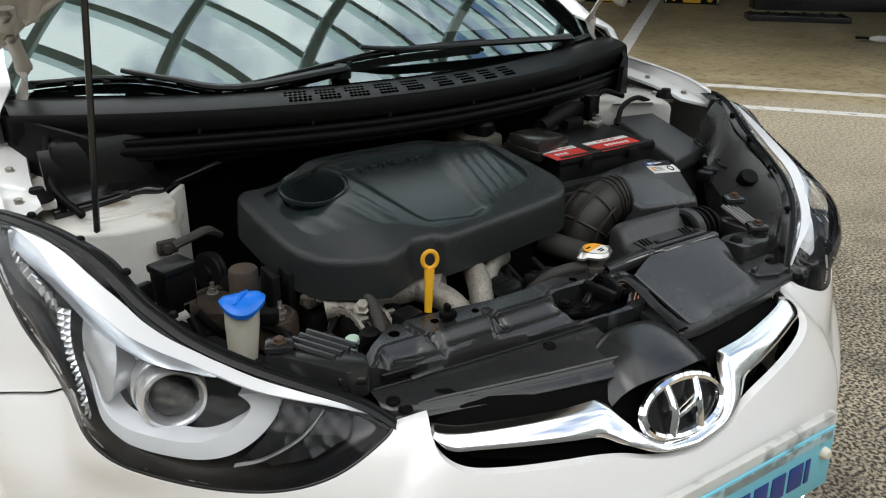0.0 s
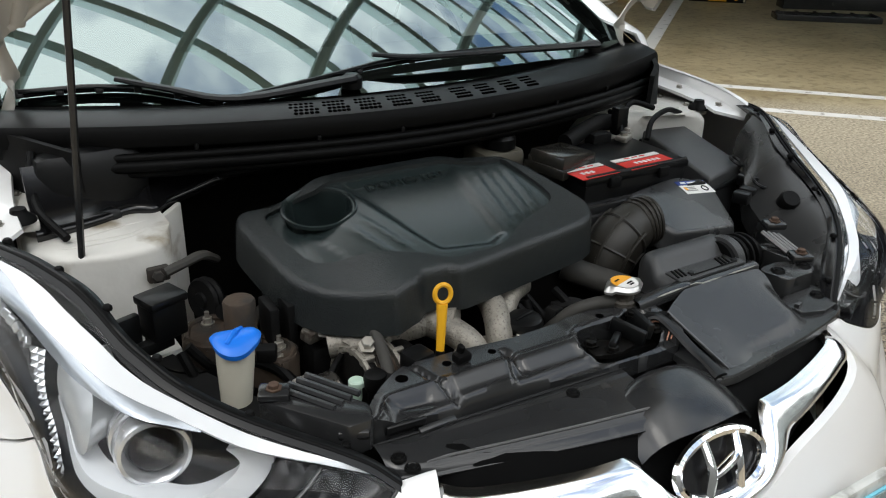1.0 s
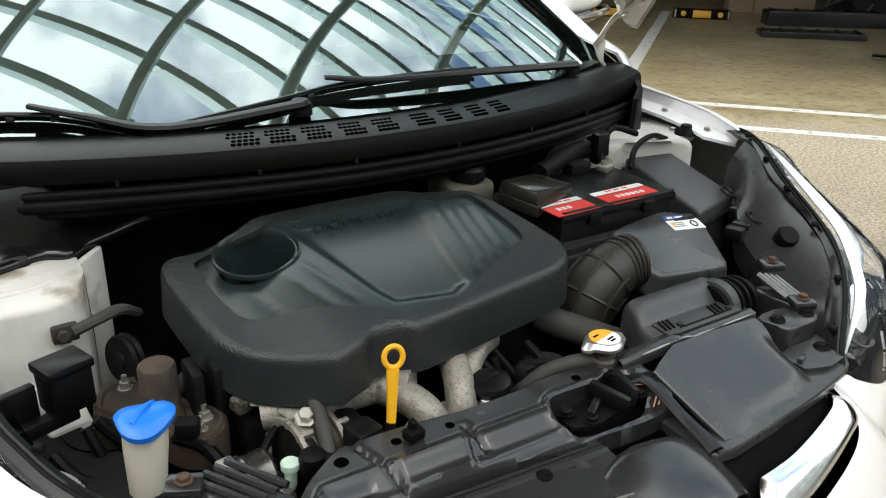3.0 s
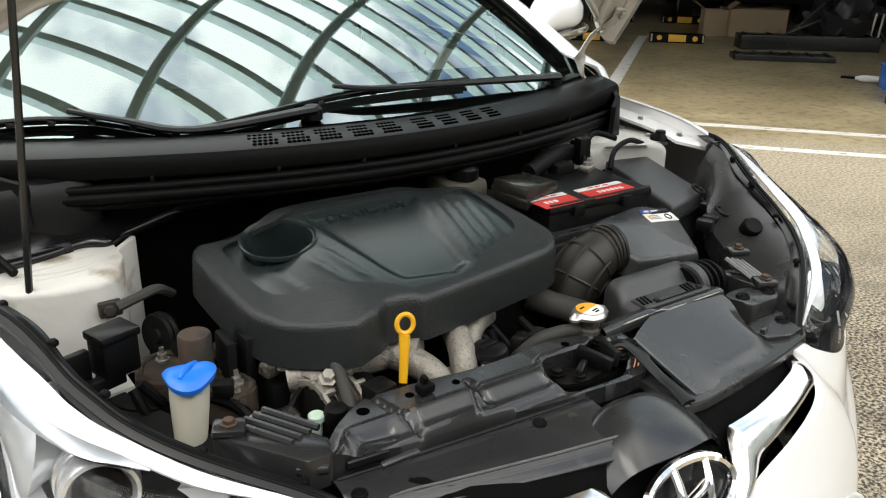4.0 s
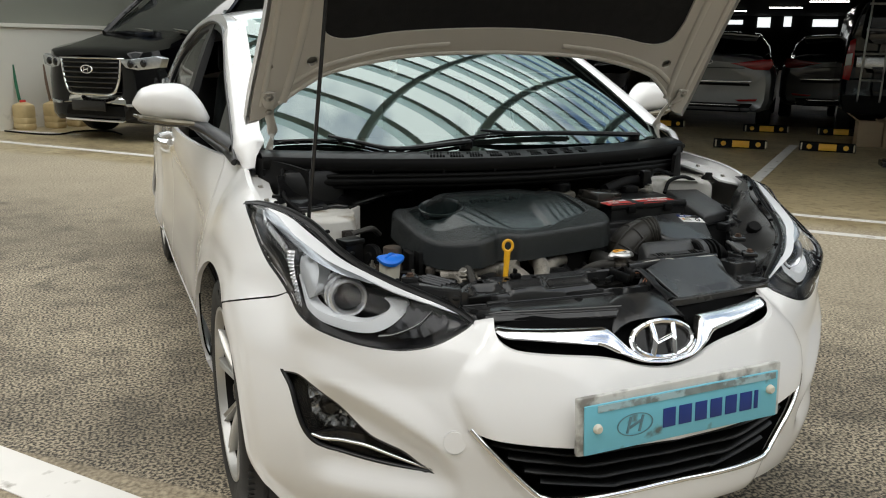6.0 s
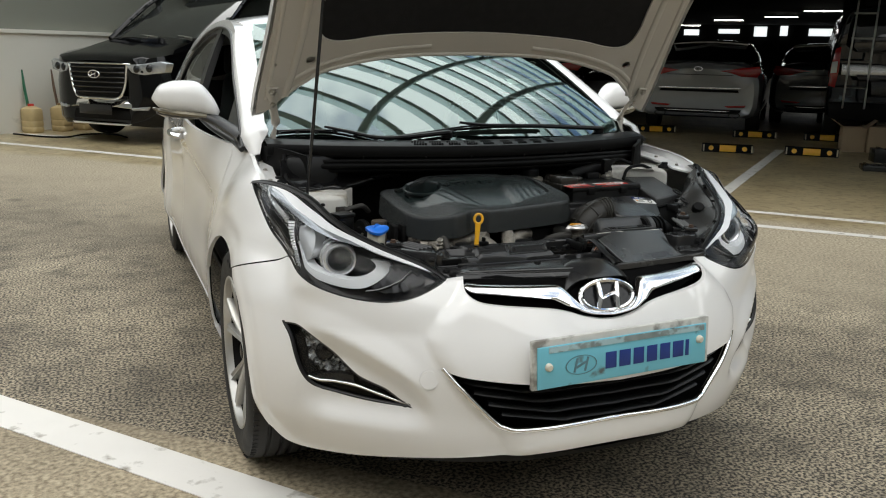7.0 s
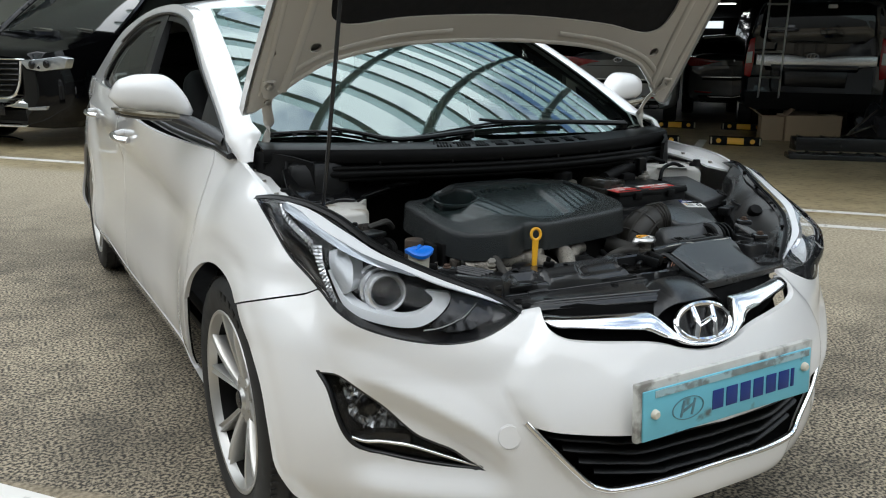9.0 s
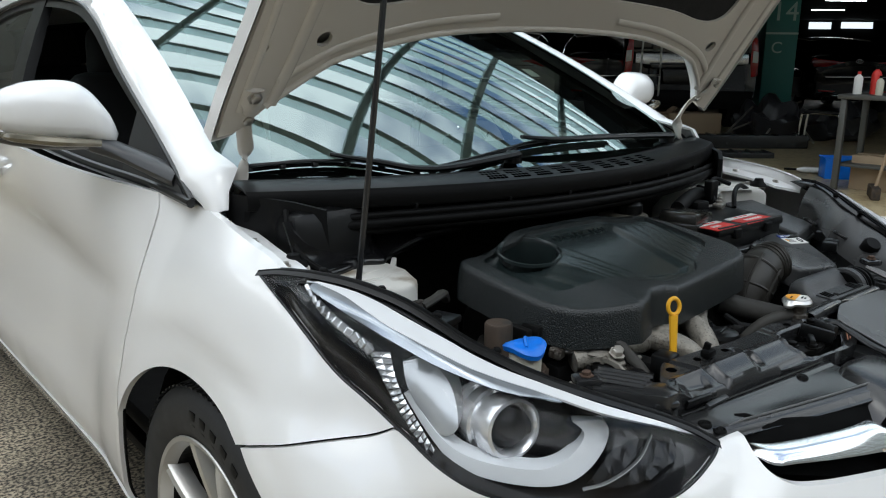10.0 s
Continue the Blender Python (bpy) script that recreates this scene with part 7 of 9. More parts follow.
part("lid_wall", bm, SHADEBLACK, duct)
bm = bmesh.new()
tube(bm, [(x, y, float(lid_point(x, y)[0][2])) for x, y in run], [.0016, .0016, .0010], 6, 3)
part("lid_edge", bm, MATS["worn_grey_edge"], duct, "worn pale edge")
bm = bmesh.new()
prism(bm, cut_corners([(.078, .280), (.094, .268), (.100, .226), (.074, .212), (.070, .240)], .1), .694, .720, .004)
for v in bm.verts:
    v.co.z += .25 * (v.co.y - .25)
part("duct_bracket", bm, DUSTBLACK, duct)
# the seam that closes the tray at the back, worn on its edge
bm = bmesh.new()
rows = []
for x in np.linspace(.066, .322, 30):
    yy = .286 + .006 * (x - .06) / .25
    h = .7335 + .004 * math.sin((x - .08) * 15) * (x < .18)
    rows.append([(x, yy + dy, h + dz) for dy, dz in ((-.006, -.014), (-.005, -.003), (-.002, .0), (.006, .001), (.016, -.001), (.022, -.006), (.026, -.030))])
grid(bm, rows)
seam_rail = part("seam_rail", bm, SATIN, duct, "black steel seam with a worn bright edge", smooth=50)
for x0, x1 in ((.100, .150), (.165, .235), (.250, .312)):
    bm = bmesh.new()
    tube(bm, [(x, .2815 + .006 * (x - .06) / .25, .7332 + .004 * math.sin((x - .08) * 15) * (x < .18)) for x in np.linspace(x0, x1, 6)], [.0004, .0013, .0014, .0015, .0012, .0004], 5, 2)
    part("bare_edge", bm, STEEL, seam_rail)
bm = bmesh.new()
prism(bm, cut_corners([(.324, .294), (.394, .296), (.422, .262), (.400, .244), (.340, .243)], .1), .690, .721, .004)
part("duct_bracket", bm, DUSTBLACK, duct)
bm = bmesh.new()
prism(bm, cut_corners([(.318, .242), (.400, .242), (.416, .236), (.398, .190), (.352, .182), (.312, .196)], .08), .688, .6945, .002)
part("duct_bracket", bm, DUSTBLACK, duct)
bm = bmesh.new()
box(bm, (.328, .212, .697), (.020, .008, .008), .002, (0, 0, 22))
part("snap_tab", bm, DUSTBLACK, duct)
for p in ((.085, .254, .7215), (.383, .220, .6945), (.402, .264, .721), (.350, .272, .721)):
    bm = bmesh.new()
    lathe(bm, [(0, .0045), (.0040, .0045), (.0050, .0022), (.0072, .0022), (.0085, .004), (.0110, .001), (.0115, -.002)], Matrix.Translation(p), 18)
    part("push_rivet", bm, RUBBER, duct)

# corner brackets


def corner_bracket(outline, top, fins, feet, fin_material):
    bm = bmesh.new()
    prism(bm, outline, top - .040, top, .006)
    brk = part("side_bracket", bm, SATIN, car, "ribbed black corner bracket with rusty bolts")
    for p, q in fins:
        bm = bmesh.new()
        tube(bm, [p, q], .0042, 6, 1)
        part("rib", bm, fin_material, brk)
    for p in feet:
        bm = bmesh.new()
        box(bm, p, (.036, .026, .012), .004, (6, 0, -25))
        foot = part("foot", bm, SATIN, brk)
        bm = bmesh.new()
        hexbolt(bm, (p[0], p[1], p[2] + .006), (0, 0, 1), .0065, .006)
        part("rusty_bolt", bm, mat("rust", (.065, .036, .022), .8, var=.4, scale=80), foot)


corner_bracket([(-.475, .330), (-.445, .350), (-.400, .320), (-.365, .262), (-.375, .232), (-.405, .232)], .730, [((-.445 + .012 * q, .332 + .004 * q, .733), (-.405 + .012 * q, .270 + .004 * q, .7305)) for q in range(4)], ((-.455, .325, .735), (-.394, .245, .714)), SATIN)
corner_bracket([(.402, .285), (.398, .345), (.410, .362), (.440, .352), (.444, .295)], .722, [((.404 + .011 * q, .352 - .002 * q, .746 - .003 * q), (.406 + .011 * q, .300 - .002 * q, .730 - .003 * q)) for q in range(4)], ((.446, .362, .748), (.412, .280, .730)), mat("dull_finned_metal", (.16, .155, .15), .35, .7, var=.3, scale=60))

# radiator cap, hoses, air intake
bm = bmesh.new()
rows = []
for r, z in ((.0005, .004), (.020, .004), (.0225, .002), (.0245, -.001), (.0240, -.005), (.018, -.0065)):
    rows.append([(.060 + r * (1 + .38 * max(0, math.cos(a + .1)) ** 14 + .38 * max(0, -math.cos(a + .1)) ** 14) * math.cos(a), .311 + r * math.sin(a), .752 + z - (.003 if abs(math.cos(a + .1)) > .93 and r > .021 else 0)) for a in np.linspace(0, 2 * math.pi, 49)[:-1]])
grid(bm, rows, close=True)
rcap = part("radiator_cap", bm, mat("bright_worn_steel", (.55, .54, .52), .3, .9, var=.15, scale=60), car, "steel radiator cap with an orange and white label")
for a0, mt in ((0, PAPER), (math.pi, ORANGE)):
    bm = bmesh.new()
    c = bm.verts.new((.060, .311, .7570))
    arc = [bm.verts.new((.060 + .0195 * math.cos(a0 + radians(15) + a), .311 + .0195 * math.sin(a0 + radians(15) + a), .7570)) for a in np.linspace(math.pi, 2 * math.pi, 19)]
    for p, q in zip(arc, arc[1:]):
        bm.faces.new((c, p, q))
    part("label", bm, mt, rcap, smooth=False)
for cx, cy, w in ((.064, .305, .012), (.064, .300, .009), (.052, .318, .010)):
    bm = bmesh.new()
    box(bm, (cx, cy, .7574), (w, .0028, .0005), 0, (0, 0, 15))
    part("label_bar", bm, DULLBLACK, rcap, smooth=False)
bm = bmesh.new()
lathe(bm, [(.016, 0), (.016, -.012), (.020, -.014), (.020, -.020), (.015, -.024), (.015, -.06)], Matrix.Translation((.060, .311, .744)), 20)
part("cap_neck", bm, GRIMYCAST, rcap)
for path, r, mt in (([(.045, .314, .728), (.015, .322, .727), (-.012, .334, .716), (-.030, .350, .690), (-.035, .38, .65)], .0095, DUSTYRUBBER), ([(.085, .475, .705), (.115, .445, .694), (.150, .405, .684), (.180, .370, .672), (.19, .35, .64)], .021, DUSTYRUBBER), ([(-.03, .42, .70), (-.025, .40, .66), (-.02, .38, .62)], .008, RUBBER), ([(-.045, .43, .70), (-.05, .40, .665), (-.03, .37, .63), (.0, .36, .60)], .007, RUBBER), ([(.02, .42, .655), (.06, .39, .65), (.10, .38, .63)], .026, DULLBLACK)):
    bm = bmesh.new()
    tube(bm, path, r, 12, 6)
    part("coolant_hose", bm, mt, car, "black rubber hose")
HOSEBROWN = mat("brown_black_rubber", (.016, .0138, .0100), .50, var=.35, scale=22, bump=.15, bscale=150)
axis = smooth_path([Vector(p) for p in ((.262, .470, .753), (.240, .471, .751), (.212, .470, .742), (.186, .468, .722), (.168, .466, .692), (.160, .464, .655))], 6)
bm = bmesh.new()
n_ax = len(axis)
tube(bm, axis, [.0390 + .0050 * math.sin(math.pi * min(1, max(0, (i / (n_ax - 1) - .18) / .8))) for i in range(n_ax)], 26, 1)
ah = part("air_hose", bm, HOSEBROWN, car, "dusty brown-black ribbed air hose")


def hose_ring(i, rad, thick):
    p, q = Vector(axis[max(0, i - 1)]), Vector(axis[min(n_ax - 1, i + 1)])
    m = disc_at(tuple(axis[i]), tuple(q - p))
    rows = [[tuple(m @ Vector((math.cos(a) * (rad + thick * math.cos(b)), math.sin(a) * (rad + thick * math.cos(b)), thick * math.sin(b)))) for b in np.linspace(0, 2 * math.pi, 7)[:-1]] for a in np.linspace(0, 2 * math.pi, 33)]
    bm = bmesh.new()
    grid(bm, rows, close=True)
    part("hose_ridge", bm, HOSEBROWN, ah)


for i in (1, 3, 5, 7):
    hose_ring(i, .0402, .0030)
for i in (n_ax * 45 // 100, n_ax * 66 // 100, n_ax * 86 // 100):
    hose_ring(i, .0428, .0032)
for ang in (15, 75, 135, 195, 255, 315):
    run = []
    for i in range(n_ax * 38 // 100, n_ax - 1, 2):
        p, q = Vector(axis[i - 1]), Vector(axis[i + 1])
        m = disc_at(tuple(axis[i]), tuple(q - p))
        rad = .0390 + .0050 * math.sin(math.pi * min(1, max(0, (i / (n_ax - 1) - .18) / .8))) + .0008
        run.append(m @ Vector((rad * math.cos(radians(ang)), rad * math.sin(radians(ang)), 0)))
    bm = bmesh.new()
    tube(bm, run, .0032, 6, 1)
    part("hose_rib", bm, HOSEBROWN, ah)

# air filter box: a sloped lid with a rolled edge on a darker lower half
lid_z = lambda x, y: .749 + .30 * (y - .411) - .08 * (x - .26)
lid_line = cut_corners([(.242, .521), (.259, .410), (.409, .406), (.426, .440), (.466, .522), (.410, .556)], .10, 2)
bm = bmesh.new()
rows = []
mid = Vector((sum(p[0] for p in lid_line), sum(p[1] for p in lid_line))) / len(lid_line)
for k, dz in ((.0, .0015), (.90, .0015), (.955, .0005), (.985, -.0025), (1.0, -.008), (1.012, -.030), (1.03, -.034), (1.03, -.040)):
    rows.append([(mid[0] + (x - mid[0]) * max(k, .01), mid[1] + (y - mid[1]) * max(k, .01), lid_z(mid[0] + (x - mid[0]) * k, mid[1] + (y - mid[1]) * k) + dz) for x, y in lid_line])
grid(bm, rows, close=True)
ab = part("air_filter_box", bm, DUSTBLACK, car, "black air filter box with a small label", smooth=60)
bm = bmesh.new()
grid(bm, [[(mid[0] + (x - mid[0]) * k, mid[1] + (y - mid[1]) * k, lid_z(x, y) * w + .62 * (1 - w) - dz) for x, y in lid_line] for k, w, dz in ((.985, 1, .036), (.97, .5, .036), (.90, 0, 0))], close=True)
part("lower_half", bm, DULLBLACK, ab)
am = Matrix.Translation((.417, .5155, lid_z(.417, .5155) + .0022)) @ Matrix(((1, 0, 0, 0), (0, 1, 0, 0), (-.08, .30, 1, 0), (0, 0, 0, 1))) @ Euler((0, 0, radians(-3))).to_matrix().to_4x4()
for (cx, cy, w, h, mt) in ((0, -.006, .070, .024, PAPER), (0, .0125, .070, .011, NAVY)):
    bm = bmesh.new()
    box(bm, (cx, cy, 0), (w, h, .0008))
    bmesh.ops.transform(bm, matrix=am, verts=bm.verts)
    part("label", bm, mt, ab, smooth=False)
for cx, cy, w, hh, mt in ((-.020, .0125, .012, .004, PAPER), (.006, .0125, .030, .003, PAPER), (-.014, -.001, .022, .002, GREYCLOTH), (-.012, -.0055, .018, .002, GREYCLOTH), (-.015, -.010, .026, .002, GREYCLOTH), (-.026, -.004, .006, .008, ORANGE)):
    bm = bmesh.new()
    box(bm, (cx, cy, .0008), (w, hh, .0006))
    bmesh.ops.transform(bm, matrix=am, verts=bm.verts)
    part("label_bar", bm, mt, ab, smooth=False)
bm = bmesh.new()
lathe(bm, [(.0055, 0), (.0055, .0012), (.0075, .0012), (.0075, 0)], am @ Matrix.Translation((.018, -.006, .0003)), 18)
part("label_ring", bm, RUBBER, ab)

# intake snout: a flattened box with a clipped front ledge
bm = bmesh.new()
PROFILE = [(.292, .690), (.293, .728), (.296, .7335), (.302, .735), (.330, .7365), (.336, .740), (.344, .750), (.352, .756), (.362, .7585), (.372, .756), (.380, .748), (.383, .735), (.383, .690)]
rows = []
for x, k, drop in ((.146, .50, .010), (.1475, .78, .005), (.152, .92, .0015), (.160, .985, 0), (.172, 1, 0), (.23, 1, 0), (.30, 1, .0)):
    rows.append([(x + .004 * (y - .33) / .05, .34 + (y - .34) * k + .02 * (x - .22), .722 + (z - .722) * k - drop) for y, z in PROFILE])
vs = grid(bm, rows)
bm.faces.new(vs[0])
bm.faces.new(vs[-1])
sn = part("intake_snout", bm, GRAINGREY, car, "flattened grained black intake snout", smooth=50)
bm = bmesh.new()
box(bm, (.232, .3135, .7368), (.142, .034, .004), .0015, (2, 0, 1))
part("clip_plate", bm, GRAINGREY, sn)
# raised black bars drawn for the shade in the plate's slots
for gx in (.178, .272):
    for j in range(3):
        bm = bmesh.new()
        box(bm, (gx - .010 + .0075 * j, .316, .7396), (.0032, .022, .003), .001, (2, 0, -14))
        part("slot_shade_bar", bm, RUBBER, sn)
    bm = bmesh.new()
    lathe(bm, [(0, .003), (.004, .003), (.0055, .001), (.0055, 0)], Matrix.Translation((gx + .016, .309, .7385)), 14)
    part("clip_head", bm, PLASTIC, sn)
# thin black tube drawn for the shade in the long groove
bm = bmesh.new()
tube(bm, [(.188, .303, .7392), (.285, .305, .7392)], .0012, 5, 1)
part("groove_shade_line", bm, RUBBER, sn)
for x0, wd, rad, mt, nm in ((.296, .018, .0385, GRAINGREY, "hose_clamp"), (.318, .006, .0365, RUBBER, "hose_ridge"), (.332, .006, .0365, RUBBER, "hose_ridge"), (.346, .006, .0355, RUBBER, "hose_ridge")):
    bm = bmesh.new()
    lathe(bm, [(.015, 0), (rad - .003, 0), (rad, .001), (rad, wd - .001), (rad - .003, wd), (.015, wd)], Matrix.Translation((x0, .344, .7225)) @ Euler((0, radians(90), radians(6))).to_matrix().to_4x4(), 30)
    part(nm, bm, mt, sn)
bm = bmesh.new()
tube(bm, [(.290, .344, .7215), (.33, .347, .7215), (.365, .356, .712), (.39, .372, .69), (.40, .39, .66)], [.034, .034, .034, .033, .030], 20, 6)
part("snout_hose", bm, RUBBER, sn)

# battery, fuse box and far corner
bm = bmesh.new()
box(bm, (.303, .627, .715), (.238, .160, .190), .008)
box(bm, (.303, .627, .806), (.244, .166, .016), .005)
batt = part("battery", bm, PLASTIC, car, "black car battery with red and white labels")
bm = bmesh.new()
lathe(bm, [(0, .020), (.007, .020), (.0085, 0)], Matrix.Translation((.388, .680, .813)), 14)
box(bm, (.388, .680, .822), (.030, .024, .010), .003, (0, 0, 20))
hexbolt(bm, (.402, .688, .828), (0, 0, 1), .006, .008)
part("terminal_clamp", bm, STEEL, batt, "dull steel terminal clamp")
bm = bmesh.new()
tube(bm, [(.186, .549, .8145), (.30, .549, .8145), (.42, .549, .8145)], .0035, 6, 2)
part("lid_rim", bm, PLASTIC, batt)
for x in (.245, .36):
    bm = bmesh.new()
    box(bm, (x, .544, .800), (.024, .012, .020), .003)
    part("lid_catch", bm, DULLBLACK, batt)
for cx, cy, w, h in ((.338, .573, .110, .050), (.215, .572, .085, .050)):
    for dy, hh, mt in ((-.008, h * .78, RED), (h * .44, h * .26, PAPER)):
        bm = bmesh.new()
        box(bm, (cx, cy + dy, .8148), (w, hh, .0012), 0, (0, 0, 1.5))
        part("label", bm, mt, batt, smooth=False)
    for j in range(6 if w > .1 else 3):
        bm = bmesh.new()
        box(bm, (cx - .022 + .0105 * j, cy - .004, .8158), (.0065, .009, .0008), 0, (0, 0, 8))
        part("label_bar", bm, PAPER, batt, smooth=False)
    for j in range(3):
        bm = bmesh.new()
        box(bm, (cx - .02 + .018 * j, cy + h * .44, .8158), (.012, .003, .0008))
        part("label_bar", bm, RED, batt, smooth=False)
bm = bmesh.new()
box(bm, (.300, .530, .765), (.30, .022, .018), .004)
box(bm, (.300, .520, .735), (.30, .02, .05), .006)
part("battery_tray", bm, SATIN, batt)
bm = bmesh.new()
box(bm, (.205, .640, .822), (.095, .085, .030), .006, (0, 4, 12), .94)
box(bm, (.205, .640, .806), (.102, .092, .02), .004, (0, 4, 12))
part("terminal_cover", bm, mat("dusty_grey_plastic", (.022, .021, .018), .16, var=.3, scale=25, spot=(.05, .044, .036), spotscale=20, spotcut=.62), batt, "dusty terminal cover")
bm = bmesh.new()
box(bm, (.345, .705, .820), (.045, .03, .025), .005)
tube(bm, [(.26, .70, .825), (.32, .72, .835), (.38, .735, .84), (.43, .73, .83)], .016, 10, 6)
part("cable_duct", bm, DULLBLACK, batt)
for path in ([(.40, .70, .82), (.43, .73, .85), (.47, .75, .865), (.52, .74, .85)], [(.39, .69, .815), (.41, .72, .845), (.42, .76, .85)], [(.45, .68, .81), (.48, .70, .84), (.55, .73, .845), (.60, .74, .83)]):
    bm = bmesh.new()
    tube(bm, path, .0055, 8, 6)
    part("wiring", bm, RUBBER, batt)
bm = bmesh.new()
box(bm, (.405, .715, .845), (.028, .022, .055), .004)
part("fuse_link", bm, PLASTIC, batt)
bm = bmesh.new()
lathe(bm, [(0, .012), (.024, .012), (.030, .006), (.030, -.012), (.025, -.014), (.025, -.08)], Matrix.Translation((.135, .735, .838)), 20)
part("brake_fluid_cap", bm, PLASTIC, car, "black brake fluid cap")
bm = bmesh.new()
box(bm, (.13, .745, .79), (.09, .08, .07), .012)
part("brake_fluid_tank", bm, mat("grimy_yellowed_tank", (.10, .092, .070), .5, var=.3, scale=25), car)
bm = bmesh.new()
tube(bm, [(.16, .80, .85), (.22, .79, .86), (.30, .80, .855), (.36, .83, .84)], .022, 12, 6)
part("heater_hose", bm, DULLBLACK, car)
bm = bmesh.new()
prism(bm, [(.491, .738), (.604, .728), (.594, .560), (.473, .530)], .640, .790, .007, segs=3, inset=.012)
for v in bm.verts:
    v.co.z += .19 * (v.co.y - .635) * float(ease(np.array((v.co.z - .66) / .1)))
fuse = part("fuse_box", bm, GRAINGREY, car, "grained black fuse box lid")
bm = bmesh.new()
tube(bm, [(.475, .528, .744), (.596, .556, .750), (.607, .726, .782), (.492, .738, .784)], .005, 6, 1)
part("fuse_box_rim", bm, PLASTIC, fuse)
for p in ((.492, .470, .752), (.520, .480, .752), (.56, .52, .758)):
    bm = bmesh.new()
    box(bm, p, (.022, .030, .022), .004, (0, 0, 20))
    part("harness_clip", bm, PLASTIC, fuse)
for c in ((.575, .560, .782), (.535, .470, .772)):
    bm = bmesh.new()
    rows = [[tuple(disc_at(c, (.3, -.4, 1)) @ Vector((math.cos(a) * (.014 + .003 * math.cos(b)), math.sin(a) * (.014 + .003 * math.cos(b)), .003 * math.sin(b)))) for b in np.linspace(0, 2 * math.pi, 7)[:-1]] for a in np.linspace(0, 2 * math.pi, 21)]
    grid(bm, rows, close=True)
    part("harness_loop", bm, PLASTIC, fuse)
bm = bmesh.new()
rows = []
for t in np.linspace(0, 1, 15):
    s = 1.13 - .62 * t
    a = skin(-s, float(np.interp(s, TOP_S, TOP_Z)), .017)[0]
    w = .030 + .060 * math.sin(math.pi * min(1, max(0, t * 1.15 - .1)))
    rows.append([(a[0] - w * q, a[1] + w * q * .25, a[2] - .010 - .030 * q - .02 * q * q) for q in (0, .06, .35, .7, 1)])
    rows[-1].append((rows[-1][-1][0] - .002, rows[-1][-1][1], rows[-1][-1][2] - .045))
sheet(bm, rows, .004)
beam2 = part("lamp_support_panel", bm, SMOOTHGREY, car, "smooth black panel behind the headlamp")
bm = bmesh.new()
lathe(bm, [(.018, -.02), (.019, .006), (.015, .012), (0, .012)], Matrix.Translation((.532, .402, .760)) @ Euler((radians(35), radians(-20), 0)).to_matrix().to_4x4(), 16)
part("rubber_stop", bm, RUBBER, beam2)
bm = bmesh.new()
box(bm, (.432, .345, .728), (.026, .018, .003), .001, (0, 0, -20))
part("small_label", bm, mat("grey_label", (.10, .10, .095), .5, var=.3, scale=200), beam2)

# ---- canopy over the yard ----
def arch_z(a):
    return 7.2 - .030 * (a + 1.5) ** 2


canopy = thing("canopy", "arched steel canopy of close grey-green ribs over the yard", "canopy")
tagged(canopy, kind="structure")
for b in np.arange(-3.2, 26.0, .87):
    bm = bmesh.new()
    rows = []
    for a in np.linspace(-9.3, 11, 30):
        z = arch_z(a)
        rows.append([tuple(spot_at(a, b + db, z + dz)) for db, dz in ((-.06, 0), (.06, 0), (.06, .34), (-.06, .34))])
    vs = grid(bm, rows, close=True)
    bm.faces.new(vs[0])
    bm.faces.new(vs[-1])
    part("rib", bm, CANOPY, canopy)
for a in np.arange(-8.75, 11, 1.62):
    bm = bmesh.new()
    z = arch_z(a)
    tube(bm, [tuple(spot_at(a, b, z - .09)) for b in np.linspace(-3.4, 26.2, 7)], .085, 8, 1)
    part("purlin", bm, mat("pale_canopy_steel", (.58, .68, .66), .4, .2, var=.08, scale=3), canopy)
for a, b in ((-9.2, -3.2), (10.9, -3.2)):
    bm = bmesh.new()
    tube(bm, [tuple(spot_at(a, b, 0)), tuple(spot_at(a, b, arch_z(a) - .05))], .14, 12, 1)
    part("post", bm, CANOPY, canopy)

# ---- things behind the saloon: parked vehicles ----
FACING = radians(-44.8)


def stand(a, b, turn=0.0):
    return Matrix.Translation(spot_at(a, b)) @ Matrix.Rotation(FACING + radians(turn), 4, "Z")


def loft(bm, stations):
    """A mirrored hull: each station is a y and the (x, z) points of its half outline from the bottom up."""
    rows = []
    for y, half_line in stations:
        rows.append([(x, y, z) for x, z in half_line] + [(-x, y, z) for x, z in half_line[::-1]])
    vs = grid(bm, rows, close=True)
    bm.faces.new(vs[0][::-1])
    bm.faces.new(vs[-1])


def half_line(w, zb, zm, zt, crown=.02, n=7):
    """Half a body section: tucked-in bottom, full middle, rounded top."""
    out = [(0.001, zb), (w * .82, zb), (w * .95, zb + .05), (w * .995, zb + .16), (w, zm)]
    for t in np.linspace(0, 1, n)[1:]:
        a = t * math.pi / 2
        out.append((w * (.06 + .94 * max(math.cos(a), 0) ** .38) - w * .06 * t, zm + (zt - zm) * math.sin(a) ** .8))
    out[-1] = (0.001, zt + crown)
    return out


def plate_on(name, outline, y, material, parent, label="", thick=.012, bevel=.004, bend=0.0):
    """A flat-faced piece with an outline in (x, z) set on a face that looks along -y."""
    bm = bmesh.new()
    prism(bm, outline, 0, thick, bevel, Matrix(((1, 0, 0, 0), (0, 0, -1, y), (0, 1, 0, 0), (0, 0, 0, 1))))
    if bend:
        for v in bm.verts:
            v.co.y += bend * v.co.x ** 2
    return part(name, bm, material, parent, label)


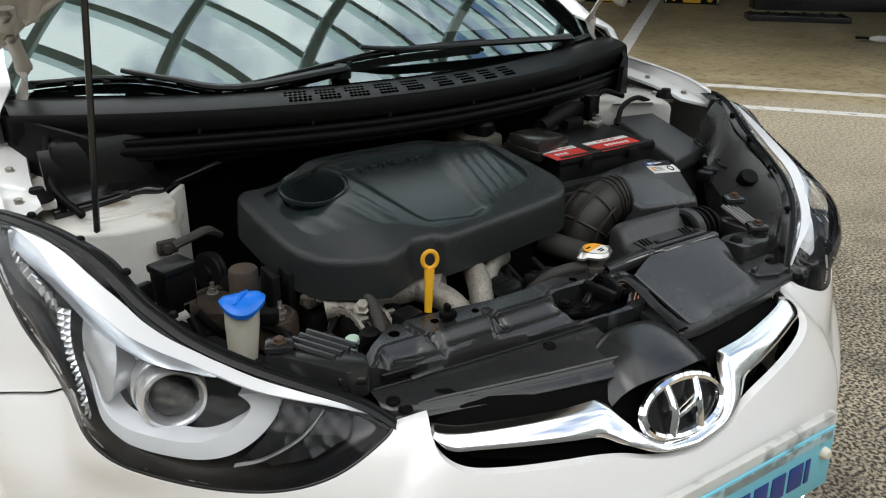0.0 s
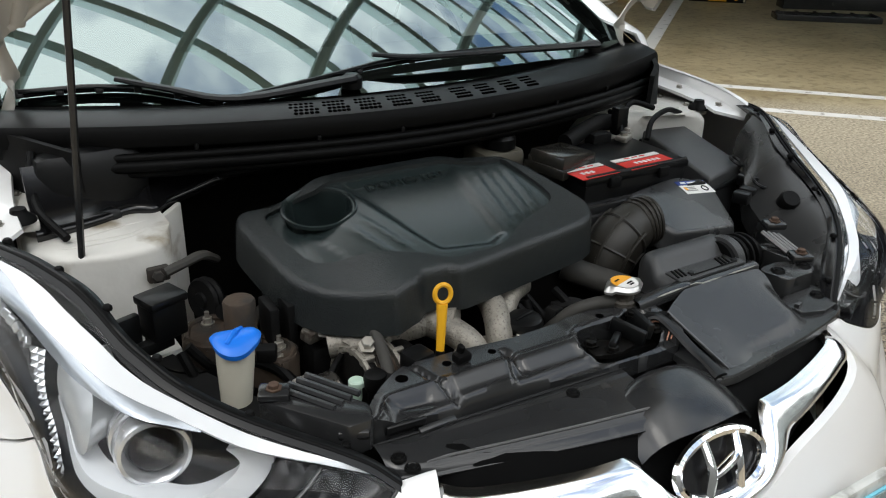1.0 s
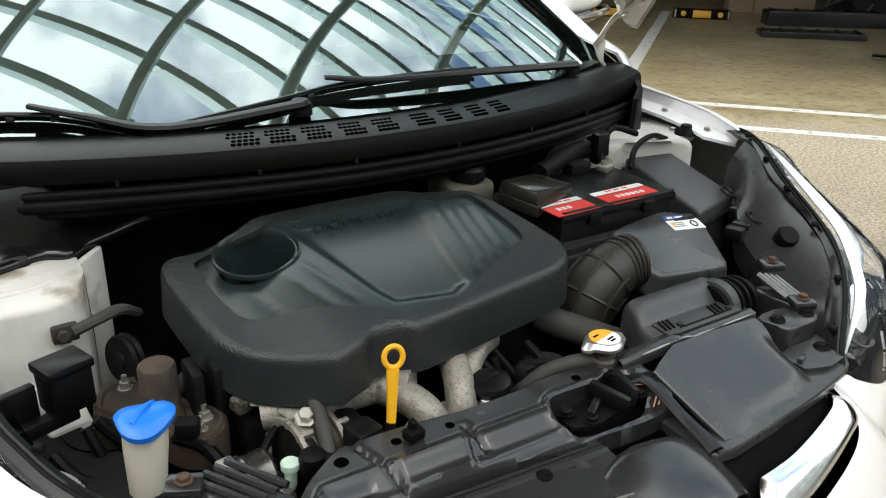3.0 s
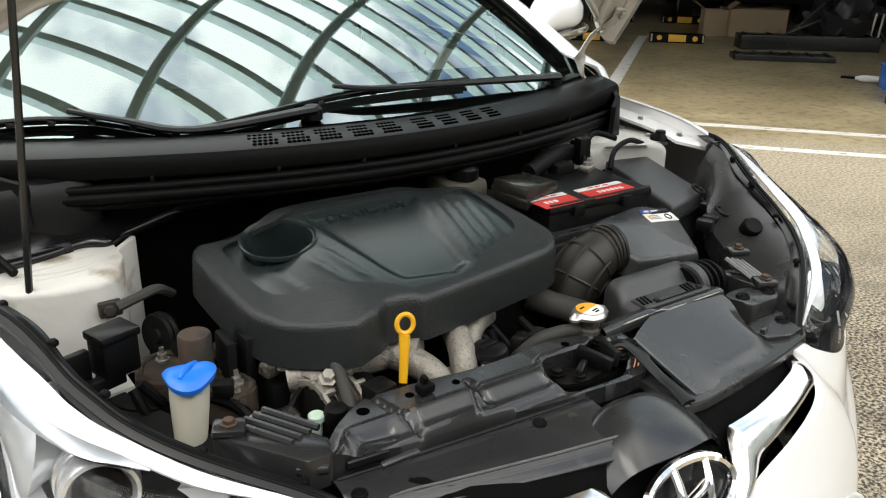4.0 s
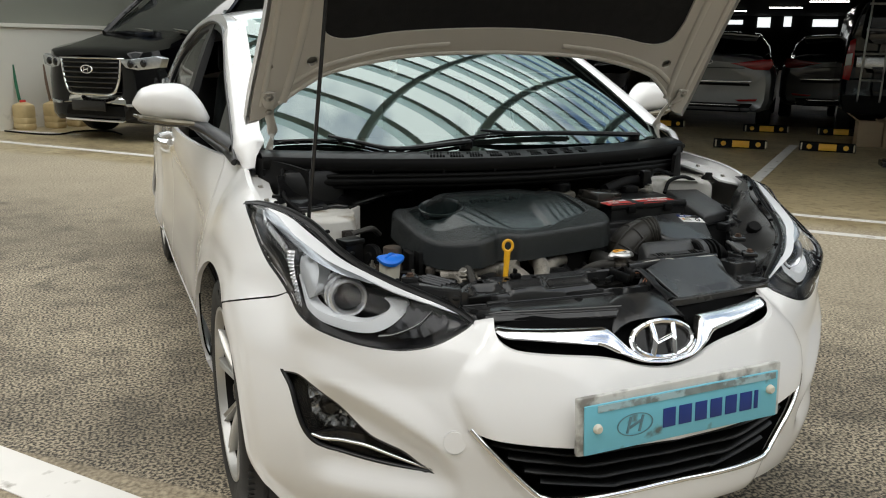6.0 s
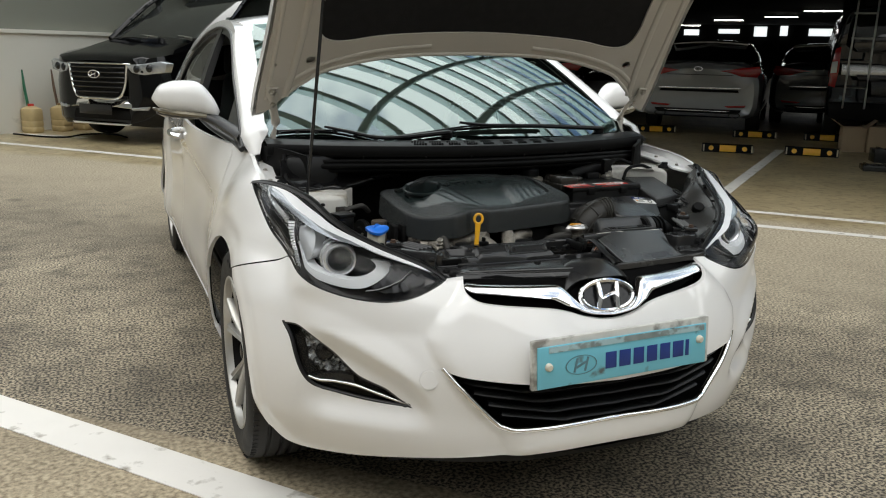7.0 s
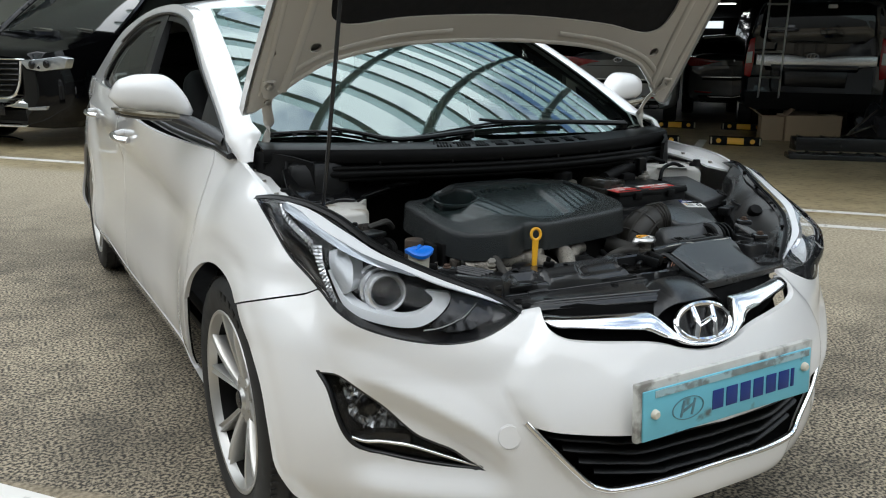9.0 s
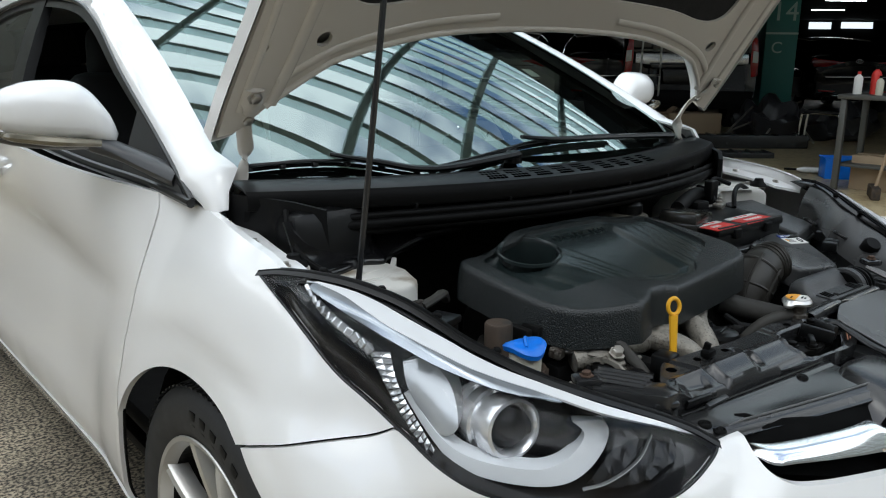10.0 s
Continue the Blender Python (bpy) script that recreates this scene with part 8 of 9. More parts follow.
def oval_ring(name, x, y, z, rx, rz, r, material, parent, label=""):
    bm = bmesh.new()
    rows = [[(x + math.cos(a) * (rx + r * math.cos(b)), y - r * math.sin(b), z + math.sin(a) * (rz + r * math.cos(b))) for b in np.linspace(0, 2 * math.pi, 7)[:-1]] for a in np.linspace(0, 2 * math.pi, 29)]
    grid(bm, rows, close=True)
    for dx in (-1, 1):
        tube(bm, [(x + dx * rx * .36 + .08 * rx, y - r, z + rz * .62), (x + dx * rx * .36 - .08 * rx, y - r, z - rz * .62)], r * .8, 6, 1)
    tube(bm, [(x - rx * .36, y - r, z - rz * .15), (x + rx * .36, y - r, z + rz * .15)], r * .8, 6, 1)
    return part(name, bm, material, parent, label)


def road_wheel(parent, x, y, r, out, material=None):
    m = Matrix.Translation((x, y, r)) @ Vector((out, 0, 0)).to_track_quat("Z", "Y").to_matrix().to_4x4()
    bm = bmesh.new()
    lathe(bm, [(r * .66, -.09), (r * .9, -.105), (r * .985, -.085), (r, -.05), (r * .985, -.02), (r, .0), (r * .985, .02), (r, .05), (r * .985, .085), (r * .9, .105), (r * .66, .09)], m, 36)
    w = part("wheel", bm, TYRE, parent)
    bm = bmesh.new()
    lathe(bm, [(r * .67, .088), (r * .64, .095), (r * .60, .06), (r * .2, .075), (r * .16, .085), (0, .085)], m, 30)
    part("rim", bm, material or SILVER, w)


def saloon_rear(a, b, paint, label, turn=0.0, detail=True):
    car_ = thing("car", label, "car", "parked vehicles", stand(a, b, turn))
    bm = bmesh.new()
    H = half_line
    loft(bm, [(.05, H(.66, .36, .60, .80)), (.0, H(.82, .30, .70, 1.00)), (.04, H(.885, .28, .74, 1.085)), (.14, H(.915, .27, .76, 1.12)), (.50, H(.93, .25, .80, 1.12)), (.9, H(.93, .24, .84, 1.10)), (2.2, H(.93, .22, .86, 1.02)), (3.4, H(.93, .22, .84, .98)), (4.3, H(.90, .24, .75, .86)), (4.8, H(.72, .30, .60, .72))])
    body = part("body", bm, paint, car_)
    bm = bmesh.new()
    loft(bm, [(.55, [(0.001, 1.0), (.74, 1.0), (.72, 1.09), (.60, 1.12), (.001, 1.13)]), (1.25, [(0.001, 1.0), (.82, 1.0), (.74, 1.25), (.58, 1.40), (.001, 1.435)]), (2.0, [(0.001, 1.0), (.84, 1.0), (.75, 1.28), (.60, 1.44), (.001, 1.475)]), (2.9, [(0.001, 1.0), (.83, 1.0), (.74, 1.25), (.58, 1.40), (.001, 1.43)]), (3.7, [(0.001, .95), (.78, .95), (.74, .99), (.60, 1.0), (.001, 1.01)])])
    part("greenhouse", bm, DARKGLASS, car_, "dark glass cabin")
    bm = bmesh.new()
    sheet(bm, [[(.60 * u, y, z - .035 * u * u) for u in np.linspace(-1, 1, 9)] for y, z in ((1.22, 1.442), (1.6, 1.475), (2.2, 1.488), (2.8, 1.455))], .02)
    part("roof", bm, paint, car_)
    for sx in (-1, 1):
        road_wheel(car_, sx * .80, 1.05, .33, sx)
        road_wheel(car_, sx * .80, 3.85, .33, sx)
        if not detail:
            continue
        lamp_ = plate_on("tail_lamp", [(sx * .29, .985), (sx * .48, 1.015), (sx * .70, 1.045), (sx * .86, 1.065), (sx * .90, .98), (sx * .84, .90), (sx * .62, .905), (sx * .46, .955)], .020, REDLENS, car_, "red wraparound tail lamp", .078, .006, .07)
        plate_on("lamp_insert", [(sx * .52, .965), (sx * .66, .985), (sx * .80, .99), (sx * .80, .94), (sx * .66, .925)], -.012, mat("pink_lamp_insert", (.28, .10, .09), .2, var=.2, scale=20), lamp_, "", .014, .003, .07)
        plate_on("reflector", [(sx * .40, .455), (sx * .72, .475), (sx * .70, .44), (sx * .46, .43)], .03, REDLENS, car_, "low red reflector", .045, .003, .06)
        bm = bmesh.new()
        rows = [[(sx * .56 + math.cos(t) * q, .02 - d, .315 + math.sin(t) * q * .45) for q, d in ((.09, 0), (.09, .02), (.075, .02), (.07, 0))] for t in np.linspace(0, 2 * math.pi, 21)]
        grid(bm, rows)
        part("exhaust_tip", bm, LAMPDARK, car_)
    if detail:
        plate_on("chrome_strip", [(-.60, .705), (.60, .715), (.62, .732), (-.62, .722)], -.006, CHROME, car_, "thin chrome strip", .012, .003, .10)
        plate_on("boot_shadow_gap", [(-.50, .925), (.50, .925), (.50, .917), (-.50, .917)], -.004, RUBBER, car_, "", .012, 0, .03)
        plate_on("boot_step", [(-.58, .70), (.58, .70), (.60, .66), (-.60, .66)], .0, RUBBER, car_, "", .006, 0, .10)
        plate_on("diffuser", [(-.66, .40), (.66, .40), (.60, .27), (-.60, .27)], .012, DULLBLACK, car_, "black diffuser", .03, .008, .12)
        plate_on("bumper_chrome", [(-.50, .385), (.50, .385), (.44, .365), (-.44, .365)], -.022, CHROME, car_, "", .01, .003, .10)
        oval_ring("badge", -.03, -.008, 1.01, .062, .032, .005, CHROME, car_, "oval badge")
    return car_


saloon_rear(-1.05, 11.67, GREYPAINT, "silver-grey saloon parked nose-in, red tail lamps")
saloon_rear(.85, 13.9, mat("dark_grey_car_paint", (.018, .019, .02), .3, .2, var=.05, scale=4, coat=1.0), "dark grey saloon in the shade between two vehicles", detail=True)
saloon_rear(5.6, 15.4, BLACKPAINT, "black saloon deep inside the dark garage")
saloon_rear(8.4, 15.8, NAVYPAINT, "dark blue saloon deep inside the dark garage")
saloon_rear(-4.2, 13.2, BLACKPAINT, "black saloon parked beside the silver one")

# dark van with a ladder on its tailgate
van = thing("van", "dark navy van with a chrome ladder on its tailgate", "van", "parked vehicles", stand(1.72, 11.38))
bm = bmesh.new()


def van_line(w, zb, zs, zt, top):
    return [(0.001, zb), (w * .86, zb), (w * .98, zb + .08), (w, zb + .3), (w, zs), (w * .985, zs + .18), (top * 1.05, zt - .16), (top, zt - .07), (top * .9, zt - .02), (top * .6, zt + .01), (0.001, zt + .02)]


loft(bm, [(.10, van_line(.80, .45, 1.0, 1.6, .66)), (.02, van_line(.90, .38, 1.08, 1.86, .76)), (.0, van_line(.93, .36, 1.10, 1.90, .78)), (.10, van_line(.955, .34, 1.12, 1.93, .80)), (.4, van_line(.96, .32, 1.12, 1.94, .82)), (3.6, van_line(.96, .32, 1.10, 1.93, .82)), (4.2, van_line(.95, .32, 1.05, 1.55, .78)), (4.95, van_line(.85, .36, .8, 1.0, .72))])
part("body", bm, NAVYPAINT, van)
plate_on("rear_window", [(-.60, 1.29), (.60, 1.29), (.72, 1.40), (.70, 1.78), (.60, 1.83), (-.60, 1.83), (-.70, 1.78), (-.72, 1.40)], -.004, DARKGLASS, van, "dark tinted rear window", .014, .006)
band = plate_on("chrome_band", [(-.80, 1.13), (-.30, 1.13), (-.12, 1.10), (.12, 1.10), (.30, 1.13), (.80, 1.13), (.80, .985), (.62, .965), (.30, .93), (-.30, .93), (-.62, .965), (-.80, .985)], -.006, mat("bright_brushed_band", (.62, .63, .64), .22, .9, var=.05, scale=8), van, "wide chrome band across the tailgate", .014, .006)
plate_on("band_recess", [(-.60, .99), (.58, .99), (.54, .90), (-.56, .90)], -.012, NAVYPAINT, van, "", .014, .004)
plate_on("plate_recess", [(-.40, .90), (.44, .90), (.42, .69), (-.38, .69)], -.006, LAMPDARK, van, "dark plate recess", .008, .002)
oval_ring("badge", -.05, -.022, 1.115, .075, .036, .006, CHROME, van, "oval badge")
plate_on("rear_bumper", [(-.93, .60), (.93, .60), (.90, .38), (.80, .34), (-.80, .34), (-.90, .38)], .0, DULLBLACK, van, "black rear bumper", .05, .02, .06)
for sx in (-1, 1):
    lamp_ = plate_on("tail_lamp", [(sx * .84, 1.37), (sx * .91, 1.34), (sx * .945, 1.10), (sx * .95, .82), (sx * .86, .80), (sx * .83, 1.05)], -.004, REDLENS, van, "tall red and clear tail lamp", .02, .006, .03)
    plate_on("clear_section", [(sx * .86, 1.17), (sx * .935, 1.16), (sx * .94, 1.00), (sx * .86, 1.01)], -.016, mat("pale_clear_lens", (.55, .55, .53), .15, .2, var=.15, scale=30), lamp_, "", .012, .003, .03)
    plate_on("corner_glass", [(sx * .78, 1.40), (sx * .90, 1.42), (sx * .82, 1.80), (sx * .76, 1.78)], .004, DARKGLASS, van, "", .01, .003, .03)
    for y in (.95, 4.05):
        road_wheel(van, sx * .83, y, .34, sx)
for j in range(6):
    bm = bmesh.new()
    box(bm, (-.1 + .05 * j, -.018, .995), (.028, .004, .03), .002)
    part("badge_bar", bm, CHROME, band) if j in (0, 5) else bm.free()
RAIL = mat("pale_ladder_steel", (.48, .48, .47), .3, .5, var=.1, scale=20)
ladder = part("ladder", (lambda q: (tube(q, [(-.73, -.03, .52), (-.73, -.075, .60), (-.72, -.075, 1.2), (-.70, -.045, 1.75), (-.69, .06, 2.02)], .013, 8, 5), q)[1])(bmesh.new()), RAIL, van, "chrome tubular ladder")
bm = bmesh.new()
tube(bm, [(-.45, -.03, .52), (-.45, -.075, .60), (-.45, -.075, 1.2), (-.44, -.045, 1.75), (-.43, .06, 2.02)], .013, 8, 5)
part("rail", bm, RAIL, ladder)
for z, y in ((.81, -.075), (1.17, -.075), (1.49, -.065), (1.83, -.03)):
    bm = bmesh.new()
    tube(bm, [(-.73, y, z), (-.59, y - .006, z), (-.45, y, z)], .014, 8, 3)
    part("rung", bm, RAIL, ladder)
bm = bmesh.new()
box(bm, (.14, -.02, 1.80), (.12, .05, .05), .01)
part("reversing_lamp", bm, PAPER, van)

# black van, seen from the front
bvan = thing("van", "glossy black van with a chrome-framed grille", "van", "parked vehicles", stand(-7.52, 5.9))
bm = bmesh.new()


def nose_line(w, zb, zs, zt, top):
    return [(0.001, zb), (w * .88, zb), (w * .98, zb + .08), (w, zb + .26), (w * .995, zs), (w * .96, zs + (zt - zs) * .45), (top, zt - .02), (top * .8, zt), (top * .5, zt + .012), (0.001, zt + .02)]


loft(bm, [(.04, nose_line(.40, .27, .62, .94, .36)), (.0, nose_line(.50, .24, .66, .99, .46)), (.05, nose_line(.68, .23, .70, 1.04, .62)), (.12, nose_line(.80, .22, .74, 1.07, .74)), (.22, nose_line(.89, .22, .78, 1.09, .82)), (.38, nose_line(.95, .22, .82, 1.12, .87)), (.75, nose_line(.96, .22, .84, 1.19, .88)), (1.15, nose_line(.96, .22, .90, 1.29, .88)), (1.25, nose_line(.96, .22, .92, 1.31, .88)), (4.9, nose_line(.96, .24, .95, 1.33, .90)), (5.1, nose_line(.90, .30, .95, 1.28, .84))])
part("body", bm, BLACKPAINT, bvan)
bm = bmesh.new()
loft(bm, [(1.15, [(0.001, 1.22), (.86, 1.22), (.84, 1.28), (.60, 1.30), (.001, 1.31)]), (2.05, [(0.001, 1.22), (.94, 1.22), (.80, 1.84), (.60, 1.90), (.001, 1.92)]), (4.9, [(0.001, 1.22), (.94, 1.22), (.80, 1.86), (.60, 1.92), (.001, 1.94)]), (5.1, [(0.001, 1.22), (.90, 1.22), (.76, 1.80), (.56, 1.86), (.001, 1.87)])])
part("greenhouse", bm, mat("smoky_glass", (.018, .02, .018), .06, var=.2, scale=3, coat=.5), bvan, "dark glass cabin")
for sx in (-1, 1):
    bm = bmesh.new()
    tube(bm, [(sx * .87, 1.13, 1.27), (sx * .86, 1.6, 1.59), (sx * .80, 2.06, 1.86), (sx * .80, 2.8, 1.90), (sx * .80, 4.9, 1.90)], .035, 8, 4)
    part("pillar", bm, BLACKPAINT, bvan)
    road_wheel(bvan, sx * .84, .95, .35, sx)
    road_wheel(bvan, sx * .84, 4.1, .35, sx)
    hl = plate_on("headlamp", [(sx * .44, .965), (sx * .62, .975), (sx * .86, 1.01), (sx * .93, .985), (sx * .90, .88), (sx * .66, .845), (sx * .52, .87)], .06, mat("bright_clear_headlamp", (.50, .52, .54), .12, .7, var=.4, scale=14), bvan, "clear wraparound headlamp", .12, .008, .25)
    for q in range(2):
        bm = bmesh.new()
        lathe(bm, [(0, .02), (.03, .015), (.045, .0)], disc_at((sx * (.58 + .15 * q), -.065 + .25 * (.58 + .15 * q) ** 2, .915 + .01 * q), (0, -1, 0)), 18)
        part("reflector_bowl", bm, LAMPDARK, hl)
    plate_on("fog_lamp", [(sx * .50, .455), (sx * .72, .475), (sx * .70, .43), (sx * .52, .425)], -.03, mat("bright_clear_headlamp", (.5, .5, .5), .1), bvan, "slim fog lamp", .06, .004, .25)
    bm = bmesh.new()
    box(bm, (sx * 1.02, 1.45, 1.28), (.20, .12, .26), .05, (0, 0, 12 * sx), .9, 3)
    part("door_mirror", bm, BLACKPAINT, bvan)
gr = plate_on("grille", [(-.45, .96), (.45, .96), (.40, .70), (.30, .58), (-.30, .58), (-.40, .70)], -.035, DULLBLACK, bvan, "black slatted grille", .02, .004, .28)
for j in range(6):
    z = .925 - .058 * j
    w = .43 - max(0, j - 3) * .045
    bm = bmesh.new()
    tube(bm, [(x, -.062 + .28 * x * x, z) for x in np.linspace(-w, w, 9)], .014, 6, 2, flat=.7)
    part("slat", bm, mat("gloss_black_slat", (.02, .02, .021), .2, var=.1), gr)
bm = bmesh.new()
run = [(-.46, .955), (-.415, .70), (-.31, .565), (0, .56), (.31, .565), (.415, .70), (.46, .955)]
tube(bm, [(x, -.055 + .28 * x * x, z) for x, z in run], .016, 8, 5)
part("grille_surround", bm, CHROME, gr, "chrome grille surround")
bm = bmesh.new()
tube(bm, [(x, -.05 + .28 * x * x, .972) for x in np.linspace(-.5, .5, 9)], .010, 8, 2)
part("grille_top_strip", bm, CHROME, gr)
oval_ring("badge", 0, -.07, .845, .085, .045, .009, CHROME, bvan, "oval chrome badge")
plate_on("bumper_chrome", [(-.62, .535), (.62, .535), (.58, .43), (.36, .45), (-.36, .45), (-.58, .43)], -.045, CHROME, bvan, "broad chrome bumper strip", .03, .010, .30)
plate_on("plate", [(-.26, .485), (.26, .485), (.26, .365), (-.26, .365)], -.085, LAMPDARK, bvan, "dark blank plate", .012, .004, .10)
plate_on("lower_intake", [(-.52, .42), (.52, .42), (.46, .30), (-.46, .30)], -.03, DULLBLACK, bvan, "", .02, .004, .28)
plate_on("skid_strip", [(-.48, .262), (.48, .262), (.44, .232), (-.44, .232)], -.05, CHROME, bvan, "chrome skid strip", .02, .005, .28)
for x0, x1 in ((-.62, -.05), (-.05, .52)):
    bm = bmesh.new()
    tube(bm, [(x1, 1.12, 1.30), (x0 + .3, 1.19, 1.325), (x0, 1.22, 1.335)], [.014, .008, .006], 6, 3)
    part("wiper", bm, STEEL, bvan)

# ---- wheel stops on the garage floor ----
def car_stop():
    root = thing("wheel_stop", "black rubber wheel stop with yellow reflectors", "wheel stop", "wheel stops")
    bm = bmesh.new()
    prism(bm, [(-.08, 0), (.08, 0), (.055, .105), (-.055, .105)], -.315, .315, .012, Matrix(((0, 0, 1, 0), (1, 0, 0, 0), (0, 1, 0, 0), (0, 0, 0, 1))))
    part("block", bm, RUBBER, root)
    slope = Euler((radians(-13.4), 0, 0)).to_matrix().to_4x4()

    def stuck(name, x, w, h, mt, round_=False):
        bm = bmesh.new()
        if round_:
            lathe(bm, [(0, .003), (w, .003), (w * 1.1, 0)], Matrix.Translation((0, 0, 0)) @ Euler((radians(90), 0, 0)).to_matrix().to_4x4(), 16)
        else:
            box(bm, (0, 0, 0), (w, .006, h), .001)
        bmesh.ops.transform(bm, matrix=Matrix.Translation((x, -.0705, .055)) @ slope, verts=bm.verts)
        part(name, bm, mt, root)
    stuck("yellow_patch", 0, .20, .082, YELLOW)
    for sx in (-1, 1):
        stuck("yellow_dot", sx * .205, .028, 0, YELLOW, True)
        stuck("pale_strip", sx * .295, .018, .085, mat("pale_worn_strip", (.45, .40, .28), .5, var=.2, scale=20))
    return root


first = car_stop()
ends = [((6.04, 7.085), (6.543, 6.704)), ((6.907, 6.54), (7.36, 6.10)), ((8.176, 5.596), (8.694, 5.127)), ((6.789, 9.621), (7.31, 9.316)), ((7.811, 8.561), (8.34, 8.18)), ((8.631, 7.943), (9.1, 7.5))]
for i, (p, q) in enumerate(ends):
    at = Matrix.Translation(((p[0] + q[0]) / 2, (p[1] + q[1]) / 2, 0)) @ Matrix.Rotation(math.atan2(q[1] - p[1], q[0] - p[0]), 4, "Z")
    if i == 0:
        first.matrix_world = at
    else:
        copy_thing(first, at)

# ---- clutter by the wall and in the garage ----
AMBER = mat("yellowish_plastic_jug", (.55, .42, .22), .35, var=.15, scale=12)


def jug(x, y, tall, cap_mat, stick_mat, sdx):
    root = thing("jug", "yellowish plastic jug with an oily cap and a stick in it", "jug", "jugs", Matrix.Translation((x, y, 0)) @ Matrix.Rotation(FACING, 4, "Z"))
    bm = bmesh.new()
    rows = []
    for z, w in ((0, .9), (.02, 1), (.07, 1), (.08, .95), (.095, 1), (.15, 1), (.16, .95), (.175, 1), (tall * .82, 1), (tall * .9, .9), (tall * .96, .55), (tall, .28)):
        rows.append([(w * .135 * math.copysign(abs(math.cos(a)) ** .5, math.cos(a)), w * .10 * math.copysign(abs(math.sin(a)) ** .5, math.sin(a)), z) for a in np.linspace(0, 2 * math.pi, 29)[:-1]])
    vs = grid(bm, rows, close=True)
    bm.faces.new(vs[0])
    bm.faces.new(vs[-1])
    part("body", bm, AMBER, root)
    bm = bmesh.new()
    lathe(bm, [(.038, tall - .01), (.040, tall + .02), (.034, tall + .028), (0, tall + .028)], None, 18)
    part("cap", bm, cap_mat, root)
    bm = bmesh.new()
    tube(bm, [(-.07, .02, tall * .9), (-.09 + sdx * .5, .02, tall + .22), (-.10 + sdx, .03, tall + .48)], [.026, .022, .010], 8, 4, flat=.5)
    part("stick", bm, stick_mat, root)


jug(-2.08, 11.02, .36, RED, mat("dark_green_stick", (.03, .16, .08), .5, var=.2), -.04)
jug(-1.72, 11.18, .36, mat("brown_cap", (.25, .15, .06), .5, var=.1), mat("brown_stick", (.16, .10, .06), .6, var=.2), -.05)
jug(-1.45, 11.35, .33, AMBER, mat("yellow_green_stick", (.40, .50, .05), .5, var=.2), -.03)
line_between("floor_line_6", (-2.9, 11.35), (-1.4, 10.2), .09)
root = thing("cable", "black cable lying in loops on the floor", "cable")
bm = bmesh.new()
tube(bm, [(-2.3, 10.75, .012), (-1.9, 10.3, .012), (-1.62, 10.22, .012), (-1.45, 10.5, .012), (-1.2, 10.55, .012), (-1.0, 10.35, .012), (-.9, 10.0, .012)], .011, 8, 6)
part("lead", bm, RUBBER, root)
sign_ = thing("banner", "pale banner with turquoise letters like bars", "sign", "", stand(-9.05, 11.6))
bm = bmesh.new()
box(bm, (0, 0, 2.05), (3.2, .03, .95), .004)
part("board", bm, mat("pale_banner", (.55, .68, .68), .5, var=.04, scale=2), sign_)
for x in (-1.2, -.9, -.55, -.2, .15, .45, .8, 1.1):
    bm = bmesh.new()
    box(bm, (x, -.018, 2.02), (.16, .006, .42), .002)
    part("bar", bm, TURQ, sign_)
for x in (-1.4, 1.4):
    bm = bmesh.new()
    tube(bm, [(x, .04, 0), (x, .04, 2.5)], .03, 8, 1)
    part("post", bm, STEEL, sign_)

CARTON = mat("brown_carton", (.34, .25, .16), .75, var=.1, scale=8, spot=(.24, .17, .11), spotscale=6, spotcut=.66)


def carton(p, q, tall, deep, label, open_=False):
    p, q = Vector((*p, 0)), Vector((*q, 0))
    wide = (q - p).length
    at = Matrix.Translation((p + q) / 2) @ Matrix.Rotation(math.atan2((q - p).y, (q - p).x), 4, "Z")
    root = thing("carton", label, "box", "cartons", at)
    bm = bmesh.new()
    box(bm, (0, deep / 2, tall / 2), (wide, deep, tall), .006)
    if open_:
        bmesh.ops.delete(bm, geom=[f for f in bm.faces if f.normal.z > .9], context="FACES")
    part("box", bm, CARTON, root)
    for sx, tilt in (((-1, 35), (1, -40)) if open_ else ()):
        bm = bmesh.new()
        box(bm, (sx * (wide / 2 + .06), deep / 2, tall + .05), (.16, deep, .006), 0, (0, tilt, 0))
        part("flap", bm, CARTON, root)
    if not open_:
        bm = bmesh.new()
        box(bm, (0, deep / 2, tall + .001), (wide * 1.0, .05, .002))
        part("tape", bm, mat("parcel_tape", (.40, .31, .18), .3, var=.1), root)


carton((8.17, 6.40), (8.79, 6.01), .34, .42, "large closed brown cardboard carton on the floor")
carton((7.95, 6.62), (8.18, 6.44), .32, .25, "small brown carton with open flaps", True)
CLUTTER = [(6.6, 5.09, 7.41, 4.44), (7.38, 5.72, 8.6, 5.22)]
for (x0, y0, x1, y1), tall in zip(((6.62, 5.08, 7.42, 4.44), (7.38, 5.60, 8.66, 4.70)), (.06, .16)):
    p, q = Vector((x0, y0, 0)), Vector((x1, y1, 0))
    root = thing("ramp", "long black steel ramp lying on the floor", "ramp", "ramps", Matrix.Translation((p + q) / 2) @ Matrix.Rotation(math.atan2(y1 - y0, x1 - x0), 4, "Z"))
    bm = bmesh.new()
    box(bm, (0, .12, tall / 2), ((q - p).length, .26, tall), .008)
    part("beam", bm, SATIN, root)
    for j in range(6):
        bm = bmesh.new()
        box(bm, (-(q - p).length * .45 + j * (q - p).length * .18, .12, tall + .006), (.03, .24, .012), .003)
        part("cleat", bm, SATIN, root)
rnd = random.Random(4)
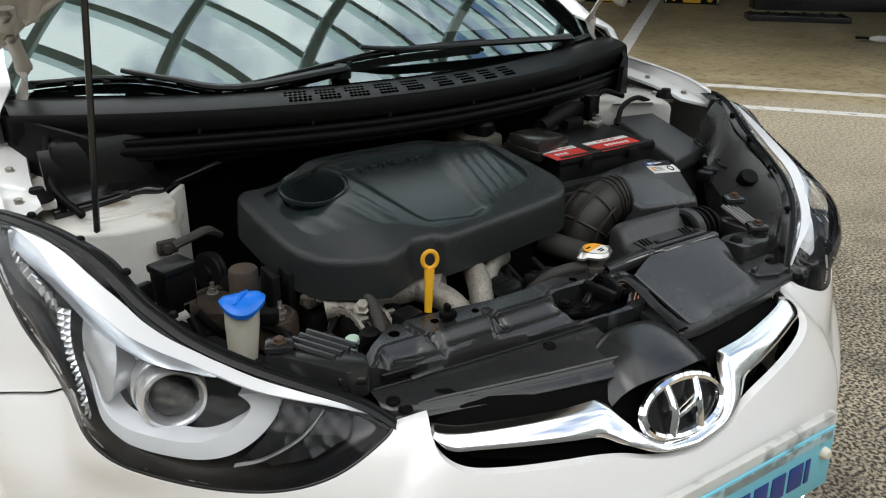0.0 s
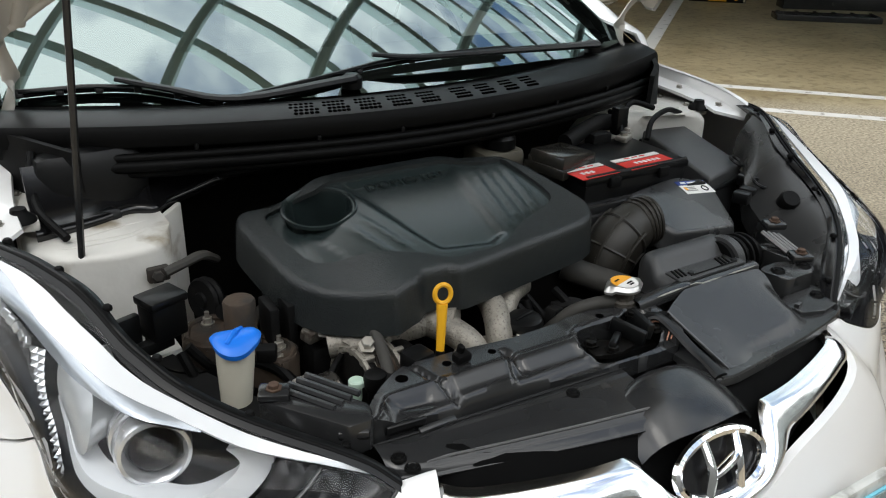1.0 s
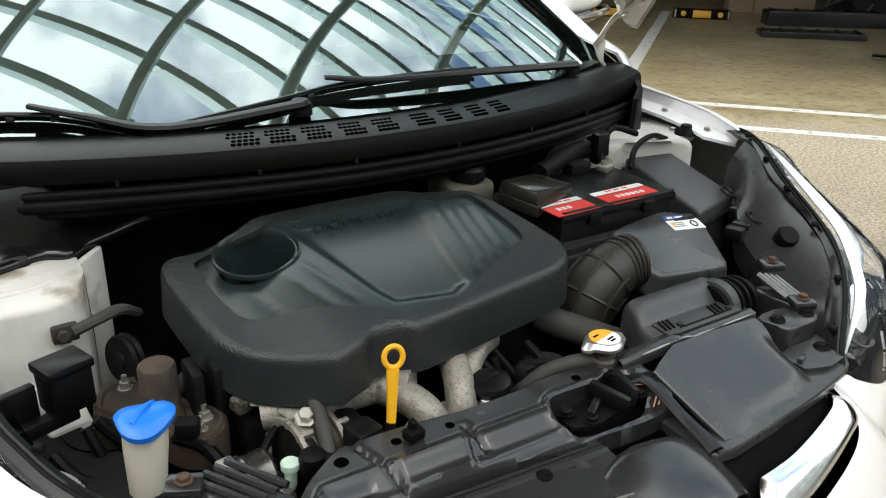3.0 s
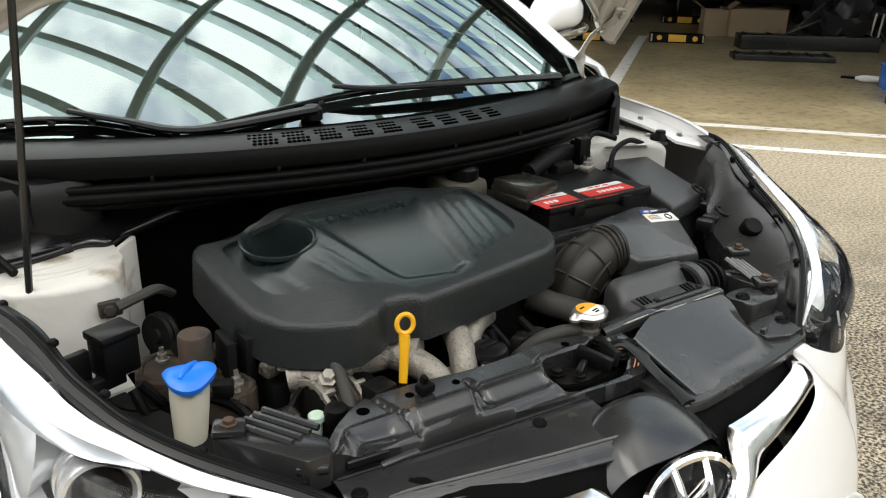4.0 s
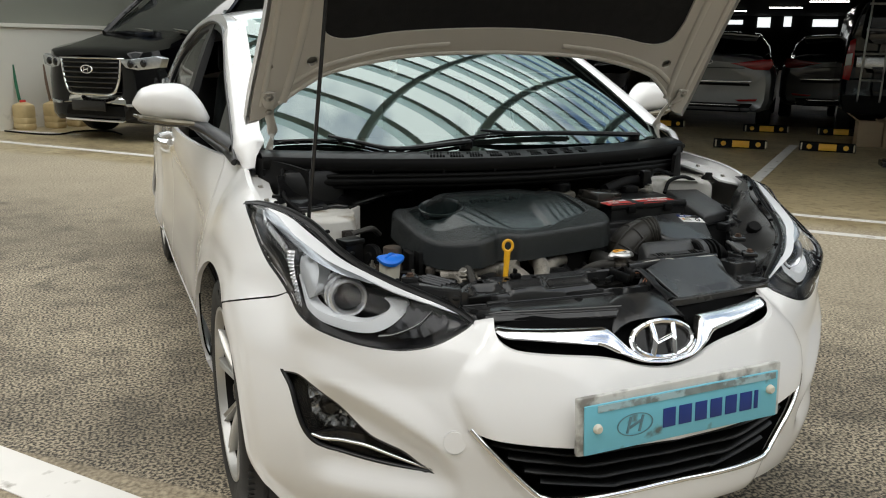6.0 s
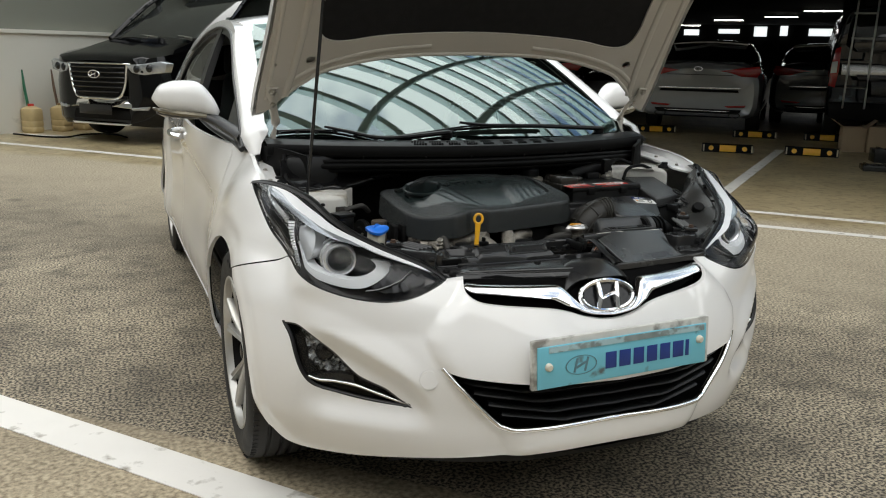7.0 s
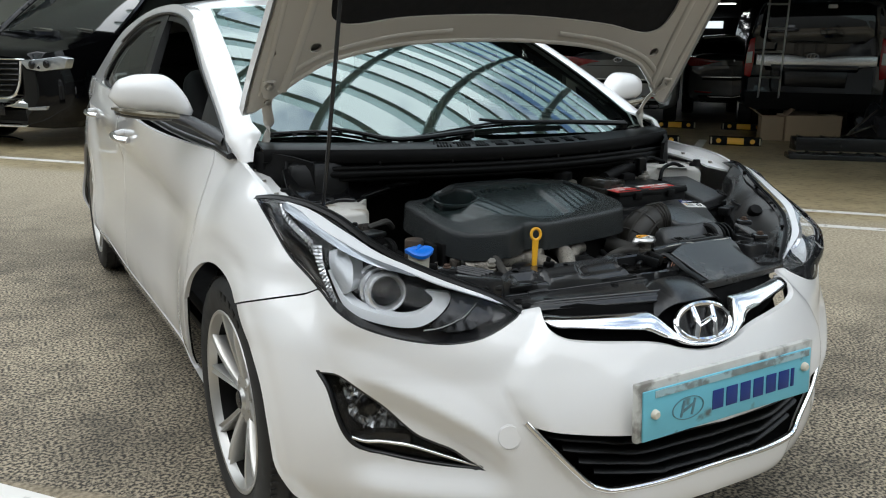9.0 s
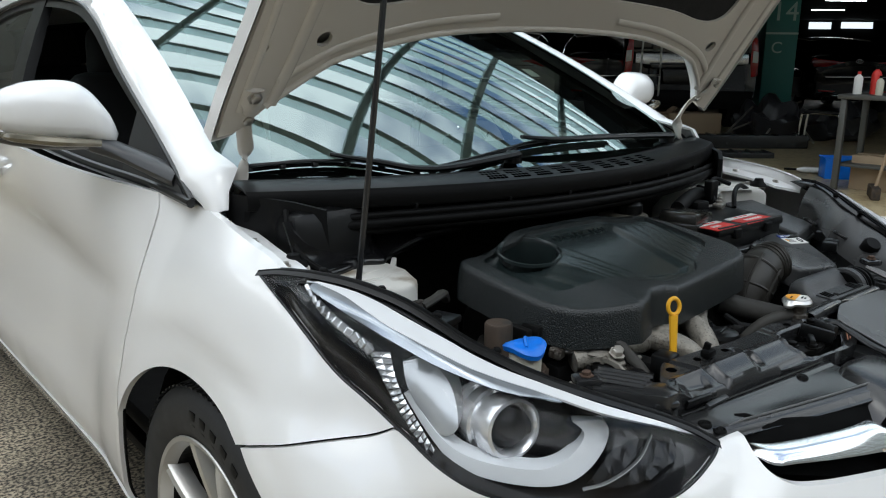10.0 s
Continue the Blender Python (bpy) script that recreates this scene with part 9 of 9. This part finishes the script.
for j, (x, y, s) in enumerate(((9.30, 5.55, .36), (9.75, 5.15, .30), (9.45, 6.0, .28), (10.2, 4.9, .34))):
    bm = bmesh.new()
    bmesh.ops.create_icosphere(bm, subdivisions=3, radius=1)
    ph = [rnd.uniform(0, 6) for _ in range(6)]
    for v in bm.verts:
        c = v.co
        k = 1 + .16 * math.sin(5 * c.x + ph[0]) + .14 * math.sin(6 * c.y + ph[1]) + .12 * math.sin(7 * c.z + ph[2] + 3 * c.x)
        v.co = Vector((c.x * s * k, c.y * s * .8 * k, max(0, (c.z * .75 + .62) * s * k)))
    root = thing("rubbish_bag", "crumpled dark plastic rubbish bag on the floor", "bag", "rubbish bags", Matrix.Translation((x, y, 0)))
    part("bag", bm, mat("crumpled_dark_bag", (.03, .03, .034), .3, var=.4, scale=9, bump=.8, bscale=22), root)
for j, (p, q) in enumerate((((8.35, 5.75, .03), (9.35, 5.9, .42)), ((8.7, 5.35, .02), (9.5, 5.55, .36)), ((8.5, 5.9, .05), (9.9, 5.5, .50)), ((9.2, 4.9, .02), (9.9, 5.6, .30)))):
    bm = bmesh.new()
    tube(bm, [p, q], .014, 8, 1)
    tagged(part("pole", bm, STEEL if j % 2 else CASTING), "thin metal pole leaning on a rubbish heap", "pole", "poles")
chair = thing("chair_frame", "bent chrome frame of a broken chair", "chair", "", Matrix.Translation((9.05, 4.72, 0)) @ Matrix.Rotation(.3, 4, "Z"))
for dx in (-.2, .2):
    bm = bmesh.new()
    tube(bm, [(dx, -.2, .02), (dx, -.2, .36), (dx, -.12, .42), (dx, .2, .42), (dx, .24, .36), (dx, .26, .02)], .013, 8, 5)
    part("side_loop", bm, CHROME, chair)
bm = bmesh.new()
box(bm, (0, .03, .44), (.42, .38, .03), .01)
part("seat", bm, CABIN, chair)

# numbered column
col = thing("column", "teal painted square column with pale characters", "column", "", stand(3.2, 12.25))
bm = bmesh.new()
box(bm, (0, .24, 1.5), (.48, .48, 3.0), .012)
part("shaft", bm, TEAL, col)
bm = bmesh.new()
box(bm, (0, -.003, 1.44), (.48, .006, .03), .0)
part("band", bm, mat("pale_sign_paint", (.42, .60, .55), .5, var=.05), col)
face_out = Matrix.Translation((0, -.004, 0)) @ Euler((radians(90), 0, 0)).to_matrix().to_4x4()
words("number", "14", .40, Matrix.Translation((.02, 0, 1.75)) @ face_out, MATS["pale_sign_paint"], col, .002)
words("letter", "C", .24, Matrix.Translation((-.06, 0, 1.22)) @ face_out, MATS["pale_sign_paint"], col, .002)
# these columns take the same shade-black colour
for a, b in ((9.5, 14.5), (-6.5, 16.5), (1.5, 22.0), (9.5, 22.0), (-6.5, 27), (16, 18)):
    c2 = thing("column", "concrete garage column, coloured near-black for the deep shade", "column", "garage columns", stand(a, b))
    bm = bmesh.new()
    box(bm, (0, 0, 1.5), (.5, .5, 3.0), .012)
    part("shaft", bm, SHADEWALL, c2)

# work bench with its bottles, crate, umbrella and broom
bench = thing("workbench", "grey steel workbench with a cluttered top", "bench", "", Matrix.Translation((6.21, 2.23, 0)) @ Matrix.Rotation(radians(-84), 4, "Z"))
bm = bmesh.new()
box(bm, (0, 0, .80), (1.7, .62, .04), .006)
part("top", bm, mat("scratched_grey_steel", (.10, .10, .095), .45, .5, var=.2, scale=14), bench)
for dx in (-.80, .80):
    for dy in (-.27, .27):
        bm = bmesh.new()
        box(bm, (dx, dy, .39), (.05, .05, .78), .005)
        part("leg", bm, MATS["scratched_grey_steel"], bench)
bm = bmesh.new()
box(bm, (0, 0, .22), (1.6, .52, .025), .004)
part("shelf", bm, MATS["scratched_grey_steel"], bench)
BOTTLES = [(-.74, -.18, .19, .035, PAPER), (-.64, -.06, .24, .04, RED), (-.56, -.2, .16, .03, MILKY), (-.45, -.1, .26, .04, PAPER), (-.36, .08, .21, .05, BLUE), (-.25, -.16, .23, .035, PAPER), (-.12, 0, .28, .045, MILKY), (.0, -.18, .2, .035, ORANGE), (.12, .05, .25, .04, PAPER), (.25, -.1, .18, .05, RED)]
for x, y, h, r, mt in BOTTLES:
    at = bench.matrix_world @ Matrix.Translation((x, y, .82))
    root = thing("bottle", "small workshop bottle standing on the bench", "bottle", "bottles on the bench", at)
    bm = bmesh.new()
    lathe(bm, [(0, 0), (r, 0), (r, h * .68), (r * .8, h * .78), (r * .35, h * .86), (r * .35, h * .9), (0, h * .9)], None, 16)
    part("body", bm, mt, root)
    bm = bmesh.new()
    lathe(bm, [(r * .42, h * .88), (r * .42, h), (0, h)], None, 12)
    part("cap", bm, RED if mt is PAPER else RUBBER, root)
carton((6.02, 2.95), (6.06, 2.55), .30, .30, "brown carton below the workbench")
crate = thing("crate", "bright blue plastic crate on the floor", "crate", "", Matrix.Translation((6.60, 3.30, 0)) @ Matrix.Rotation(radians(-50), 4, "Z"))
for name_, c, s in (("base", (0, 0, .01), (.34, .24, .02)), ("side", (0, -.115, .10), (.34, .012, .19)), ("side", (0, .115, .10), (.34, .012, .19)), ("end", (-.165, 0, .10), (.012, .22, .19)), ("end", (.165, 0, .10), (.012, .22, .19)), ("rim", (0, -.125, .19), (.36, .014, .02)), ("rim", (0, .125, .19), (.36, .014, .02))):
    bm = bmesh.new()
    box(bm, c, s, .003)
    part(name_, bm, BLUE, crate)
umb = thing("umbrella", "folded white umbrella with a black handle on the floor", "umbrella")
bm = bmesh.new()
p, q = Vector((6.49, 3.81, .035)), Vector((6.77, 3.44, .035))
tube(bm, [p + (q - p) * t for t in (.25, .4, .7, 1.0)], [.012, .032, .028, .006], 12, 5)
part("canopy", bm, PAPER, umb)
bm = bmesh.new()
tube(bm, [p, p + (q - p) * .12, p + (q - p) * .3], .012, 8, 3)
part("handle", bm, RUBBER, umb)
broom = thing("broom", "broom with a wooden handle leaning on the bench", "broom")
bm = bmesh.new()
tube(bm, [(5.72, 2.60, .05), (5.88, 2.45, 1.15)], .013, 8, 1)
part("handle", bm, CARTON, broom)
bm = bmesh.new()
box(bm, (5.72, 2.60, .05), (.30, .07, .10), .01, (0, 0, 30), 1.0)
part("head", bm, RUSTY, broom)
fan = thing("fan", "black standing fan with a wire cage", "fan", "", Matrix.Translation((6.95, 2.55, 0)) @ Matrix.Rotation(radians(-60), 4, "Z"))
bm = bmesh.new()
lathe(bm, [(0, .03), (.2, .02), (.21, 0)], None, 24)
tube(bm, [(0, 0, 0), (0, 0, 1.15)], .016, 8, 1)
part("stand", bm, RUBBER, fan)
for k in range(5):
    bm = bmesh.new()
    r = .05 + .042 * k
    d = -.05 + .045 * (r / .22) ** 2
    rows = [[(math.cos(t) * (r + .003 * math.cos(q)), d + .003 * math.sin(q), 1.25 + math.sin(t) * (r + .003 * math.cos(q))) for q in np.linspace(0, 2 * math.pi, 6)[:-1]] for t in np.linspace(0, 2 * math.pi, 33)]
    grid(bm, rows, close=True)
    part("cage_ring", bm, RUBBER, fan)
for k in range(4):
    bm = bmesh.new()
    a = math.pi / 2 * k
    box(bm, (math.cos(a) * .10, .0, 1.25 + math.sin(a) * .10), (.17, .006, .10), .002, (25, -math.degrees(a), 0))
    part("blade", bm, LAMPDARK, fan)

# ---- lamps and daylight deep in the garage ----
LAMPS = [(23.6, 22.35), (26.05, 27.0), (26.9, 31.3), (30.3, 38.65), (27.6, 13.6), (33.6, 17.2)]
for x, y in LAMPS:
    root = thing("ceiling_lamp", "long fluorescent lamp below the dark ceiling", "lamp", "ceiling lamps", Matrix.Translation((x, y, 2.9)) @ Matrix.Rotation(FACING, 4, "Z"))
    bm = bmesh.new()
    box(bm, (0, 0, .05), (1.4, .14, .06), .008)
    part("housing", bm, LAMPDARK, root)
    bm = bmesh.new()
    tube(bm, [(-.66, 0, 0), (.66, 0, 0)], .02, 10, 1)
    part("tube", bm, TUBELIGHT, root)
for i, (a0, z1, a1, z0) in enumerate(((-6.03, 2.71, -5.19, 2.39), (-4.09, 2.75, -2.93, 2.51), (-2.14, 2.9, -1.45, 2.36), (-.75, 2.95, -.35, 2.41), (.75, 2.81, 2.02, 2.42), (3.1, 2.87, 3.46, 2.47), (4.04, 2.81, 4.41, 2.3), (15.5, 2.88, 16.7, 2.5), (17.3, 2.9, 19.0, 2.55))):
    slab("window_%d" % (i + 1), a0, a1, 49.82, 49.98, z0, z1, FARDAY, "bright daylight in a high window far off", "window")
